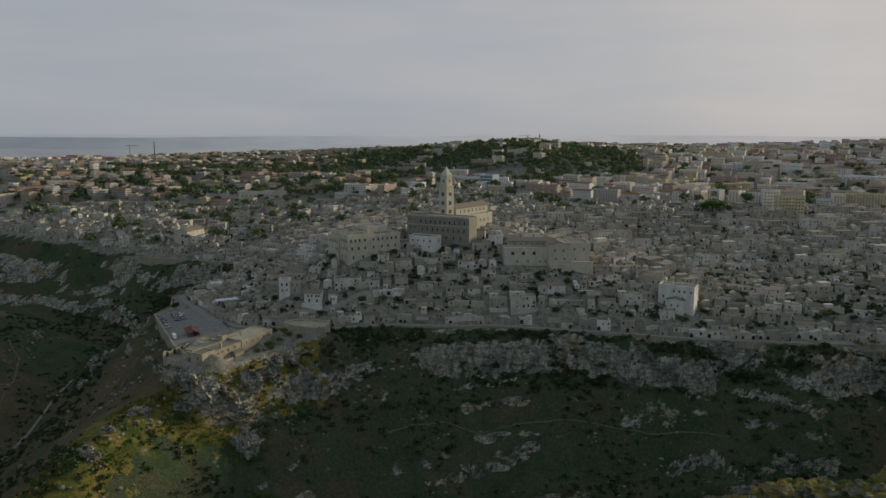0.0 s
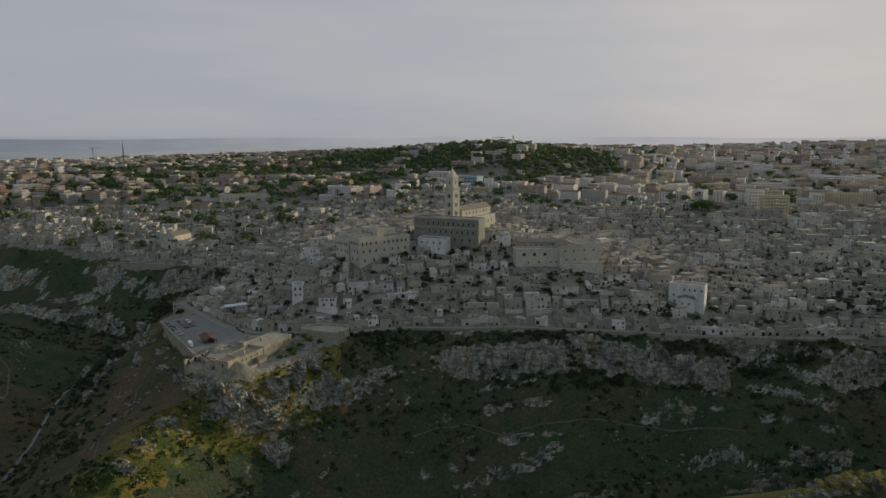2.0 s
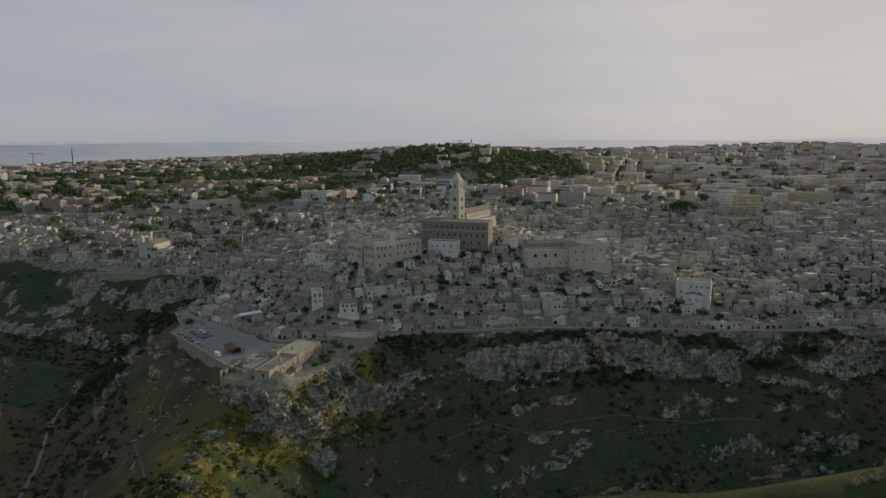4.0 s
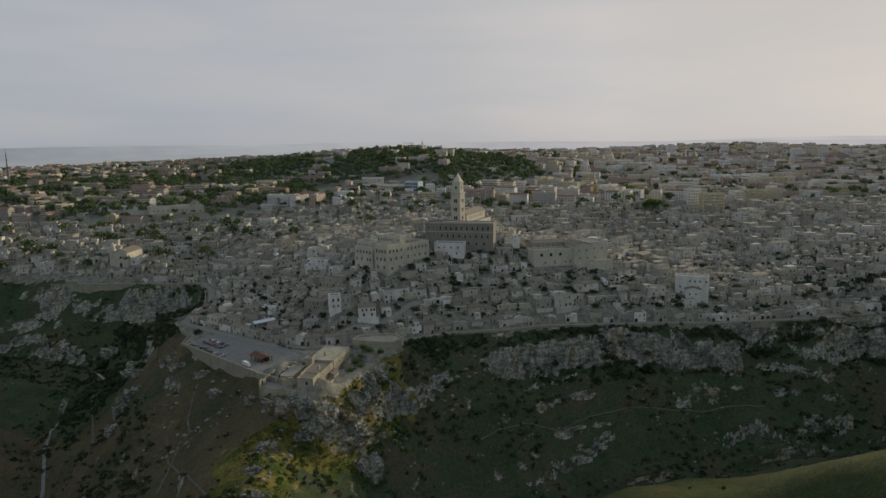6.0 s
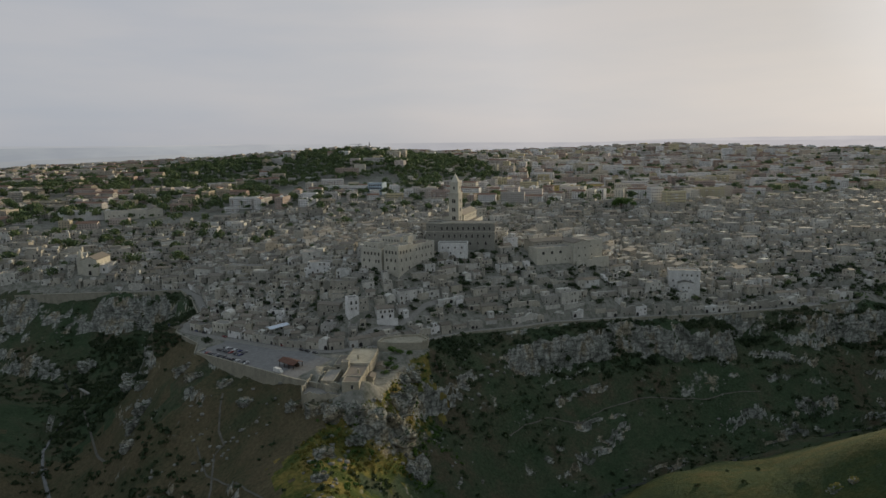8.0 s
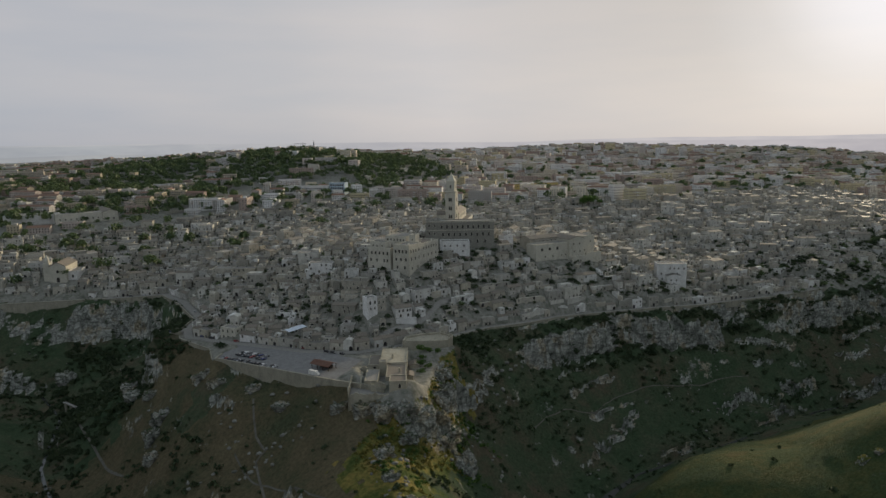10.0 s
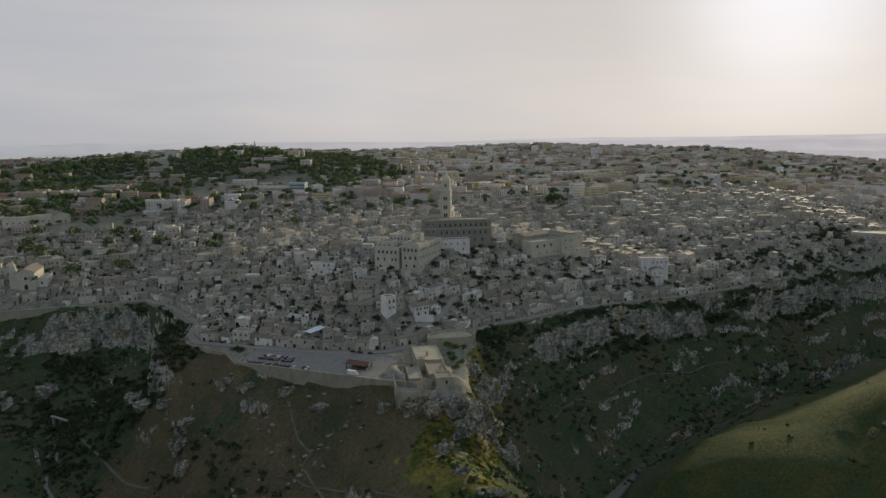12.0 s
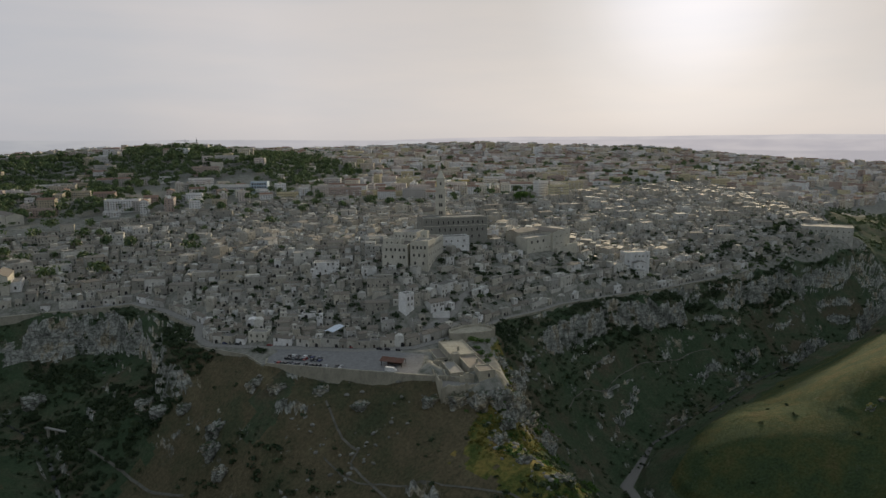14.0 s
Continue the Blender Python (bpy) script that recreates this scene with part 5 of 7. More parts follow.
def build_woods():
    x, y = plots(16.5, -760, 760, 1120, 2150, 41, 0.48)
    r = np.random.RandomState(5)
    keep = (hill_wood(x, y) > 0.3) & (r.uniform(size=x.shape) < 0.84)
    keep |= (r.uniform(size=x.shape) < 0.2 + 0.65 * (fractal(x, y, 90, 101, 3) < -0.06)) & in_view(x, y) & (x < 200)
    keep |= (y > 1500) & (x < 150) & in_view(x, y) & (r.uniform(size=x.shape) < 0.62)
    keep |= (y > 1900) & in_view(x, y) & (r.uniform(size=x.shape) < 0.3)
    keep &= (np.hypot(x - 111, y - 1388) > 30) & ~((np.abs(x - 40) < 120) & (np.abs(y - 1230) < 90))
    x, y = x[keep], y[keep]
    size = 4.2 + 7.5 * r.uniform(size=len(x)) ** 1.7
    scattered("hillside_wood", x, y, land(x, y) + size * 1.05, size, WOOD_CROWNS, M_LEAF, "dark green pines and holm oaks on the hill", "woods", 6)
    x, y = plots(26, -900, 2000, 860, 2600, 43, 0.5)
    keep = in_view(x, y) & (r.uniform(size=x.shape) < 0.3 + 0.55 * (fractal(x, y, 120, 113, 3) > 0.12))
    x, y = x[keep], y[keep]
    size = 3.4 + 6.5 * r.uniform(size=len(x)) ** 1.6
    scattered("street_trees", x, y, land(x, y) + size * 1.2, size, WOOD_CROWNS, M_LEAF, "dark street and garden trees among the apartment blocks", "trees", 7)


build_woods()


def build_skyline_pines():
    """Flat-topped pines along the edge of the plateau."""
    r = np.random.RandomState(52)
    x, y = r.uniform(-1020, -330, 190), r.uniform(1380, 1620, 190)
    keep = in_view(x, y) & (fractal(x, y, 90, 195, 3) > -0.12)
    x, y = x[keep], y[keep]
    size = r.uniform(6.0, 10.5, len(x))
    flat = [p * np.array([1.25, 1.25, 0.6]) for p in WOOD_CROWNS]
    scattered("skyline_pines", x, y, land(x, y) + 11 + size * 0.6, size, flat, M_LEAF, "dark umbrella pines standing over the newer town", "trees", 53)


build_skyline_pines()


def build_pine_hill():
    r = np.random.RandomState(25)
    a, b = r.uniform(-1, 1, 760), r.uniform(-1, 1, 760)
    keep = a * a + b * b < 1
    x, y = 1690 + 95 * a[keep] + 50 * b[keep], 1461 - 150 * a[keep] + 32 * b[keep]
    size = r.uniform(4.5, 8.5, len(x))
    scattered("pine_grove", x, y, land(x, y) + size * 1.3, size, WOOD_CROWNS, M_LEAF, "dark umbrella pines along a low hilltop", "woods", 26)


build_pine_hill()


def build_scrub():
    r = np.random.RandomState(8)
    x, y = r.uniform(-470, 480, 26000), r.uniform(180, 860, 26000)
    z = land(x, y)
    wild = ~in_town(x, y)
    bed, _ = near_line(x, y, RIVER)
    thick = fractal(x, y, 55, 121, 4)
    rim, _ = near_line(x, y, RIM_EAST)
    want = 0.07 + 0.5 * (thick > 0.10) + 0.55 * ((rim < 13) & (thick > -0.2)) + 0.15 * (rim < 30) + 0.5 * (bed < 20) + 0.4 * ((x > -330) & (x < -225) & (y > 590) & (y < 790) & (thick > -0.1))
    want = np.where((x > -60) & (y < 385), 0.012, want)
    keep = wild & (r.uniform(size=x.shape) < want)
    x, y, z = x[keep], y[keep], z[keep]
    size = r.uniform(0.7, 2.3, len(x)) * np.where(thick[keep] > 0.10, 1.25, 0.9)
    scattered("gorge_scrub", x, y, z + size * 0.25, size, SCRUB_CROWNS, M_SHRUB, "dark scrub and bushes on the gorge ledges", "scrub", 9)
    x, y = r.uniform(-95, 560, 10000), r.uniform(400, 505, 10000)
    rim, _ = near_line(x, y, RIM_EAST)
    n = fractal(x, y, 34, 127, 4)
    keep = ~in_town(x, y) & (rim > 1.5) & (rim < 8 + 90 * np.clip(n, 0, 1)) & (n > -0.12) & (r.uniform(size=x.shape) < 0.5)
    x, y = x[keep], y[keep]
    size = 0.9 + 3.0 * r.uniform(size=len(x)) ** 2
    scattered("rim_bushes", x, y, land(x, y) + size * 0.35, size, WOOD_CROWNS, M_SHRUB, "dense green bushes hanging below the rim road", "scrub", 19)
    spots = np.array([p for p in FREE_SPOTS if -320 < p[0] < 700 and p[1] < 600][:2200] + [p for p in FREE_SPOTS if -320 < p[0] < 700 and p[1] >= 600][:2000])
    x, y, z = spots[:, 0], spots[:, 1], spots[:, 2]
    size = 0.7 + 3.0 * r.uniform(size=len(x)) ** 2.2
    scattered("garden_scrub", x, y, z + size * 0.6, size, WOOD_CROWNS, M_SHRUB, "dark bushes in the terraced gardens between houses", "scrub", 10)


build_scrub()


def build_valley_trees():
    """Dark thicket in the side valley, and dry shrubs with painted-in sunlight on the spur."""
    r = np.random.RandomState(14)
    x, y = r.uniform(-345, -228, 2600), r.uniform(585, 800, 2600)
    n = fractal(x, y, 45, 171, 4)
    keep = ~in_town(x, y) & (n > -0.12) & (r.uniform(size=x.shape) < 0.55)
    x, y = x[keep], y[keep]
    size = r.uniform(1.4, 3.6, len(x))
    scattered("valley_thicket", x, y, land(x, y) + size * 0.5, size, WOOD_CROWNS, M_SHRUB, "dense dark thicket in the side valley", "woods", 15)
    x, y = r.uniform(-205, -95, 5200), r.uniform(280, 462, 5200)
    crest, _ = near_line(x, y, [(-104, 452, 0), (-122, 426, 0), (-138, 402, 0)] + SPUR)
    keep = ~in_town(x, y) & (crest < 17) & (fractal(x, y, 22, 173, 3) > -0.12) & (r.uniform(size=x.shape) < 0.8)
    x, y = x[keep], y[keep]
    size = r.uniform(0.5, 1.6, len(x))
    scattered("spur_shrubs", x, y, land(x, y) + size * 0.15, size, SCRUB_CROWNS, M_DRYLEAF, "yellow-green dry shrubs, sunlit in tone, on the rocky spur", "scrub", 16)
    x, y = r.uniform(-215, -90, 2600), r.uniform(270, 462, 2600)
    crest, _ = near_line(x, y, [(-104, 452, 0), (-122, 426, 0), (-138, 402, 0)] + SPUR)
    keep = ~in_town(x, y) & (crest < 24) & (fractal(x, y, 18, 175, 3) > 0.02) & (r.uniform(size=x.shape) < 0.6)
    x, y = x[keep], y[keep]
    size = r.uniform(0.5, 2.0, len(x))
    scattered("spur_bushes", x, y, land(x, y) + size * 0.2, size, SCRUB_CROWNS, M_BRIGHTLEAF, "green bushes among the rocks of the spur", "scrub", 17)


build_valley_trees()


def build_spur_side():
    """Bushes and stones down the side of the spur that falls to the river."""
    r = np.random.RandomState(44)
    x, y = r.uniform(-190, -85, 5200), r.uniform(265, 440, 5200)
    crest, _ = near_line(x, y, SPUR)
    ridge_x = np.interp(y, [195, 285, 345, 376, 386, 396, 440], [-196, -192, -184, -177, -160, -133, -100])
    keep = ~in_town(x, y) & (x > ridge_x) & (crest > 8) & (crest < 75) & (fractal(x, y, 20, 191, 4) > -0.02) & (r.uniform(size=x.shape) < 0.6)
    x, y = x[keep], y[keep]
    size = 0.5 + 1.9 * r.uniform(size=len(x)) ** 2
    half = fractal(x, y, 26, 193, 3) > 0
    scattered("spur_side_bushes", x[half], y[half], land(x[half], y[half]) + size[half] * 0.2, size[half], SCRUB_CROWNS, M_BRIGHTLEAF, "green bushes down the river side of the spur", "scrub", 45)
    half = ~half
    scattered("spur_side_scrub", x[half], y[half], land(x[half], y[half]) + size[half] * 0.2, size[half], SCRUB_CROWNS, M_SHRUB, "dark scrub down the river side of the spur", "scrub", 46)


build_spur_side()


def build_bank_scrub():
    """Bushes and trees on the open ground above the gorge east of the houses."""
    r = np.random.RandomState(33)
    x, y = r.uniform(290, 1250, 3400), r.uniform(415, 760, 3400)
    keep = (in_town(x, y) | (x > 540)) & clear_of(x, y, 1.0) & ((y < 545 + 0.2 * (x - 330)) | (x > 880)) & (fractal(x, y, 45, 181, 4) > -0.12)
    x, y = x[keep], y[keep]
    size = r.uniform(1.2, 4.2, len(x))
    scattered("bank_scrub", x, y, land(x, y) + size * 0.5, size, WOOD_CROWNS, M_LEAF, "dark bushes and low trees above the gorge", "scrub", 34)


build_bank_scrub()


def build_boulders():
    r = np.random.RandomState(12)
    ball = bmesh.new()
    bmesh.ops.create_icosphere(ball, subdivisions=1, radius=1)
    bv = np.array([v.co[:] for v in ball.verts])
    bf = np.array([[v.index for v in f.verts] for f in ball.faces])
    ball.free()
    x, y = r.uniform(-430, 420, 14000), r.uniform(200, 800, 14000)
    n = fractal(x, y, 40, 131, 4)
    keep = ~in_town(x, y) & (n > 0.15) & (r.uniform(size=x.shape) < 0.5) & ~((x > -90) & (y < 398))
    crest, _ = near_line(x, y, [(-122, 426, 0), (-138, 402, 0)] + SPUR)
    keep |= ~in_town(x, y) & (crest < 11)
    x, y = x[keep], y[keep]
    z = land(x, y)
    verts, faces = [], []
    for i in range(len(x)):
        s = r.uniform(0.5, 1.9) * np.array([r.uniform(0.7, 1.4), r.uniform(0.7, 1.4), r.uniform(0.45, 0.9)])
        verts.append((bv * r.uniform(0.72, 1.2, (len(bv), 1))) * s + [x[i], y[i], z[i]])
        faces.append(bf + i * len(bv))
    ob = new("boulders", quick_mesh("boulders", np.concatenate(verts), np.concatenate(faces), M_BOULDER))
    tagged(ob, "pale limestone boulders and outcrops scattered on the slopes", "rocks", kind="stuff")


M_BOULDER = weathered("pale_limestone_rock", [(0.14, 0.139, 0.122), (0.25, 0.246, 0.22), (0.19, 0.184, 0.158)], island=True, amount=0.6, stain=(0.08, 0.075, 0.06), grain=0.8)
build_boulders()


def rock_outcrop(x, y, size, seed, words, tall=0.6, mat=None, sink=0.05):
    """A craggy limestone knoll: one lump, split into ledges."""
    r = np.random.RandomState(seed)
    bm = bmesh.new()
    bmesh.ops.create_icosphere(bm, subdivisions=4, radius=1)
    v = np.array([p.co[:] for p in bm.verts])
    v /= ((np.abs(v) ** 5).sum(1) ** 0.2)[:, None]
    n = fractal(v[:, 0] * 3 + v[:, 2] * 2 + seed, v[:, 1] * 3 - v[:, 2], 1.6, seed, 5, 0.6)
    v *= (0.86 + 0.5 * n)[:, None]
    v[:, 2] = np.floor(v[:, 2] * 5 + n) / 5 * 0.6 + v[:, 2] * 0.4
    for p, q in zip(bm.verts, v):
        p.co = (q[0] * size * 1.5, q[1] * size, q[2] * size * tall)
    me = bpy.data.meshes.new("rock_outcrop")
    bm.to_mesh(me)
    bm.free()
    me.materials.append(mat or M_GORGE)
    ob = new("rock_outcrop", me)
    ob.location, ob.rotation_euler = (x, y, height(x, y) + size * sink), (0, 0, r.uniform(-0.5, 0.5))
    tagged(ob, words, "rock", "limestone crags")


for k, (x, y, size, sink) in enumerate(((134, 239, 7, -0.05), (126, 240, 5, 0.0), (118, 245, 3.5, 0.0), (144, 233, 7, -0.1), (111, 248, 2.5, 0.0), (160, 226, 9, -0.2), (58, 262, 3.0, -0.1), (66, 258, 2.2, -0.1))):
    rock_outcrop(x, y, size, 200 + k, "craggy grey limestone knoll with lichen on the near crest", 0.7, M_LICHEN, sink)
for k, (x, y, size) in enumerate(((-127, 400, 6), (-179, 374, 4), (-186, 350, 3), (-183, 326, 3.5), (-158, 388, 4), (-140, 398, 4))):
    rock_outcrop(x, y, size, 230 + k, "jagged pale limestone crag on the spur below the town", 0.8, M_CRAG)
for k, (x, y, size, tall) in enumerate(((-175, 411, 4.2, 1.3), (-166, 401, 4.8, 1.3), (-156, 395, 5.0, 1.4), (-146, 392, 5.2, 1.5), (-135, 399, 5.4, 1.5), (-125, 413, 5.6, 1.3), (-115, 426, 4.6, 1.2), (-105, 446, 4.6, 1.1), (-186, 424, 3.6, 1.0), (-122, 388, 5, 1.7), (-114, 436, 3.6, 1.3))):
    rock_outcrop(x, y, size, 260 + k, "weathered limestone cliff rock under the old monastery walls", tall, M_CRAG)
for k, (x, y, size, tall) in enumerate(((-284, 617, 5.5, 1.2), (-283, 593, 5, 1.0), (-273, 573, 4.5, 0.8), (-271, 530, 5.5, 1.2), (-278, 520, 4.5, 1.3), (-281, 502, 4, 1.1), (-331, 750, 6, 1.2), (-246, 527, 4.5, 1.0), (-238, 511, 4.5, 0.9), (-219, 489, 4, 0.8), (-209, 460, 4, 0.8))):
    rock_outcrop(x, y, size, 290 + k, "grey limestone crag standing out of the dry grass slope", tall, M_CRAG, -0.1)

# ---- hazy ridges beyond the plain ----


def ridge(name, far, base, tops, colours, seed, words, hump=(0, 1, 0)):
    """A long far ridge round the horizon; haze is painted in as emission."""
    a = np.radians(np.linspace(-60, 110, 340))
    top = base + tops * np.array([1.0]) * (fractal(np.degrees(a), a * 0, 22, seed, 5, 0.45) + 0.15)
    top = top + hump[2] * np.exp(-((np.degrees(a) - hump[0]) / hump[1]) ** 4)
    lo = np.stack([far * np.sin(a), far * np.cos(a), np.full(a.shape, -120.0)], -1)
    hi = np.stack([far * np.sin(a), far * np.cos(a), top], -1)
    lean = np.stack([(far + 60) * np.sin(a), (far + 60) * np.cos(a), top - 30], -1)
    v = np.concatenate([lo, hi, lean])
    n = len(a)
    i = np.arange(n - 1)
    f = np.concatenate([np.stack([i, i + 1, n + i + 1, n + i], 1), np.stack([n + i, n + i + 1, 2 * n + i + 1, 2 * n + i], 1)])
    m = bpy.data.materials.new(name)
    m.use_nodes = True
    t = m.node_tree
    t.nodes.clear()
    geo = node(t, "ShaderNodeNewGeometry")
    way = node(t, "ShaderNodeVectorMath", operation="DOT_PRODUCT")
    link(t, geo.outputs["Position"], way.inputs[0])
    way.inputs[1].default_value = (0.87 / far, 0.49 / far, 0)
    # painted haze colour by bearing, palest toward the sun
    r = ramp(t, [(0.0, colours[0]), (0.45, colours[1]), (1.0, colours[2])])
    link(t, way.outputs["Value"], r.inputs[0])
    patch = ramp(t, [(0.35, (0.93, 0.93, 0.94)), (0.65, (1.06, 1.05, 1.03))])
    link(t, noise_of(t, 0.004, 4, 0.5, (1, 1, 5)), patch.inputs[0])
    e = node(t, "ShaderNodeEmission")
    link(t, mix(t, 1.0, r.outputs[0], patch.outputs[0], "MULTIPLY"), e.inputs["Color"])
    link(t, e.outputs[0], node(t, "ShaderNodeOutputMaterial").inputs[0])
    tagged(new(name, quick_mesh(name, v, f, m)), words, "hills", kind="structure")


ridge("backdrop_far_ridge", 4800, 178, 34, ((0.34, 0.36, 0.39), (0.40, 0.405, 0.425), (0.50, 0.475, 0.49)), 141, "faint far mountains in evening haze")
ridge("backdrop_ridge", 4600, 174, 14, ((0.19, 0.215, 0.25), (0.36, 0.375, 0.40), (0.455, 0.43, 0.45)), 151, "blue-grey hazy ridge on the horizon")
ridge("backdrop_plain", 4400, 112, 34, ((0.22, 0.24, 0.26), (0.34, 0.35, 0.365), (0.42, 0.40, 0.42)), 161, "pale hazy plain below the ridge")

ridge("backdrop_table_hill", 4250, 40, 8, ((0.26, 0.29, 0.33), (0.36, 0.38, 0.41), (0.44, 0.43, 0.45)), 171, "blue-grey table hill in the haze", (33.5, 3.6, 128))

# ---- roads, walls, car park ----


def ribbon(line, half, lift, ground=False):
    """Left and right edges of a band along a line, laid on its own heights or on the ground."""
    left, right = [], []
    for i, (x, y, *_) in enumerate(line):
        ax, ay = line[max(0, i - 1)][:2]
        bx, by = line[min(len(line) - 1, i + 1)][:2]
        n = math.hypot(bx - ax, by - ay)
        ox, oy = -(by - ay) / n * half, (bx - ax) / n * half
        for side, sx, sy in ((left, x + ox, y + oy), (right, x - ox, y - oy)):
            side.append((sx, sy, (height(sx, sy) if ground else line[i][2]) + lift))
    return left, right


def fine(line, step):
    out = []
    for a, b in zip(line, line[1:]):
        n = max(1, int(math.dist(a[:2], b[:2]) / step))
        out += [tuple(p + (q - p) * k / n for p, q in zip(a, b)) for k in range(n)]
    return out + [line[-1]]


def parapet(name, line, top, bottom, thick, mat, words):
    """A wall along a line, from bottom to top above the line's heights, with a coping."""
    s = Soup()
    l, r = ribbon(line, thick / 2, 0)
    n = len(line)
    v = [(x, y, z + bottom) for x, y, z in l] + [(x, y, z + top) for x, y, z in l] + [(x, y, z + top) for x, y, z in r] + [(x, y, z + bottom) for x, y, z in r]
    f = []
    for i in range(n - 1):
        f += [(i, n + i, n + i + 1, i + 1), (n + i, 2 * n + i, 2 * n + i + 1, n + i + 1), (2 * n + i, 3 * n + i, 3 * n + i + 1, 2 * n + i + 1)]
    f += [(0, 3 * n, 2 * n, n), (n - 1, 2 * n - 1, 3 * n - 1, 4 * n - 1)]
    s.add(v, f)
    tagged(new(name, s.mesh(name, mat)), words, "wall", kind="structure")


for name, line, half in (("road_east", ROAD_EAST, 3.1), ("road_west", ROAD_WEST, 3.3)):
    s = Soup()
    s.strip(*ribbon(fine(line, 6), half, 0.05))
    tagged(new(name, s.mesh(name, M_PAVING)), "pale stone-paved road along the rim of the gorge", "road", kind="structure")
parapet("rim_wall_east", [(x, y - 0.3, z) for x, y, z in fine(RIM_EAST[:11], 8)], 1.0, -5.0, 0.7, M_RETAIN, "low stone parapet above the cliff")
parapet("rim_wall_west", [(x, y, z) for x, y, z in fine(RIM_WEST[5:13], 8)], 0.9, -5.0, 0.7, M_RETAIN, "stone parapet above the side valley")

CP = [(x, y, car_park_level(x, y)) for x, y in CAR_PARK]
s = Soup()
s.add([(-236, 533, car_park_level(-236, 533)), (-181.5, 438, car_park_level(-181.5, 438)), (-150, 470, car_park_level(-150, 470)), (-208, 566, car_park_level(-208, 566) - 0.1)], [(0, 1, 2, 3)])
tagged(new("pavement_car_park", s.mesh("pavement_car_park", M_LOT)), "worn grey paved car park on a walled terrace", "car park", kind="structure")
s = Soup()
s.add([(274, 473, 34.6), (290, 466, 34.8), (330, 462, 36.6), (352, 478, 37.4), (330, 497, 37.6), (296, 498, 36.4)], [(0, 1, 2, 3, 4, 5)])
tagged(new("pavement_square", s.mesh("pavement_square", M_PAVING)), "pale paved square at the end of the rim road", "square", kind="structure")
WALL_LINE = [(-229, 541, 39.0), (-235.0, 531.5, 39.3), (-222, 508, 40.4), (-208, 483.5, 41.4), (-194, 459, 42.4), (-181.7, 437, 43.4), (-170, 424, 43.2), (-162, 411, 42.5)]
parapet("retaining_wall", WALL_LINE, 1.0, -9.5, 1.3, M_RETAIN, "tall weathered ashlar retaining wall below the car park")
# paths, weir and the wall along the side valley
for name, line, half, mat, words in (
        ("lane", LANE, 1.8, M_PAVING, "paved lane climbing between the houses"),
        ("path_zigzag", PATH_A, 0.6, M_TRACK, "pale trodden footpath zigzagging down the slope"),
        ("path_wall", PATH_B, 0.7, M_TRACK, "pale track running down the slope from the weir"),
        ("path_hill", PATH_C, 0.6, M_TRACK, "pale footpath on the hill across the valley"),
        ("path_gorge", PATH_E, 0.3, M_TRACK, "pale footpath along the gorge wall"),
        ("path_spur", PATH_D, 0.5, M_TRACK, "pale footpath along the spur's flank")):
    s = Soup()
    s.strip(*ribbon(fine(line, 3), half, 0.3, True))
    tagged(new(name, s.mesh(name, mat)), words, "path", kind="structure")


def footbridge():
    """A low concrete bridge across the stream in the side valley."""
    o = thing("footbridge", -333, 700, -34, math.atan2(-20, 10), "pale concrete footbridge over the narrow stream", "bridge")
    s = Soup()
    s.box(-1.5, 20.5, -1.2, 1.2, 2.6, 3.4, bottom=True)
    part("deck", s.mesh("deck", M_PAVING), o)
    s = Soup()
    s.box(-0.6, 0.6, -0.9, 0.9, -9, 2.6)
    s = s.mesh("pier", M_RETAIN)
    for x in (1.0, 10.0, 19.0):
        part("pier", s, o, at=(x, 0, 0))


footbridge()

# ---- landmark buildings ----
FLAT, GABLE = "flat", "gable"
M_MONASTERY = weathered("worn_tan_ashlar", [(0.37, 0.34, 0.265), (0.42, 0.385, 0.30)], amount=0.6, grain=1.4, stain=(0.15, 0.14, 0.105))


def block(parent, name, x, y, w, d, z0, z1, mat, roof=FLAT, roof_mat=None, rim=0.7, rise=2.0, across=False, label=""):
    """One wing: walls as a part, its roof as a part under them. across: the ridge runs along y."""
    s, r = Soup(), Soup()
    if roof == FLAT:
        s.shell(w, d, z0, z1, rim, x=x, y=y, thick=0.6)
        r.add([(x + 0.5, y + 0.5, z1), (x + w - 0.5, y + 0.5, z1), (x + w - 0.5, y + d - 0.5, z1 + 0.15), (x + 0.5, y + d - 0.5, z1 + 0.15)], [(0, 1, 2, 3)])
    elif across:
        at = (0.0, 1.0, x + w, y, 0.0)
        s.gable_walls(d, w, z0, z1, rise, at=at)
        r.gable_roof(d, w, z1, rise, 0.5, 0.3, at=at)
    else:
        s.gable_walls(w, d, z0, z1, rise, x=x, y=y)
        r.gable_roof(w, d, z1, rise, 0.5, 0.3, x=x, y=y)
    wall = part(name, s.mesh(name, mat), parent, label)
    part("roof", r.mesh("roof", roof_mat or (M_FLATROOF if roof == FLAT else M_ROOF)), wall)
    return wall, (x, y, w, d)


def openings(wing, face, rows, kind="window", w=1.2, h=1.9, name="window"):
    """Rows of (height, [places along the face]) of openings on one face of a wing."""
    ob, (x, y, bw, bd) = wing
    for z, us in rows:
        for u in us:
            (px, py), a = face_place(face, u, bw, bd)
            part(name, opening_mesh(kind, w, h), ob, at=(x + px, y + py, z), turn=a)


def steps(a, b, n):
    return [a + (b - a) * (k + 0.5) / n for k in range(n)]


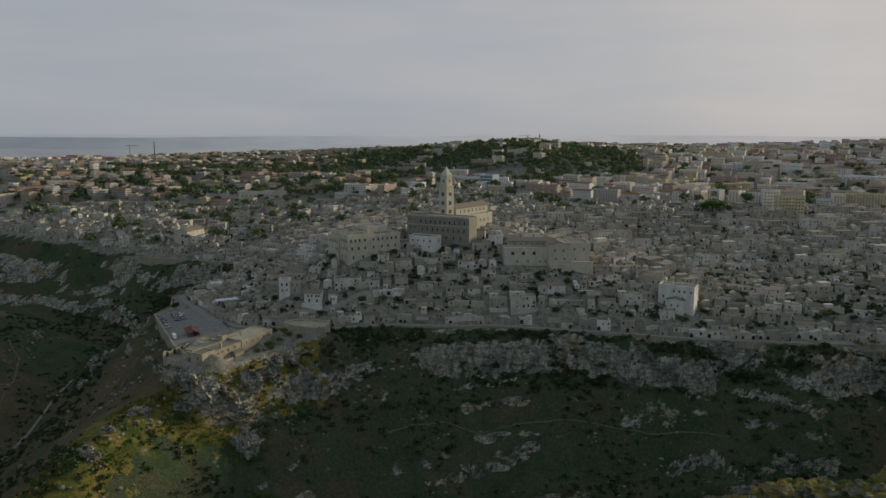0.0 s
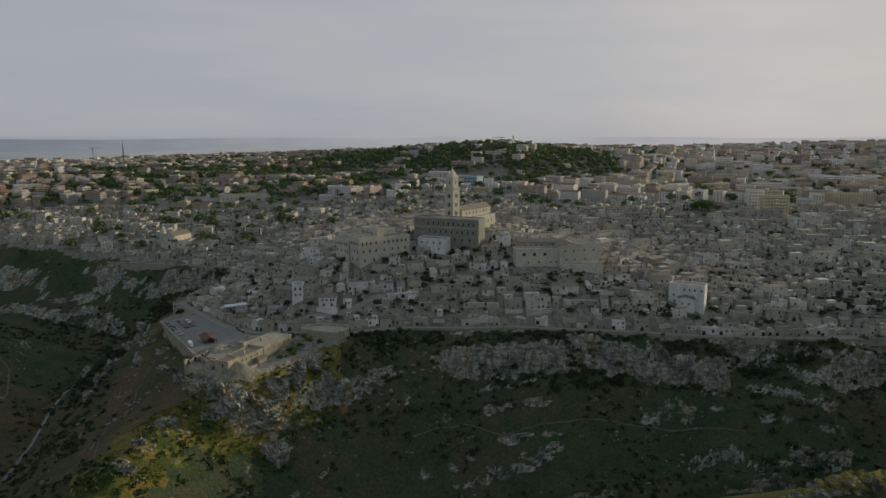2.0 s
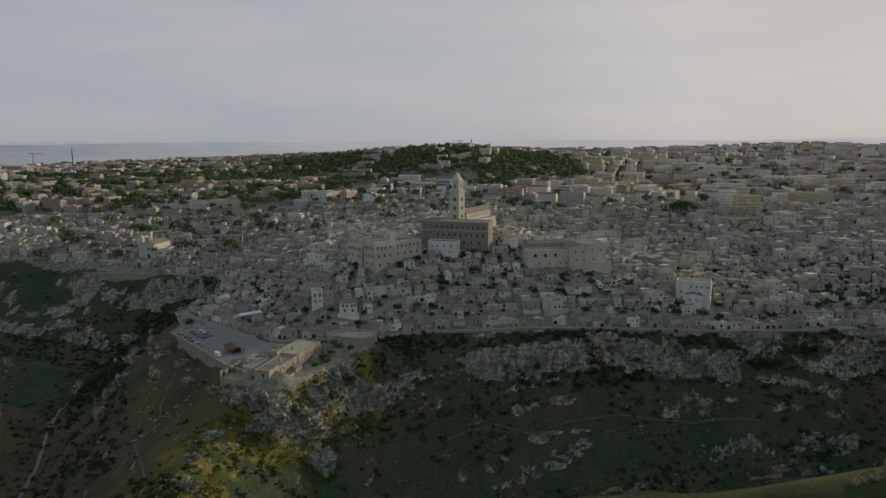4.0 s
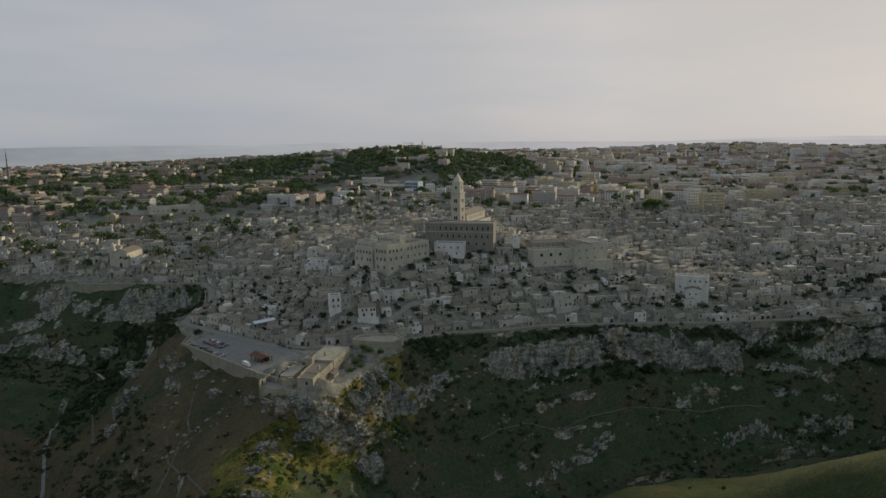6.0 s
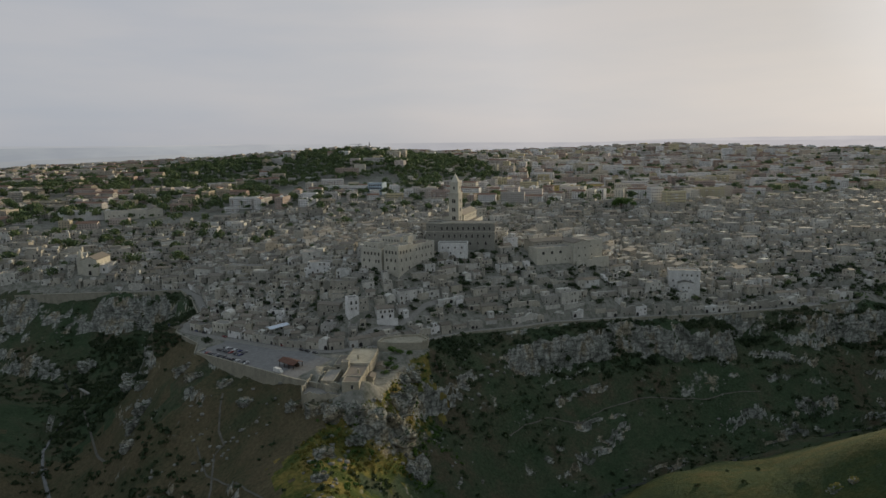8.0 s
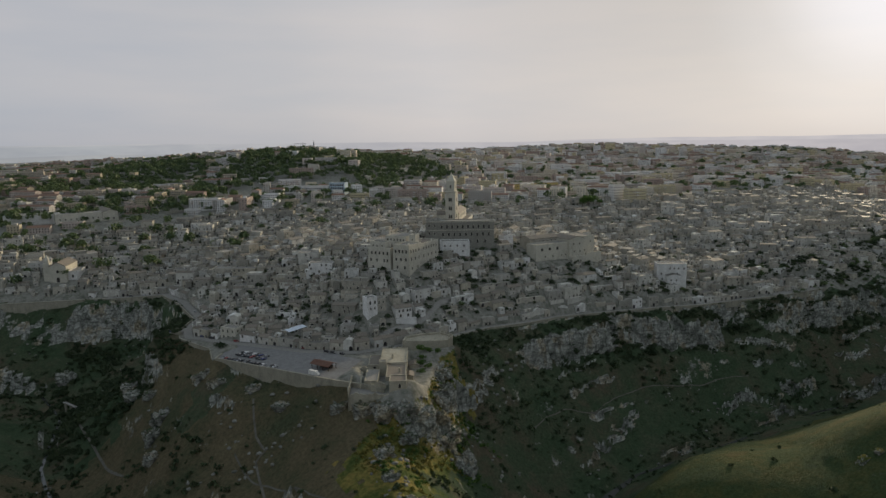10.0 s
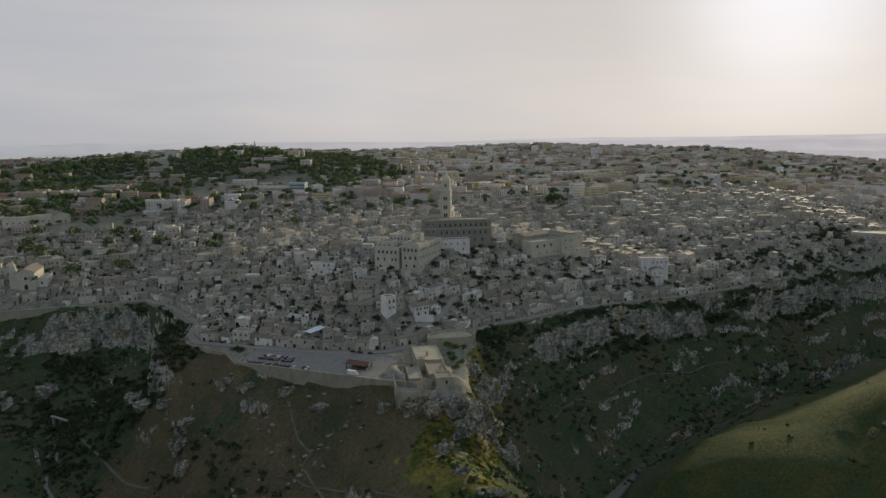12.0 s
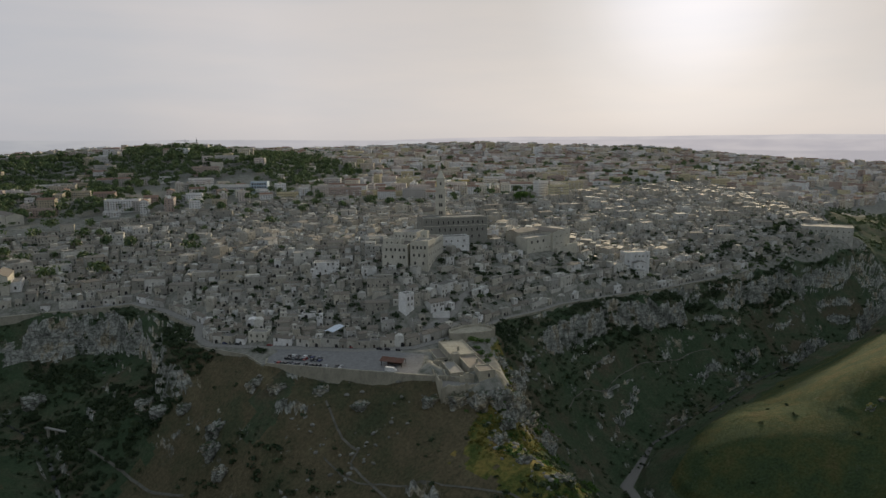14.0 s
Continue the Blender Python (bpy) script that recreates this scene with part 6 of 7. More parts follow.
def seminary():
    o = thing("seminary", -100.8, 581.8, 70, math.atan2(-33, 22), "large cream ashlar seminary with stepped flat roofs", "building")
    west = block(o, "west_wing", 0, 0, 22, 30, -8, 28.4, M_TUFF, rim=0.9, roof_mat=M_ROOF)
    openings(west, "front", [(23.5, steps(2, 21, 5)), (17.5, [3, 9, 16, 19]), (11.5, [5, 14]), (6, [9])], w=1.5, h=2.4)
    court = block(o, "court_wing", 22, 8, 17.4, 12, -8, 28.8, M_TUFF, rim=0.8, roof_mat=M_ROOF)
    openings(court, "front", [(24, [3, 8, 13]), (18, [4, 12])], w=1.4, h=2.2)
    main = block(o, "main_wing", 24.6, 0, 15, 20, -8, 31.6, M_TUFF, rim=1.1)
    openings(main, "front", [(26, [2.5, 6, 9, 12.5]), (19.5, [3, 7.5, 12]), (13, [4, 11]), (7, [7])], w=1.5, h=2.5)
    openings(main, "right", [(26, [3, 7, 11, 16]), (19.5, [4, 10, 16]), (12, [5, 14]), (5, [9])], w=1.5, h=2.5)
    east = block(o, "east_wing", 23, 20, 16.6, 30, -8, 30.6, M_TUFF, rim=0.9, roof_mat=M_ROOF)
    openings(east, "right", [(26, steps(2, 28, 6)), (19.5, [4, 12, 18, 25]), (12, [8, 20])], w=1.4, h=2.3)
    high = block(o, "upper_wing", 0.4, 3, 15, 9, 28, 33.0, M_TUFF)
    openings(high, "front", [(29.4, [3, 7, 12])], w=1.0, h=1.5)
    back = block(o, "rear_wing", 2, 24, 21, 22, -4, 35.4, M_TUFF, rim=0.7)
    openings(back, "front", [(31.6, steps(1, 20, 6))], w=1.1, h=1.9)
    stair = block(o, "stair_tower", 27, 22, 6, 6, 30, 37.4, M_TUFF)
    openings(stair, "front", [(33, [3])], w=0.9, h=1.3)
    s = Soup()
    s.box(-0.5, 0.5, -0.5, 0.5, 0, 1.8)
    s = s.mesh("chimney", M_TUFF)
    for cx, cy, cz in ((5, 18, 28.3), (12, 20, 28.3), (28, 14, 31.5), (36, 6, 31.5), (30, 36, 30.5), (36, 44, 30.5)):
        part("chimney", s, o, at=(cx, cy, cz))


def palace():
    o = thing("archbishop_palace", -32.6, 609, 82, math.atan2(-28.4, 55.5), "long grey-brown palace with rows of arched windows", "palace")
    main = block(o, "main_wing", 0, 0, 62.3, 16, -8, 30.4, M_DARKSTONE, rim=0.8)
    openings(main, "front", [(24.5, steps(12, 60, 10)), (17.5, steps(13, 60, 9)), (11, [16, 22, 40, 47, 54])], "arch", 1.6, 3.0)
    openings(main, "front", [(26, [3, 8]), (19, [3, 8]), (12, [4])], "window", 1.3, 2.0)
    openings(main, "right", [(24.5, [4, 10]), (17, [4, 10])])
    west = block(o, "west_wing", -0.1, 10, 14, 15, -8, 30.6, M_DARKSTONE)
    openings(west, "left", [(24, [4, 10]), (17, [4, 10])])
    s = Soup()
    s.box(0, 62.3, -0.35, -0.02, 22.6, 23.0, bottom=True)
    s.box(0, 62.3, -0.45, -0.02, 30.2, 30.7, bottom=True)
    part("cornice", s.mesh("cornice", M_TUFF), o)
    h = thing("stone_house", -30.1, 586.1, 82, math.atan2(-11.6, 23.7), "whitewashed two-storey house below the palace", "house", "old stone houses on the slope")
    w = block(h, "wall", 0, 0, 26, 12, -8, 14.8, M_WHITE)
    openings(w, "front", [(10.5, [4, 9, 15, 21]), (5.5, [5, 11, 20])], w=1.1, h=1.6)
    openings(w, "right", [(10.5, [4, 8])], w=1.1, h=1.6)


def cathedral():
    o = thing("cathedral", 3.2, 624.5, 92, radians(-44), "pale limestone cathedral with a tall square bell tower", "cathedral")
    a = 4.8
    s = Soup()
    s.box(-a, a, -a, a, -6, 46)
    for z, g in ((18.6, 0.35), (26.4, 0.35), (34.2, 0.35), (45.4, 0.7)):
        s.box(-a - g, a + g, -a - g, a + g, z, z + 0.7, bottom=True)
    tower = part("bell_tower", s.mesh("bell_tower", M_TUFF), o)
    s = Soup()
    b = 3.9
    s.box(-b, b, -b, b, 46, 55.4)
    s.box(-b - 0.5, b + 0.5, -b - 0.5, b + 0.5, 55.2, 55.9, bottom=True)
    belfry = part("belfry", s.mesh("belfry", M_TUFF), o)
    s = Soup()
    s.lathe([(5.4, 55.9), (3.1, 59.0), (0.35, 63.4), (0.25, 64.2)], 4, turn=math.pi / 4)
    spire = part("spire", s.mesh("spire", M_TUFF), o)
    s = Soup()
    s.box(-0.07, 0.07, -0.07, 0.07, 64.1, 66.2)
    s.box(-0.5, 0.5, -0.06, 0.06, 65.3, 65.45, bottom=True)
    part("cross", s.mesh("cross", M_STEEL), spire)
    for z in (20.6, 28.4, 36.6):
        for px, py, t in ((0, -a, 0.0), (a, 0, math.pi / 2), (-a, 0, -math.pi / 2)):
            for k in (-0.95, 0.95):
                c, q = math.cos(t), math.sin(t)
                part("window", opening_mesh("arch", 1.5, 3.6), tower, at=(px + c * k, py + q * k, z), turn=t)
    for px, py, t in ((0, -b, 0.0), (b, 0, math.pi / 2), (-b, 0, -math.pi / 2)):
        part("window", opening_mesh("arch", 1.5, 3.0), belfry, at=(px, py, 49.0), turn=t)
    # nave and aisles run back from the tower
    n = thing("cathedral_nave", 3, 634, 88, radians(-38), "cathedral nave with a brown tiled gable roof and lower aisles", "church")
    nave = block(n, "nave", 0, 0, 12, 52, 0, 28, M_TUFF, GABLE, M_ROOF, rise=3.6, across=True)
    openings(nave, "right", [(23.5, steps(4, 48, 7))], "arch", 1.4, 2.8)
    aisle = block(n, "aisle", 12, 2, 7, 48, 0, 21, M_TUFF, FLAT, M_ROOF)
    openings(aisle, "right", [(14, steps(4, 44, 6))], "arch", 1.4, 2.8)
    block(n, "aisle", -7, 2, 7, 48, 0, 21, M_TUFF, FLAT, M_ROOF)
    trans = block(n, "transept", -11, 8, 11, 13, 0, 26, M_TUFF, GABLE, M_ROOF, rise=3)
    openings(trans, "front", [(18, [5.5])], "arch", 2.0, 3.4)


def convent():
    o = thing("convent", 51.6, 555.5, 62, radians(2), "plain cream convent with a tall tiled block and buttressed wall", "convent")
    a = block(o, "front_wing", 0, 0, 38, 14, -6, 28.6, M_TUFF, rim=0.6)
    openings(a, "front", [(23, [7, 16, 25])], "arch", 2.6, 2.8)
    openings(a, "front", [(16.5, [11, 20, 30, 35])], w=1.1, h=1.6)
    b = block(o, "tall_wing", 37, -3, 18, 24, -6, 31.5, M_TUFF, GABLE, M_ROOF, rise=2.6, across=True)
    openings(b, "front", [(26, [5, 12]), (19, [6, 13]), (12, [8])], w=1.1, h=1.7)
    openings(b, "right", [(25, [5, 12, 19])], w=1.1, h=1.7)
    c = block(o, "east_wing", 55, 3, 18, 24, -6, 32, M_TUFF, FLAT)
    openings(c, "front", [(26, [5, 13]), (18, [6])], w=1.1, h=1.7)
    d = block(o, "rear_wing", 6, 16, 34, 16, -6, 32, M_WALL, GABLE, M_ROOF, rise=2.2)
    openings(d, "front", [(29, steps(3, 32, 6))], w=1.0, h=1.4)
    s = Soup()
    s.box(55.2, 74, -6, -4.6, -8, 18)
    s.box(38, 55.2, -7.2, -5.8, -8, 16)
    part("terrace_wall", s.mesh("terrace_wall", M_TUFF), o)


def tall_white_house():
    o = thing("stone_house", 173, 526, 45, math.atan2(-15, 23), "tall whitewashed house standing above the rim road", "house", "old stone houses on the slope")
    a = block(o, "wall", 0, 0, 27.5, 13, -6, 21.4, M_WHITE)
    openings(a, "front", [(16.5, [12, 16, 20, 25]), (11.5, [4, 13, 19]), (6.5, [5])], w=1.1, h=1.8)
    openings(a, "left", [(16, [4, 9]), (10, [6])], w=1.1, h=1.8)
    b = block(o, "front_room", 8, -6, 13, 6, -6, 11.5, M_WHITE, GABLE, M_FLATROOF, rise=1.6, across=True)
    openings(b, "front", [(6.5, [4, 9])], w=1.0, h=1.5)
    openings(b, "front", [(2.2, [6.5])], "arch", 1.6, 2.7, "door")
    s = Soup()
    s.box(9, 10, 5, 6, 22, 24.4)
    s.box(16, 17, 7, 8, 22, 24)
    part("chimneys", s.mesh("chimneys", M_WHITE), o)


def slope_houses():
    o = thing("stone_house", -129, 516, 60, radians(3), "tall whitewashed house with arched upper window", "house", "old stone houses on the slope")
    a = block(o, "wall", 0, 0, 8.2, 8, -6, 11.6, M_WHITE)
    openings(a, "front", [(7.0, [2.4, 6.2])], "arch", 1.3, 2.6)
    openings(a, "front", [(3.0, [2.6, 6.0])], w=1.0, h=1.6)
    b = block(o, "side_wing", 8.2, 1.5, 8, 7, -6, 9.6, M_WALL)
    openings(b, "front", [(6.4, [2, 5.5]), (2.4, [4])], w=1.0, h=1.7)
    o = thing("stone_house", -108.5, 511.5, 54, radians(-4), "whitewashed gabled house on a terrace wall", "house", "old stone houses on the slope")
    a = block(o, "wall", 0, 0, 13, 9, -6, 8.6, M_WHITE, GABLE, M_ROOF, rise=1.6)
    openings(a, "front", [(5.4, [3, 6, 9.5, 11.6])], "arch", 1.2, 2.0)
    openings(a, "front", [(1.6, [4, 10])], "arch", 1.4, 2.4, "door")
    s = Soup()
    s.box(-1, 15, -4, -3.2, -8, 1.4)
    part("terrace_wall", s.mesh("terrace_wall", M_WHITE), o)


def ragged_wall(length, lo, hi, seed):
    """A free-standing ruined wall with an uneven top, along +x."""
    r = random.Random(seed)
    n = int(length / 1.1)
    tops = [hi + r.uniform(-1.2, 0.3) + 0.7 * math.sin(0.7 * k + seed) for k in range(n + 1)]
    s = Soup()
    v = [(length * k / n, y, z) for y, edge in ((-0.4, 0), (0.4, 1)) for z in ("lo", "hi") for k in range(n + 1)]
    v = [(x, y, lo if z == "lo" else tops[i % (n + 1)]) for i, (x, y, z) in enumerate(v)]
    m = n + 1
    f = [q for k in range(n) for q in ((k, k + 1, m + k + 1, m + k), (2 * m + k + 1, 2 * m + k, 3 * m + k, 3 * m + k + 1), (m + k, m + k + 1, 3 * m + k + 1, 3 * m + k))]
    f += [(0, m, 3 * m, 2 * m), (n, 2 * m + n, 3 * m + n, m + n)]
    return s.add(v, f)


def old_monastery():
    """The walled complex at the tip of the spur, its yard open to the sky."""
    o = thing("ruined_monastery", -151, 404, 38, math.atan2(0.896, 0.444), "half-ruined ashlar monastery round a courtyard on the rock", "monastery")
    e = block(o, "end_room", 0, 0, 11, 10, -10, 10.2, M_MONASTERY, rim=0.5, roof_mat=M_ROOF)
    openings(e, "front", [(5.2, [5])], w=1.1, h=1.6)
    openings(e, "left", [(1.2, [4]), (6.5, [6])], "arch", 1.4, 2.4)
    r = block(o, "gorge_range", 11, 0.6, 24, 12, -12, 8.8, M_MONASTERY, rim=0.6, roof_mat=M_ROOF)
    openings(r, "front", [(6, [3, 7, 12, 18]), (1, [9, 16])], w=1.1, h=1.7)
    t = block(o, "rear_range", 35, 0.2, 31, 17, -8, 9.6, M_MONASTERY, rim=0.5, roof_mat=M_MONASTERY)
    openings(t, "front", [(6, steps(2, 30, 5))], w=1.1, h=1.7)
    openings(t, "left", [(3, [5, 11])], "arch", 1.8, 3.0)
    m = block(o, "chapel_range", 9, 17, 21, 8, -4, 7.6, M_MONASTERY, rim=0.4)
    openings(m, "left", [(2, [4])], "arch", 1.8, 3.2)
    openings(m, "front", [(3.5, [5, 11, 17])], "arch", 1.3, 2.2)
    a = block(o, "store_room", 13, -4.6, 9, 5.4, -12, 2.6, M_MONASTERY, rim=0.4, roof_mat=M_ROOF)
    openings(a, "front", [(-1.2, [2.5, 6.5])], "arch", 1.3, 2.2)
    a = block(o, "store_room", 25, -3.6, 8, 4.6, -12, 4.4, M_MONASTERY, GABLE, M_ROOF, rise=1.0)
    openings(a, "front", [(0.8, [2, 5.5])], w=1.0, h=1.5)
    block(o, "stair_turret", 30.5, 12.8, 4.4, 4.6, -4, 12.0, M_MONASTERY, rim=0.4)
    a = block(o, "guest_range", 42, 17.2, 20, 8, -6, 6.2, M_MONASTERY, rim=0.4, roof_mat=M_ROOF)
    openings(a, "left", [(1, [4])], "arch", 1.8, 2.8)
    a = block(o, "garden_house", 48, -7.2, 8, 6, -10, 3.4, M_MONASTERY, GABLE, M_ROOF, rise=1.2)
    openings(a, "front", [(0.8, [2, 6])], w=1.0, h=1.6)
    block(o, "chimney_stack", 20, 4, 1.2, 1.2, 8, 11.4, M_MONASTERY, rim=0.1)
    block(o, "chimney_stack", 44, 9, 1.2, 1.2, 9, 12.4, M_MONASTERY, rim=0.1)
    for name, x0, y0, ang, length, lo, hi, seed in (("court_wall", -1, 33.5, 0.0, 36, -8, 9.0, 1), ("court_wall", 35, 17.5, math.pi / 2, 17, -4, 7.6, 2),
                                                   ("court_wall", -0.6, 10, math.pi / 2, 24, -6, 5.6, 3), ("court_wall", 9, 27.5, 0.0, 20, 0, 7.4, 4), ("court_wall", 4, 12, math.pi / 2, 9, 0, 8.4, 5)):
        wall = part(name, ragged_wall(length, lo, hi - (1.6 if seed in (1, 3) else 0), seed).mesh(name, M_MONASTERY), o, at=(x0, y0, 0), turn=ang)
        for k in range(int(length // 6)):
            part("archway", opening_mesh("arch", 2.4, 3.6), wall, at=(3 + 6 * k, -0.42, 3.9 if seed != 3 else -1.5))
    s = Soup()
    s.box(-0.2, 0.2, 0.2, 0.8, -6, 2.4)
    s.add([(-0.7, -1.4, -7), (0.7, -1.4, -7), (0.7, 0.2, -7), (-0.7, 0.2, -7), (-0.7, -0.2, 1.0), (0.7, -0.2, 1.0), (0.7, 0.2, 1.6), (-0.7, 0.2, 1.6)],
          [(0, 1, 5, 4), (1, 2, 6, 5), (3, 0, 4, 7), (4, 5, 6, 7)])
    s = s.mesh("buttress", M_MONASTERY)
    for k in range(6):
        part("buttress", s, o, at=(-1.0, 12 + 3.8 * k, 0), turn=-math.pi / 2)
    s = Soup()
    s.box(-0.4, 34.6, 10, 33, -4, 3.2)
    part("court_floor", s.mesh("court_floor", M_PAVING), o)
    o = thing("garden_wall", -148, 403, 36, math.atan2(19.5, 18), "broken pale garden wall stepping along the gorge edge", "garden wall")
    part("wall", ragged_wall(25, -8, 1.2, 9).mesh("wall", M_MONASTERY), o)
    o = thing("garden_wall", -121, 430, 36, math.atan2(26, 18), "broken pale garden wall stepping along the gorge edge", "garden wall")
    part("wall", ragged_wall(30, -8, 2.4, 8).mesh("wall", M_MONASTERY), o)
    # bastion where the rim road turns
    o = thing("bastion", -118, 470, 34, 0.0, "pale rounded stone bastion with a notched parapet", "bastion")
    ring = [(0, 10), (8, 3), (18, -2), (28, -5), (33, -3), (35.5, 2), (35, 8), (33, 15), (20, 19), (6, 18)]
    s = Soup()
    n = len(ring)
    inner = [(17 + (x - 17) * 0.93, 7 + (y - 7) * 0.88) for x, y in ring]
    v = [(x * 1.02, y * 1.02, -8.0) for x, y in ring] + [(x, y, 14.0) for x, y in ring] + [(x, y, 14.0) for x, y in inner] + [(x, y, 12.7) for x, y in inner]
    f = [q for k in range(n) for q in ((k, (k + 1) % n, n + (k + 1) % n, n + k), (n + k, n + (k + 1) % n, 2 * n + (k + 1) % n, 2 * n + k),
                                       (2 * n + k, 2 * n + (k + 1) % n, 3 * n + (k + 1) % n, 3 * n + k))]
    s.add(v, f + [tuple(3 * n + k for k in range(n))])
    part("wall", s.mesh("wall", M_MONASTERY), o)
    merlon = Soup()
    merlon.box(-0.7, 0.7, -0.35, 0.35, 0, 1.3)
    merlon = merlon.mesh("merlon", M_MONASTERY)
    for (ax, ay), (bx, by) in zip(ring[3:8], ring[4:8]):
        k = max(1, int(math.hypot(bx - ax, by - ay) / 2.6))
        for i in range(k):
            f = (i + 0.5) / k
            part("merlon", merlon, o, at=(ax + (bx - ax) * f, ay + (by - ay) * f, 13.9), turn=math.atan2(by - ay, bx - ax))


def church_on_rim():
    o = thing("church", -341, 852, 46, radians(-18), "pale stone church with a gabled front on the rim", "church")
    a = block(o, "nave", 0, 0, 16, 34, -8, 17, M_TUFF, GABLE, M_ROOF, rise=4, across=True)
    openings(a, "front", [(0.6, [8])], "arch", 3, 5, "door")
    openings(a, "front", [(10, [8])], "arch", 2.2, 3)
    openings(a, "right", [(9, steps(3, 30, 5))], "arch", 1.4, 2.6)
    s = Soup()
    s.box(-6, 0, 2, 8, -8, 20)
    s.lathe([(3.0, 20), (3.0, 23), (2.2, 25), (0.3, 28.5)], 8, x=-3, y=5)
    part("bell_tower", s.mesh("bell_tower", M_TUFF), o)
    b = block(o, "side_chapel", 16, 5, 9, 24, -8, 10, M_WHITE)
    openings(b, "front", [(4, [4.5])], "arch", 1.6, 3)
    # long terrace wall carrying the church square
    o = thing("terrace", -402, 830, 16, radians(-16), "long buttressed ashlar terrace wall below the church square", "terrace wall")
    s = Soup()
    s.box(0, 112, 0, 7, -10, 18.0)
    part("wall", s.mesh("wall", M_RETAIN), o)
    s = Soup()
    s.box(-0.2, 112.2, -0.2, 0.5, 18.0, 19.0)
    part("parapet", s.mesh("parapet", M_RETAIN), o)
    s = Soup()
    s.add([(-0.9, -2.6, -10), (0.9, -2.6, -10), (0.9, 0.1, -10), (-0.9, 0.1, -10), (-0.9, -0.5, 13), (0.9, -0.5, 13), (0.9, 0.1, 14.5), (-0.9, 0.1, 14.5)],
          [(0, 1, 5, 4), (1, 2, 6, 5), (3, 0, 4, 7), (4, 5, 6, 7)])
    s = s.mesh("buttress", M_RETAIN)
    for k in range(12):
        part("buttress", s, o, at=(4 + 9.4 * k, 0, 0))
    for k in (2, 5, 6, 9):
        part("archway", opening_mesh("arch", 3.2, 5.0), o, at=(8.7 + 9.4 * k, -0.02, 4))


def uptown_landmarks():
    o = thing("warehouse", -399, 1130, 72, radians(-8), "large pale grey hall with a flat roof", "hall")
    block(o, "wall", 0, 0, 62, 30, -6, 20, M_WHITE)
    o = thing("long_hall", -338, 1112, 72, radians(8), "long cream hall with a bright gabled end", "hall")
    a = block(o, "wall", 0, 0, 58, 22, -6, 20, M_TUFF)
    openings(a, "front", [(12, steps(2, 56, 8))], w=1.4, h=2.2)
    b = block(o, "gabled_wing", 58, -2, 20, 60, -6, 20, M_TUFF, GABLE, M_ROOF, rise=3.5, across=True)
    openings(b, "front", [(10, [6, 14])], w=1.5, h=2.4)
    o = thing("hotel", -2, 1196, 94, radians(-38), "long white hotel with bands of windows", "hotel")
    a = block(o, "wall", 0, 0, 78, 16, -8, 19, M_WHITE)
    openings(a, "front", [(14, steps(2, 76, 20)), (9.5, steps(2, 76, 20)), (5, steps(2, 76, 20))], "plain", 2.2, 1.8)
    o = thing("office_block", 63, 1150, 94, radians(-38), "pale blue glazed office block", "office block")
    a = block(o, "wall", 0, 0, 26, 20, -8, 24, M_BLUE)
    openings(a, "front", [(19, steps(1, 25, 6)), (14, steps(1, 25, 6)), (9, steps(1, 25, 6))], "plain", 2.6, 3)
    o = thing("castle", 100, 1386, 118, radians(-20), "squat ruined stone castle keep on the hill", "castle")
    a = block(o, "keep", 0, 0, 22, 22, -6, 24, M_TUFF)
    openings(a, "front", [(14, [6, 16])], w=1.2, h=2)
    block(o, "curtain_wall", -34, 4, 34, 6, -8, 11, M_TUFF)
    block(o, "curtain_wall", 22, 4, 30, 6, -8, 12, M_TUFF)
    o = thing("apartment_building", -288, 1420, 92, radians(-25), "stepped orange-red apartment building", "apartment building", "apartment blocks above the old town")
    a = block(o, "wall", 0, 0, 26, 14, -4, 13, M_ORANGE)
    openings(a, "front", [(9.5, steps(1, 25, 7)), (6, steps(1, 25, 7)), (2.5, steps(1, 25, 7))], "plain", 1.3, 1.6)
    block(o, "upper_wing", 15, 1, 10, 12, 13, 17, M_ORANGE)
    o = thing("apartment_building", -125, 1366, 92, radians(-20), "bright ochre-yellow apartment building", "apartment building", "apartment blocks above the old town")
    a = block(o, "wall", 0, 0, 24, 14, -4, 17, M_YELLOW)
    openings(a, "front", [(13, steps(1, 23, 6)), (9, steps(1, 23, 6)), (5, steps(1, 23, 6))], "plain", 1.3, 1.6)
    o = thing("apartment_building", 397, 832, 90, radians(-12), "white block with small dark square windows", "apartment building", "apartment blocks above the old town")
    a = block(o, "wall", 0, 0, 19, 14, -6, 27, M_WHITE)
    openings(a, "front", [(z, steps(1, 18, 5)) for z in (23, 19, 15, 11, 7)], "plain", 1.5, 1.5)
    openings(a, "left", [(z, steps(1, 13, 3)) for z in (23, 19, 15, 11, 7)], "plain", 1.5, 1.5)
    o = thing("apartment_building", 403, 806, 90, radians(-12), "cream slab block with stacked balconies", "apartment building", "apartment blocks above the old town")
    a = block(o, "wall", 0, 0, 30, 14, -6, 22, M_MODERN)
    openings(a, "front", [(z, steps(1, 29, 8)) for z in (18, 14, 10, 6, 2)], "plain", 1.6, 1.6)
    openings(a, "left", [(z, steps(1, 13, 3)) for z in (18, 14, 10, 6, 2)], "plain", 1.6, 1.6)
    slab = Soup()
    slab.box(-2.0, 2.0, -1.4, 0.02, -0.1, 1.0, bottom=True)
    slab = slab.mesh("balcony", M_MODERN)
    for z in (17, 13, 9, 5):
        for u in (9, 15):
            part("balcony", slab, o, at=(u, 0, z))
    o = thing("long_hall", 399, 1101, 88, radians(-5), "long ochre institution with a pale bright end", "institution")
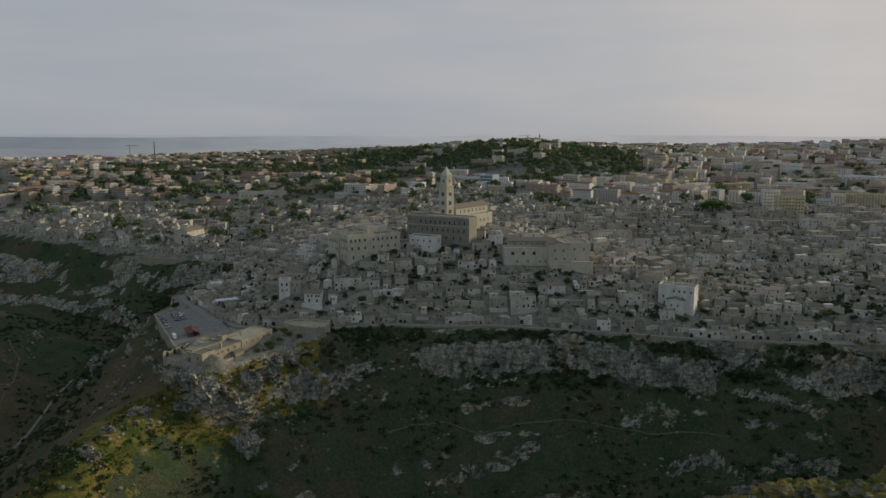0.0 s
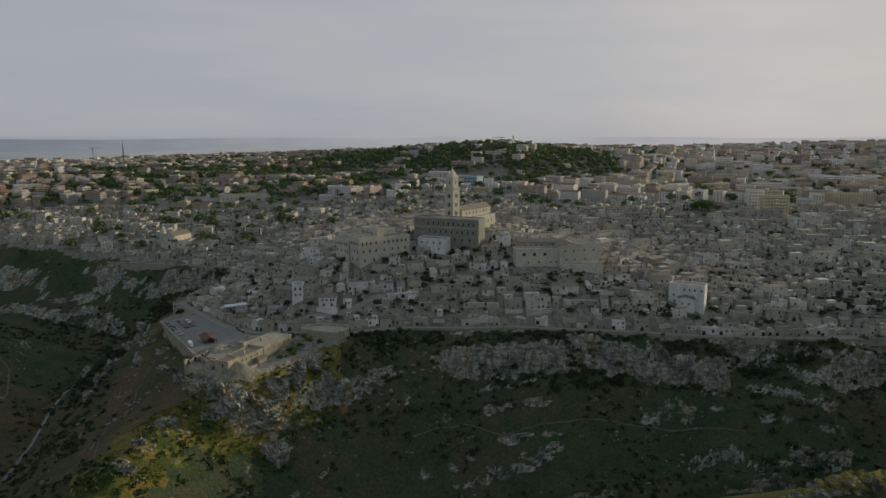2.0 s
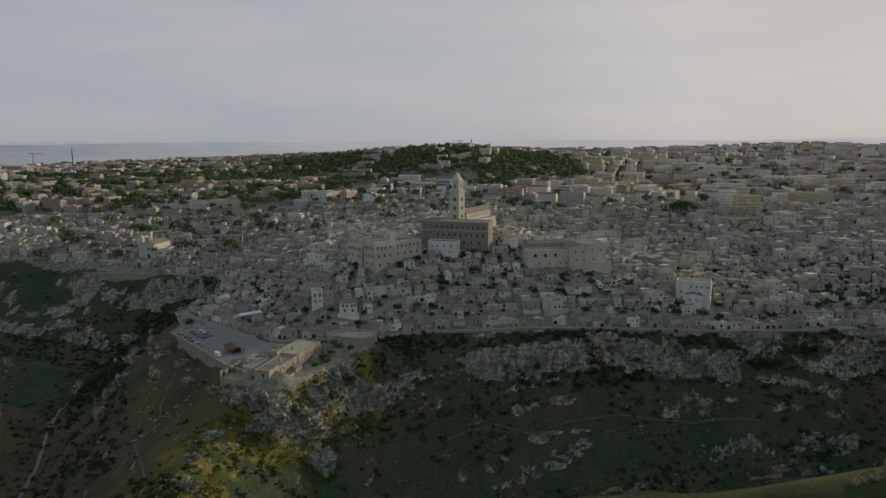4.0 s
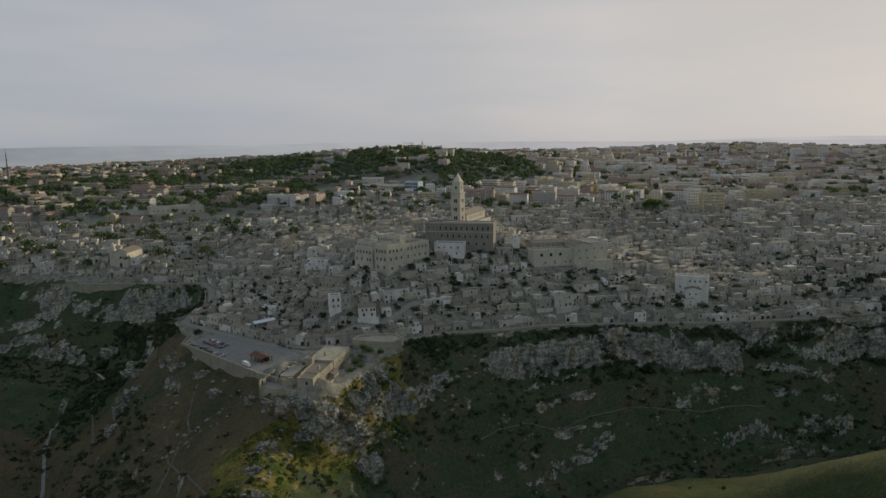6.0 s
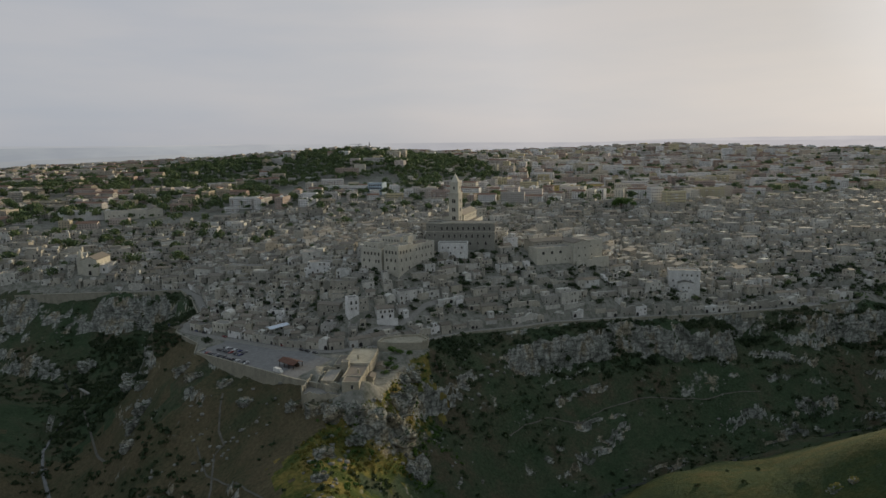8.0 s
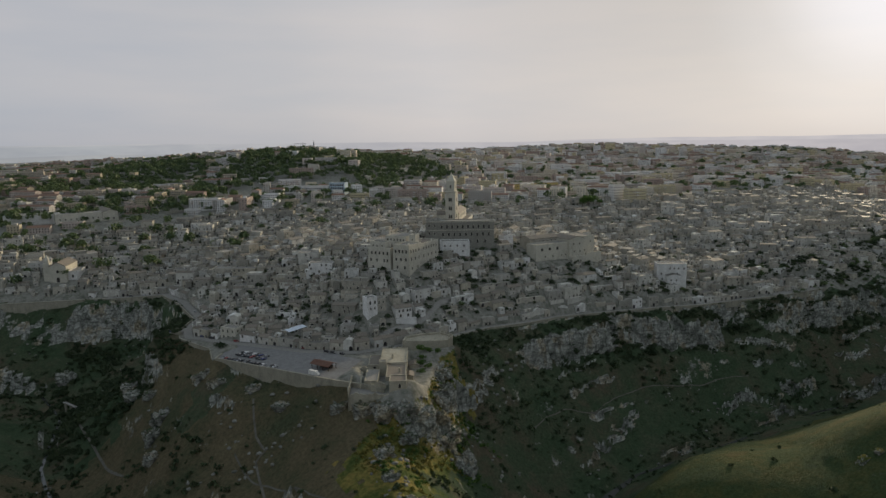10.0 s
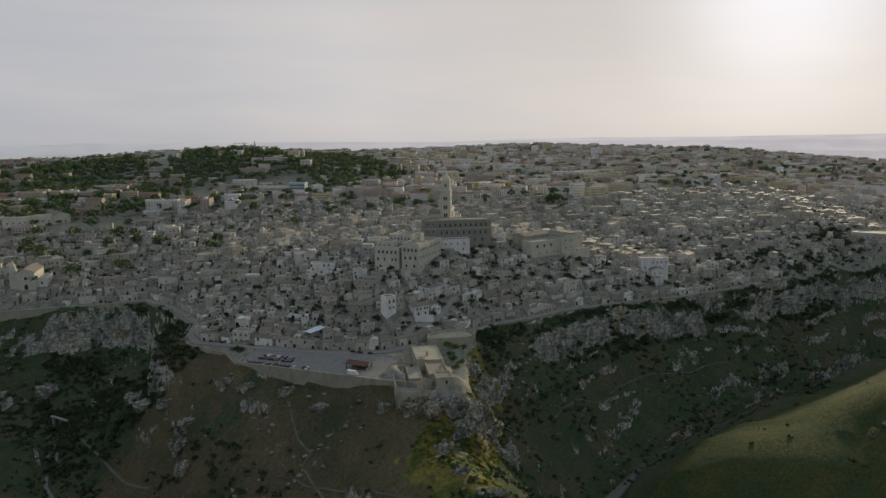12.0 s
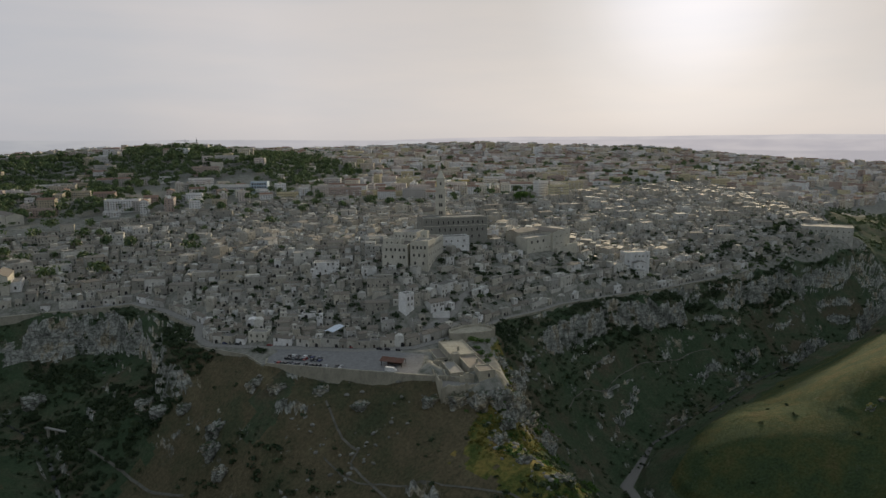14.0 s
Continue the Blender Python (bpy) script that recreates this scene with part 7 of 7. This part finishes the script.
    a = block(o, "wall", 0, 0, 100, 24, -6, 17.5, M_YELLOW, GABLE, M_FLATROOF, rise=1.6)
    openings(a, "front", [(11, steps(3, 97, 18)), (5, steps(3, 97, 18))], w=1.4, h=2.2)
    o = thing("apartment_building", 640, 1280, 98, radians(-30), "tall stepped white apartment building", "apartment building", "apartment blocks above the old town")
    a = block(o, "wall", 0, 0, 34, 16, -6, 24, M_WHITE)
    openings(a, "front", [(z, steps(1, 33, 9)) for z in (20, 16, 12, 8)], "plain", 1.6, 1.6)
    b = block(o, "upper_wing", 18, 2, 16, 14, 24, 32, M_WHITE)
    openings(b, "front", [(27, steps(1, 15, 4))], "plain", 1.6, 1.6)
    o = thing("monastery", 510, 477, 42, radians(-69), "massive pale monastery block above the gorge", "monastery")
    a = block(o, "wall", 0, 0, 60, 34, -16, 27, M_WALL, rim=0.8)
    openings(a, "front", [(21, steps(2, 58, 9)), (14, steps(2, 58, 9))], w=1.3, h=2.0)
    openings(a, "left", [(22, steps(2, 32, 5))], w=1.3, h=2.0)


def lattice_mast(x, y, z, h, words):
    o = thing("mast", x, y, z, 0.0, words, "mast")
    s = Soup()
    for k in range(4):
        cx, cy = 1.6 * math.cos(k * math.pi / 2), 1.6 * math.sin(k * math.pi / 2)
        s.add([(cx - 0.4, cy, 0), (cx + 0.4, cy, 0), (cx * 0.3 + 0.3, cy * 0.3, h), (cx * 0.3 - 0.3, cy * 0.3, h), (cx, cy + 0.6, 0), (cx * 0.3, cy * 0.3 + 0.4, h)],
              [(0, 1, 2, 3), (1, 4, 5, 2), (4, 0, 3, 5)])
    for k in range(int(h / 4)):
        g = 1.6 * (1 - 0.8 * (k * 4) / h)
        s.box(-g, g, -0.12, 0.12, k * 4, k * 4 + 0.25, bottom=True)
        s.box(-0.12, 0.12, -g, g, k * 4, k * 4 + 0.25, bottom=True)
    part("lattice", s.mesh("lattice", M_STEEL), o)
    drum = Soup()
    drum.lathe([(0.4, 0), (2.0, 0.1), (2.0, 2.2), (0.4, 2.3)], 10)
    drum = drum.mesh("antenna", M_STEEL)
    for f in (0.55, 0.68, 0.8):
        part("antenna", drum, o, at=(0.8, -0.6, h * f))
    s = Soup()
    s.box(-0.12, 0.12, -0.12, 0.12, h, h * 1.18)
    part("spike", s.mesh("spike", M_STEEL), o)


def crane(x, y, z, h, turn, words):
    o = thing("crane", x, y, z, turn, words, "crane")
    s = Soup()
    s.box(-0.7, 0.7, -0.7, 0.7, -2, h)
    part("tower", s.mesh("tower", M_STEEL), o)
    s = Soup()
    s.add([(-9, -0.5, h), (26, -0.4, h + 0.4), (26, 0.4, h + 0.4), (-9, 0.5, h), (-9, 0, h + 1.6), (26, 0, h + 1.2)], [(0, 1, 5, 4), (2, 3, 4, 5), (0, 3, 2, 1)])
    s.box(-0.3, 0.3, -0.3, 0.3, h, h + 5)
    part("jib", s.mesh("jib", M_STEEL), o)


seminary()
palace()
cathedral()
convent()
tall_white_house()
slope_houses()
old_monastery()
church_on_rim()
uptown_landmarks()
lattice_mast(-663, 1560, 98, 72, "tall red-and-grey lattice radio mast with drum antennas")
lattice_mast(262, 1848, 158, 30, "slim lattice mast on the wooded hill")
crane(228, 1835, 160, 22, 2.7, "tower crane on the wooded hilltop")
crane(520, 1700, 128, 34, 0.5, "tower crane among the far houses")
crane(-900, 1950, 104, 50, 0.4, "distant tower crane behind the new town")

# ---- car park things ----


def car_mesh_parts():
    """A hatchback along +x: body with wheel arches cut square, cabin glass, lights, wheels."""
    prof = [(-2.05, 0.35), (-2.1, 0.75), (-1.95, 0.98), (-1.75, 1.38), (-1.2, 1.47), (0.1, 1.45), (0.75, 1.0), (1.75, 0.86), (2.08, 0.68), (2.1, 0.35)]
    s = Soup()
    n = len(prof)
    wide = lambda z: 0.86 if z < 1.05 else 0.66
    s.add([(x, -wide(z), z) for x, z in prof] + [(x, wide(z), z) for x, z in prof],
          [(k, k + 1, n + k + 1, n + k)[::-1] for k in range(n - 1)] + [(n - 1, 0, n, 2 * n - 1)[::-1], tuple(range(n))[::-1], tuple(range(n, 2 * n))])
    body = s.mesh("body", M_PAINT)
    s = Soup()
    for y in (-1, 1):
        s.add([(-1.6, y * 0.79, 1.04), (0.5, y * 0.79, 1.04), (0.08, y * 0.69, 1.38), (-1.55, y * 0.69, 1.38)], [(0, 1, 2, 3)] if y < 0 else [(3, 2, 1, 0)])
    s.add([(0.77, -0.72, 1.03), (0.77, 0.72, 1.03), (0.17, 0.6, 1.44), (0.17, -0.6, 1.44)], [(0, 1, 2, 3)])
    s.add([(-1.98, 0.7, 1.02), (-1.98, -0.7, 1.02), (-1.8, -0.6, 1.36), (-1.8, 0.6, 1.36)], [(0, 1, 2, 3)])
    glass = s.mesh("windows", M_CARGLASS)
    s = Soup()
    s.lathe([(0.33, -0.1), (0.33, 0.1)], 10)
    s.v = [(x, z, y + 0.33) for x, y, z in s.v]
    tyre = s.mesh("wheel", M_RUBBER)
    s = Soup()
    s.box(2.04, 2.12, -0.2, 0.2, 0.62, 0.76, bottom=True)
    light = s.mesh("headlight", M_WHITE)
    return body, glass, tyre, light


CAR = car_mesh_parts()


def car(x, y, turn, words):
    ob = thing("car", x, y, car_park_level(x, y) + 0.06, turn, words, "car", "cars in the car park")
    body, glass, tyre, light = CAR
    part("body", body, ob)
    part("windows", glass, ob)
    for wx in (-1.3, 1.3):
        for wy in (-0.8, 0.8):
            part("wheel", tyre, ob, at=(wx, wy, 0))
    for wy in (-0.6, 0.6):
        part("headlight", light, ob, at=(0, wy, 0))
    return ob


def park_cars():
    ux, uy = 0.493, -0.870        # along the wall
    vx, vy = 0.870, 0.493         # away from it
    across = math.atan2(vy, vx)
    r = random.Random(3)
    rows = ((3.4, (6, 8.8, 11.6, 14.4, 17.2, 20, 22.8, 28.4, 33, 36, 38.8, 44, 51, 54)), (12.6, (9, 11.8, 14.6, 17.4, 20.2, 23, 28.6, 31.4, 34.2)), (17.8, (9, 11.8, 14.6, 20.2, 23, 25.8, 31.4)),
            (30, (44, 66, 72, 80)))
    for v, spots in rows:
        for u in spots:
            if v == 30:
                x, y = -222 + ux * u + vx * v * 0.85, 552 + uy * u + vy * v * 0.2
                a = math.atan2(uy, ux)
            else:
                x, y = -235.4 + ux * u + vx * v, 532.4 + uy * u + vy * v
                a = across + (math.pi if r.random() < 0.5 else 0)
            car(x, y, a + r.gauss(0, 0.03), "compact car parked on the pale paving")


park_cars()


def lookout():
    """The round turning place outside the road's bend, with its parked cars."""
    s = Soup()
    s.lathe([(7.0, -6.0), (6.6, 0.0)], 28)
    o = new("pavement_lookout", s.mesh("pavement_lookout", M_PAVING))
    o.location = (-250, 624, 38.2)
    tagged(o, "round paved turning place on a walled terrace", "terrace", kind="structure")
    s = Soup()
    ring = [(6.8 * math.cos(a), 6.8 * math.sin(a), 0.0) for a in np.linspace(radians(50), radians(310), 30)]
    l, r = ribbon([(x - 250, y + 624, 38.2) for x, y, _ in ring], 0.25, 0)
    n = len(l)
    s.add([(x, y, z - 6) for x, y, z in r] + [(x, y, z + 0.9) for x, y, z in r] + [(x, y, z + 0.9) for x, y, z in l] + [(x, y, z - 0.2) for x, y, z in l],
          [q for k in range(n - 1) for q in ((k, k + 1, n + k + 1, n + k), (n + k, n + k + 1, 2 * n + k + 1, 2 * n + k), (2 * n + k, 2 * n + k + 1, 3 * n + k + 1, 3 * n + k))])
    tagged(new("lookout_parapet", s.mesh("lookout_parapet", M_RETAIN)), "low curved stone parapet of the turning place", "wall", kind="structure")
    for a in (130, 175, 220):
        c = car(-250 + 4.2 * math.cos(radians(a)), 624 + 4.2 * math.sin(radians(a)), radians(a), "compact car parked nose out by the parapet")
        c.location.z = 38.26
    for x, y, a in ((-233, 598, -1.0), (-228, 588, -1.0), (-214, 566, -1.0), (-224, 650, 1.5), (-225, 690, 1.5), (-258, 790, -0.4), (-270, 795, -0.4)):
        c = car(x, y, a, "compact car standing at the roadside")
        c.location.z = float(near_line(np.array([float(x)]), np.array([float(y)]), ROAD_WEST)[1][0]) + 0.1
    h = thing("stone_house", -222, 583, 38.6, radians(-52), "two-storey cream house at the road's bend", "house", "old stone houses on the slope")
    w = block(h, "wall", 0, 0, 14, 9.5, -3, 8.6, M_TUFF)
    openings(w, "front", [(5.4, [2.5, 7, 11.5])], w=1.2, h=2.0)
    openings(w, "front", [(0.3, [3, 7, 11.5])], "arch", 1.6, 2.8, "door")
    openings(w, "right", [(5.4, [3, 7])], w=1.2, h=2.0)


lookout()


def kiosk():
    o = thing("kiosk", -187, 470, car_park_level(-182, 466), math.atan2(-0.870, 0.493), "open-sided kiosk under a rust-red pitched roof", "kiosk")
    post = Soup()
    post.box(-0.15, 0.15, -0.15, 0.15, 0, 3.4)
    post = post.mesh("post", M_DOOR)
    for x in (0.4, 5, 9.6, 14.2):
        for y in (0.4, 7.6):
            part("post", post, o, at=(x, y, 0))
    s = Soup()
    s.gable_roof(14.6, 8, 3.4, 1.5, 0.6, 0.18)
    part("roof", s.mesh("roof", M_REDSHED), o)
    s = Soup()
    s.box(3, 12, 5, 7, 0, 2.5)
    part("counter", s.mesh("counter", M_DOOR), o)
    o = thing("delivery_van", -189, 456, car_park_level(-188, 456), math.atan2(-0.870, 0.493), "white box van beside the kiosk", "van")
    s = Soup()
    s.box(-4.2, 1.6, -1.1, 1.1, 0.6, 3.0, bottom=True)
    part("box", s.mesh("box", M_WHITE), o)
    s = Soup()
    s.add([(1.6, -1, 0.5), (3.2, -1, 0.5), (3.2, -1, 1.3), (2.5, -1, 2.2), (1.6, -1, 2.2), (1.6, 1, 0.5), (3.2, 1, 0.5), (3.2, 1, 1.3), (2.5, 1, 2.2), (1.6, 1, 2.2)],
          [(0, 1, 2, 3, 4), (9, 8, 7, 6, 5), (1, 6, 7, 2), (2, 7, 8, 3), (3, 8, 9, 4)])
    part("cab", s.mesh("cab", M_WHITE), o)
    for wx in (-3, 2.3):
        for wy in (-1, 1):
            part("wheel", CAR[2], o, at=(wx, wy, 0.05))
    o = thing("canopy_tent", -184, 530, 47, radians(28), "pale blue-white tarpaulin roof over a terrace", "canopy")
    s = Soup()
    s.gable_roof(17, 7, 4.2, 1.0, 0.3, 0.12)
    part("roof", s.mesh("roof", M_TARP), o)
    pole = Soup()
    pole.box(-0.08, 0.08, -0.08, 0.08, -3, 4.2)
    pole = pole.mesh("pole", M_STEEL)
    for x in (0.3, 5.8, 11.2, 16.7):
        for y in (0.2, 6.8):
            part("pole", pole, o, at=(x, y, 0))


kiosk()


# ---- single trees that stand out ----


def tree(rng, x, y, size, mat, words, patterns, drop=0.0):
    z = height(x, y)
    ob = thing("tree", x, y, z, rng.uniform(0, 6.28), words, "tree", "trees among the houses")
    s = Soup()
    s.lathe([(0.06 * size + 0.1, -1.0), (0.05 * size, size * 0.5), (0.025 * size, size * 1.1)], 7)
    for k in range(3):
        a = 2.1 * k
        s.add([(0.05, 0, size * 0.5), (-0.05, 0.08, size * 0.5), (0, -0.08, size * 0.5), (size * 0.5 * math.cos(a), size * 0.5 * math.sin(a), size * 1.05)], [(0, 1, 3), (1, 2, 3), (2, 0, 3)])
    part("trunk", s.mesh("trunk", M_BARK), ob)
    c = part("crown", rng.choice(patterns)[mat.name], ob, at=(0, 0, size * (1.15 - drop)))
    c.scale = (size, size, size * rng.uniform(0.8, 1.1))
    return ob


def tree_patterns():
    r = random.Random(77)
    out = []
    for k in range(5):
        v = crown(r, 320, 1.0, 7, 0.17).reshape(-1, 3)
        f = np.arange(len(v)).reshape(-1, 4)
        out.append({m.name: quick_mesh("crown", v, f, m) for m in (M_LEAF, M_BRIGHTLEAF)})
    return out


TREES = tree_patterns()


def plant_trees():
    r = random.Random(51)
    for dx, dy, size in ((0, 0, 8.5), (11, 3, 7.5), (-10, 2, 6.5), (4, 8, 8), (18, -2, 5.5)):
        tree(r, 321 + dx, 798 + dy, size, M_BRIGHTLEAF, "broad bright green tree crown above the roofs", TREES)
    for x, y, size in ((-112, 462, 3.2), (-108, 458, 2.8), (-115, 456, 2.6), (-102, 458, 2.6), (-121, 448, 3.4), (-118, 441, 2.6), (-126, 436, 2.2)):
        tree(r, x, y, size, M_BRIGHTLEAF, "small bright green bushy tree beside the monastery wall", TREES, 0.6)
    spots = [p for p in FREE_SPOTS if -320 < p[0] < 560 and p[1] < 900][-170:]
    for px, py, _ in spots:
        if r.random() < 0.8:
            tree(r, px, py, r.uniform(1.7, 4.0), M_LEAF, "dark green tree in a garden between houses", TREES, 0.3)


plant_trees()
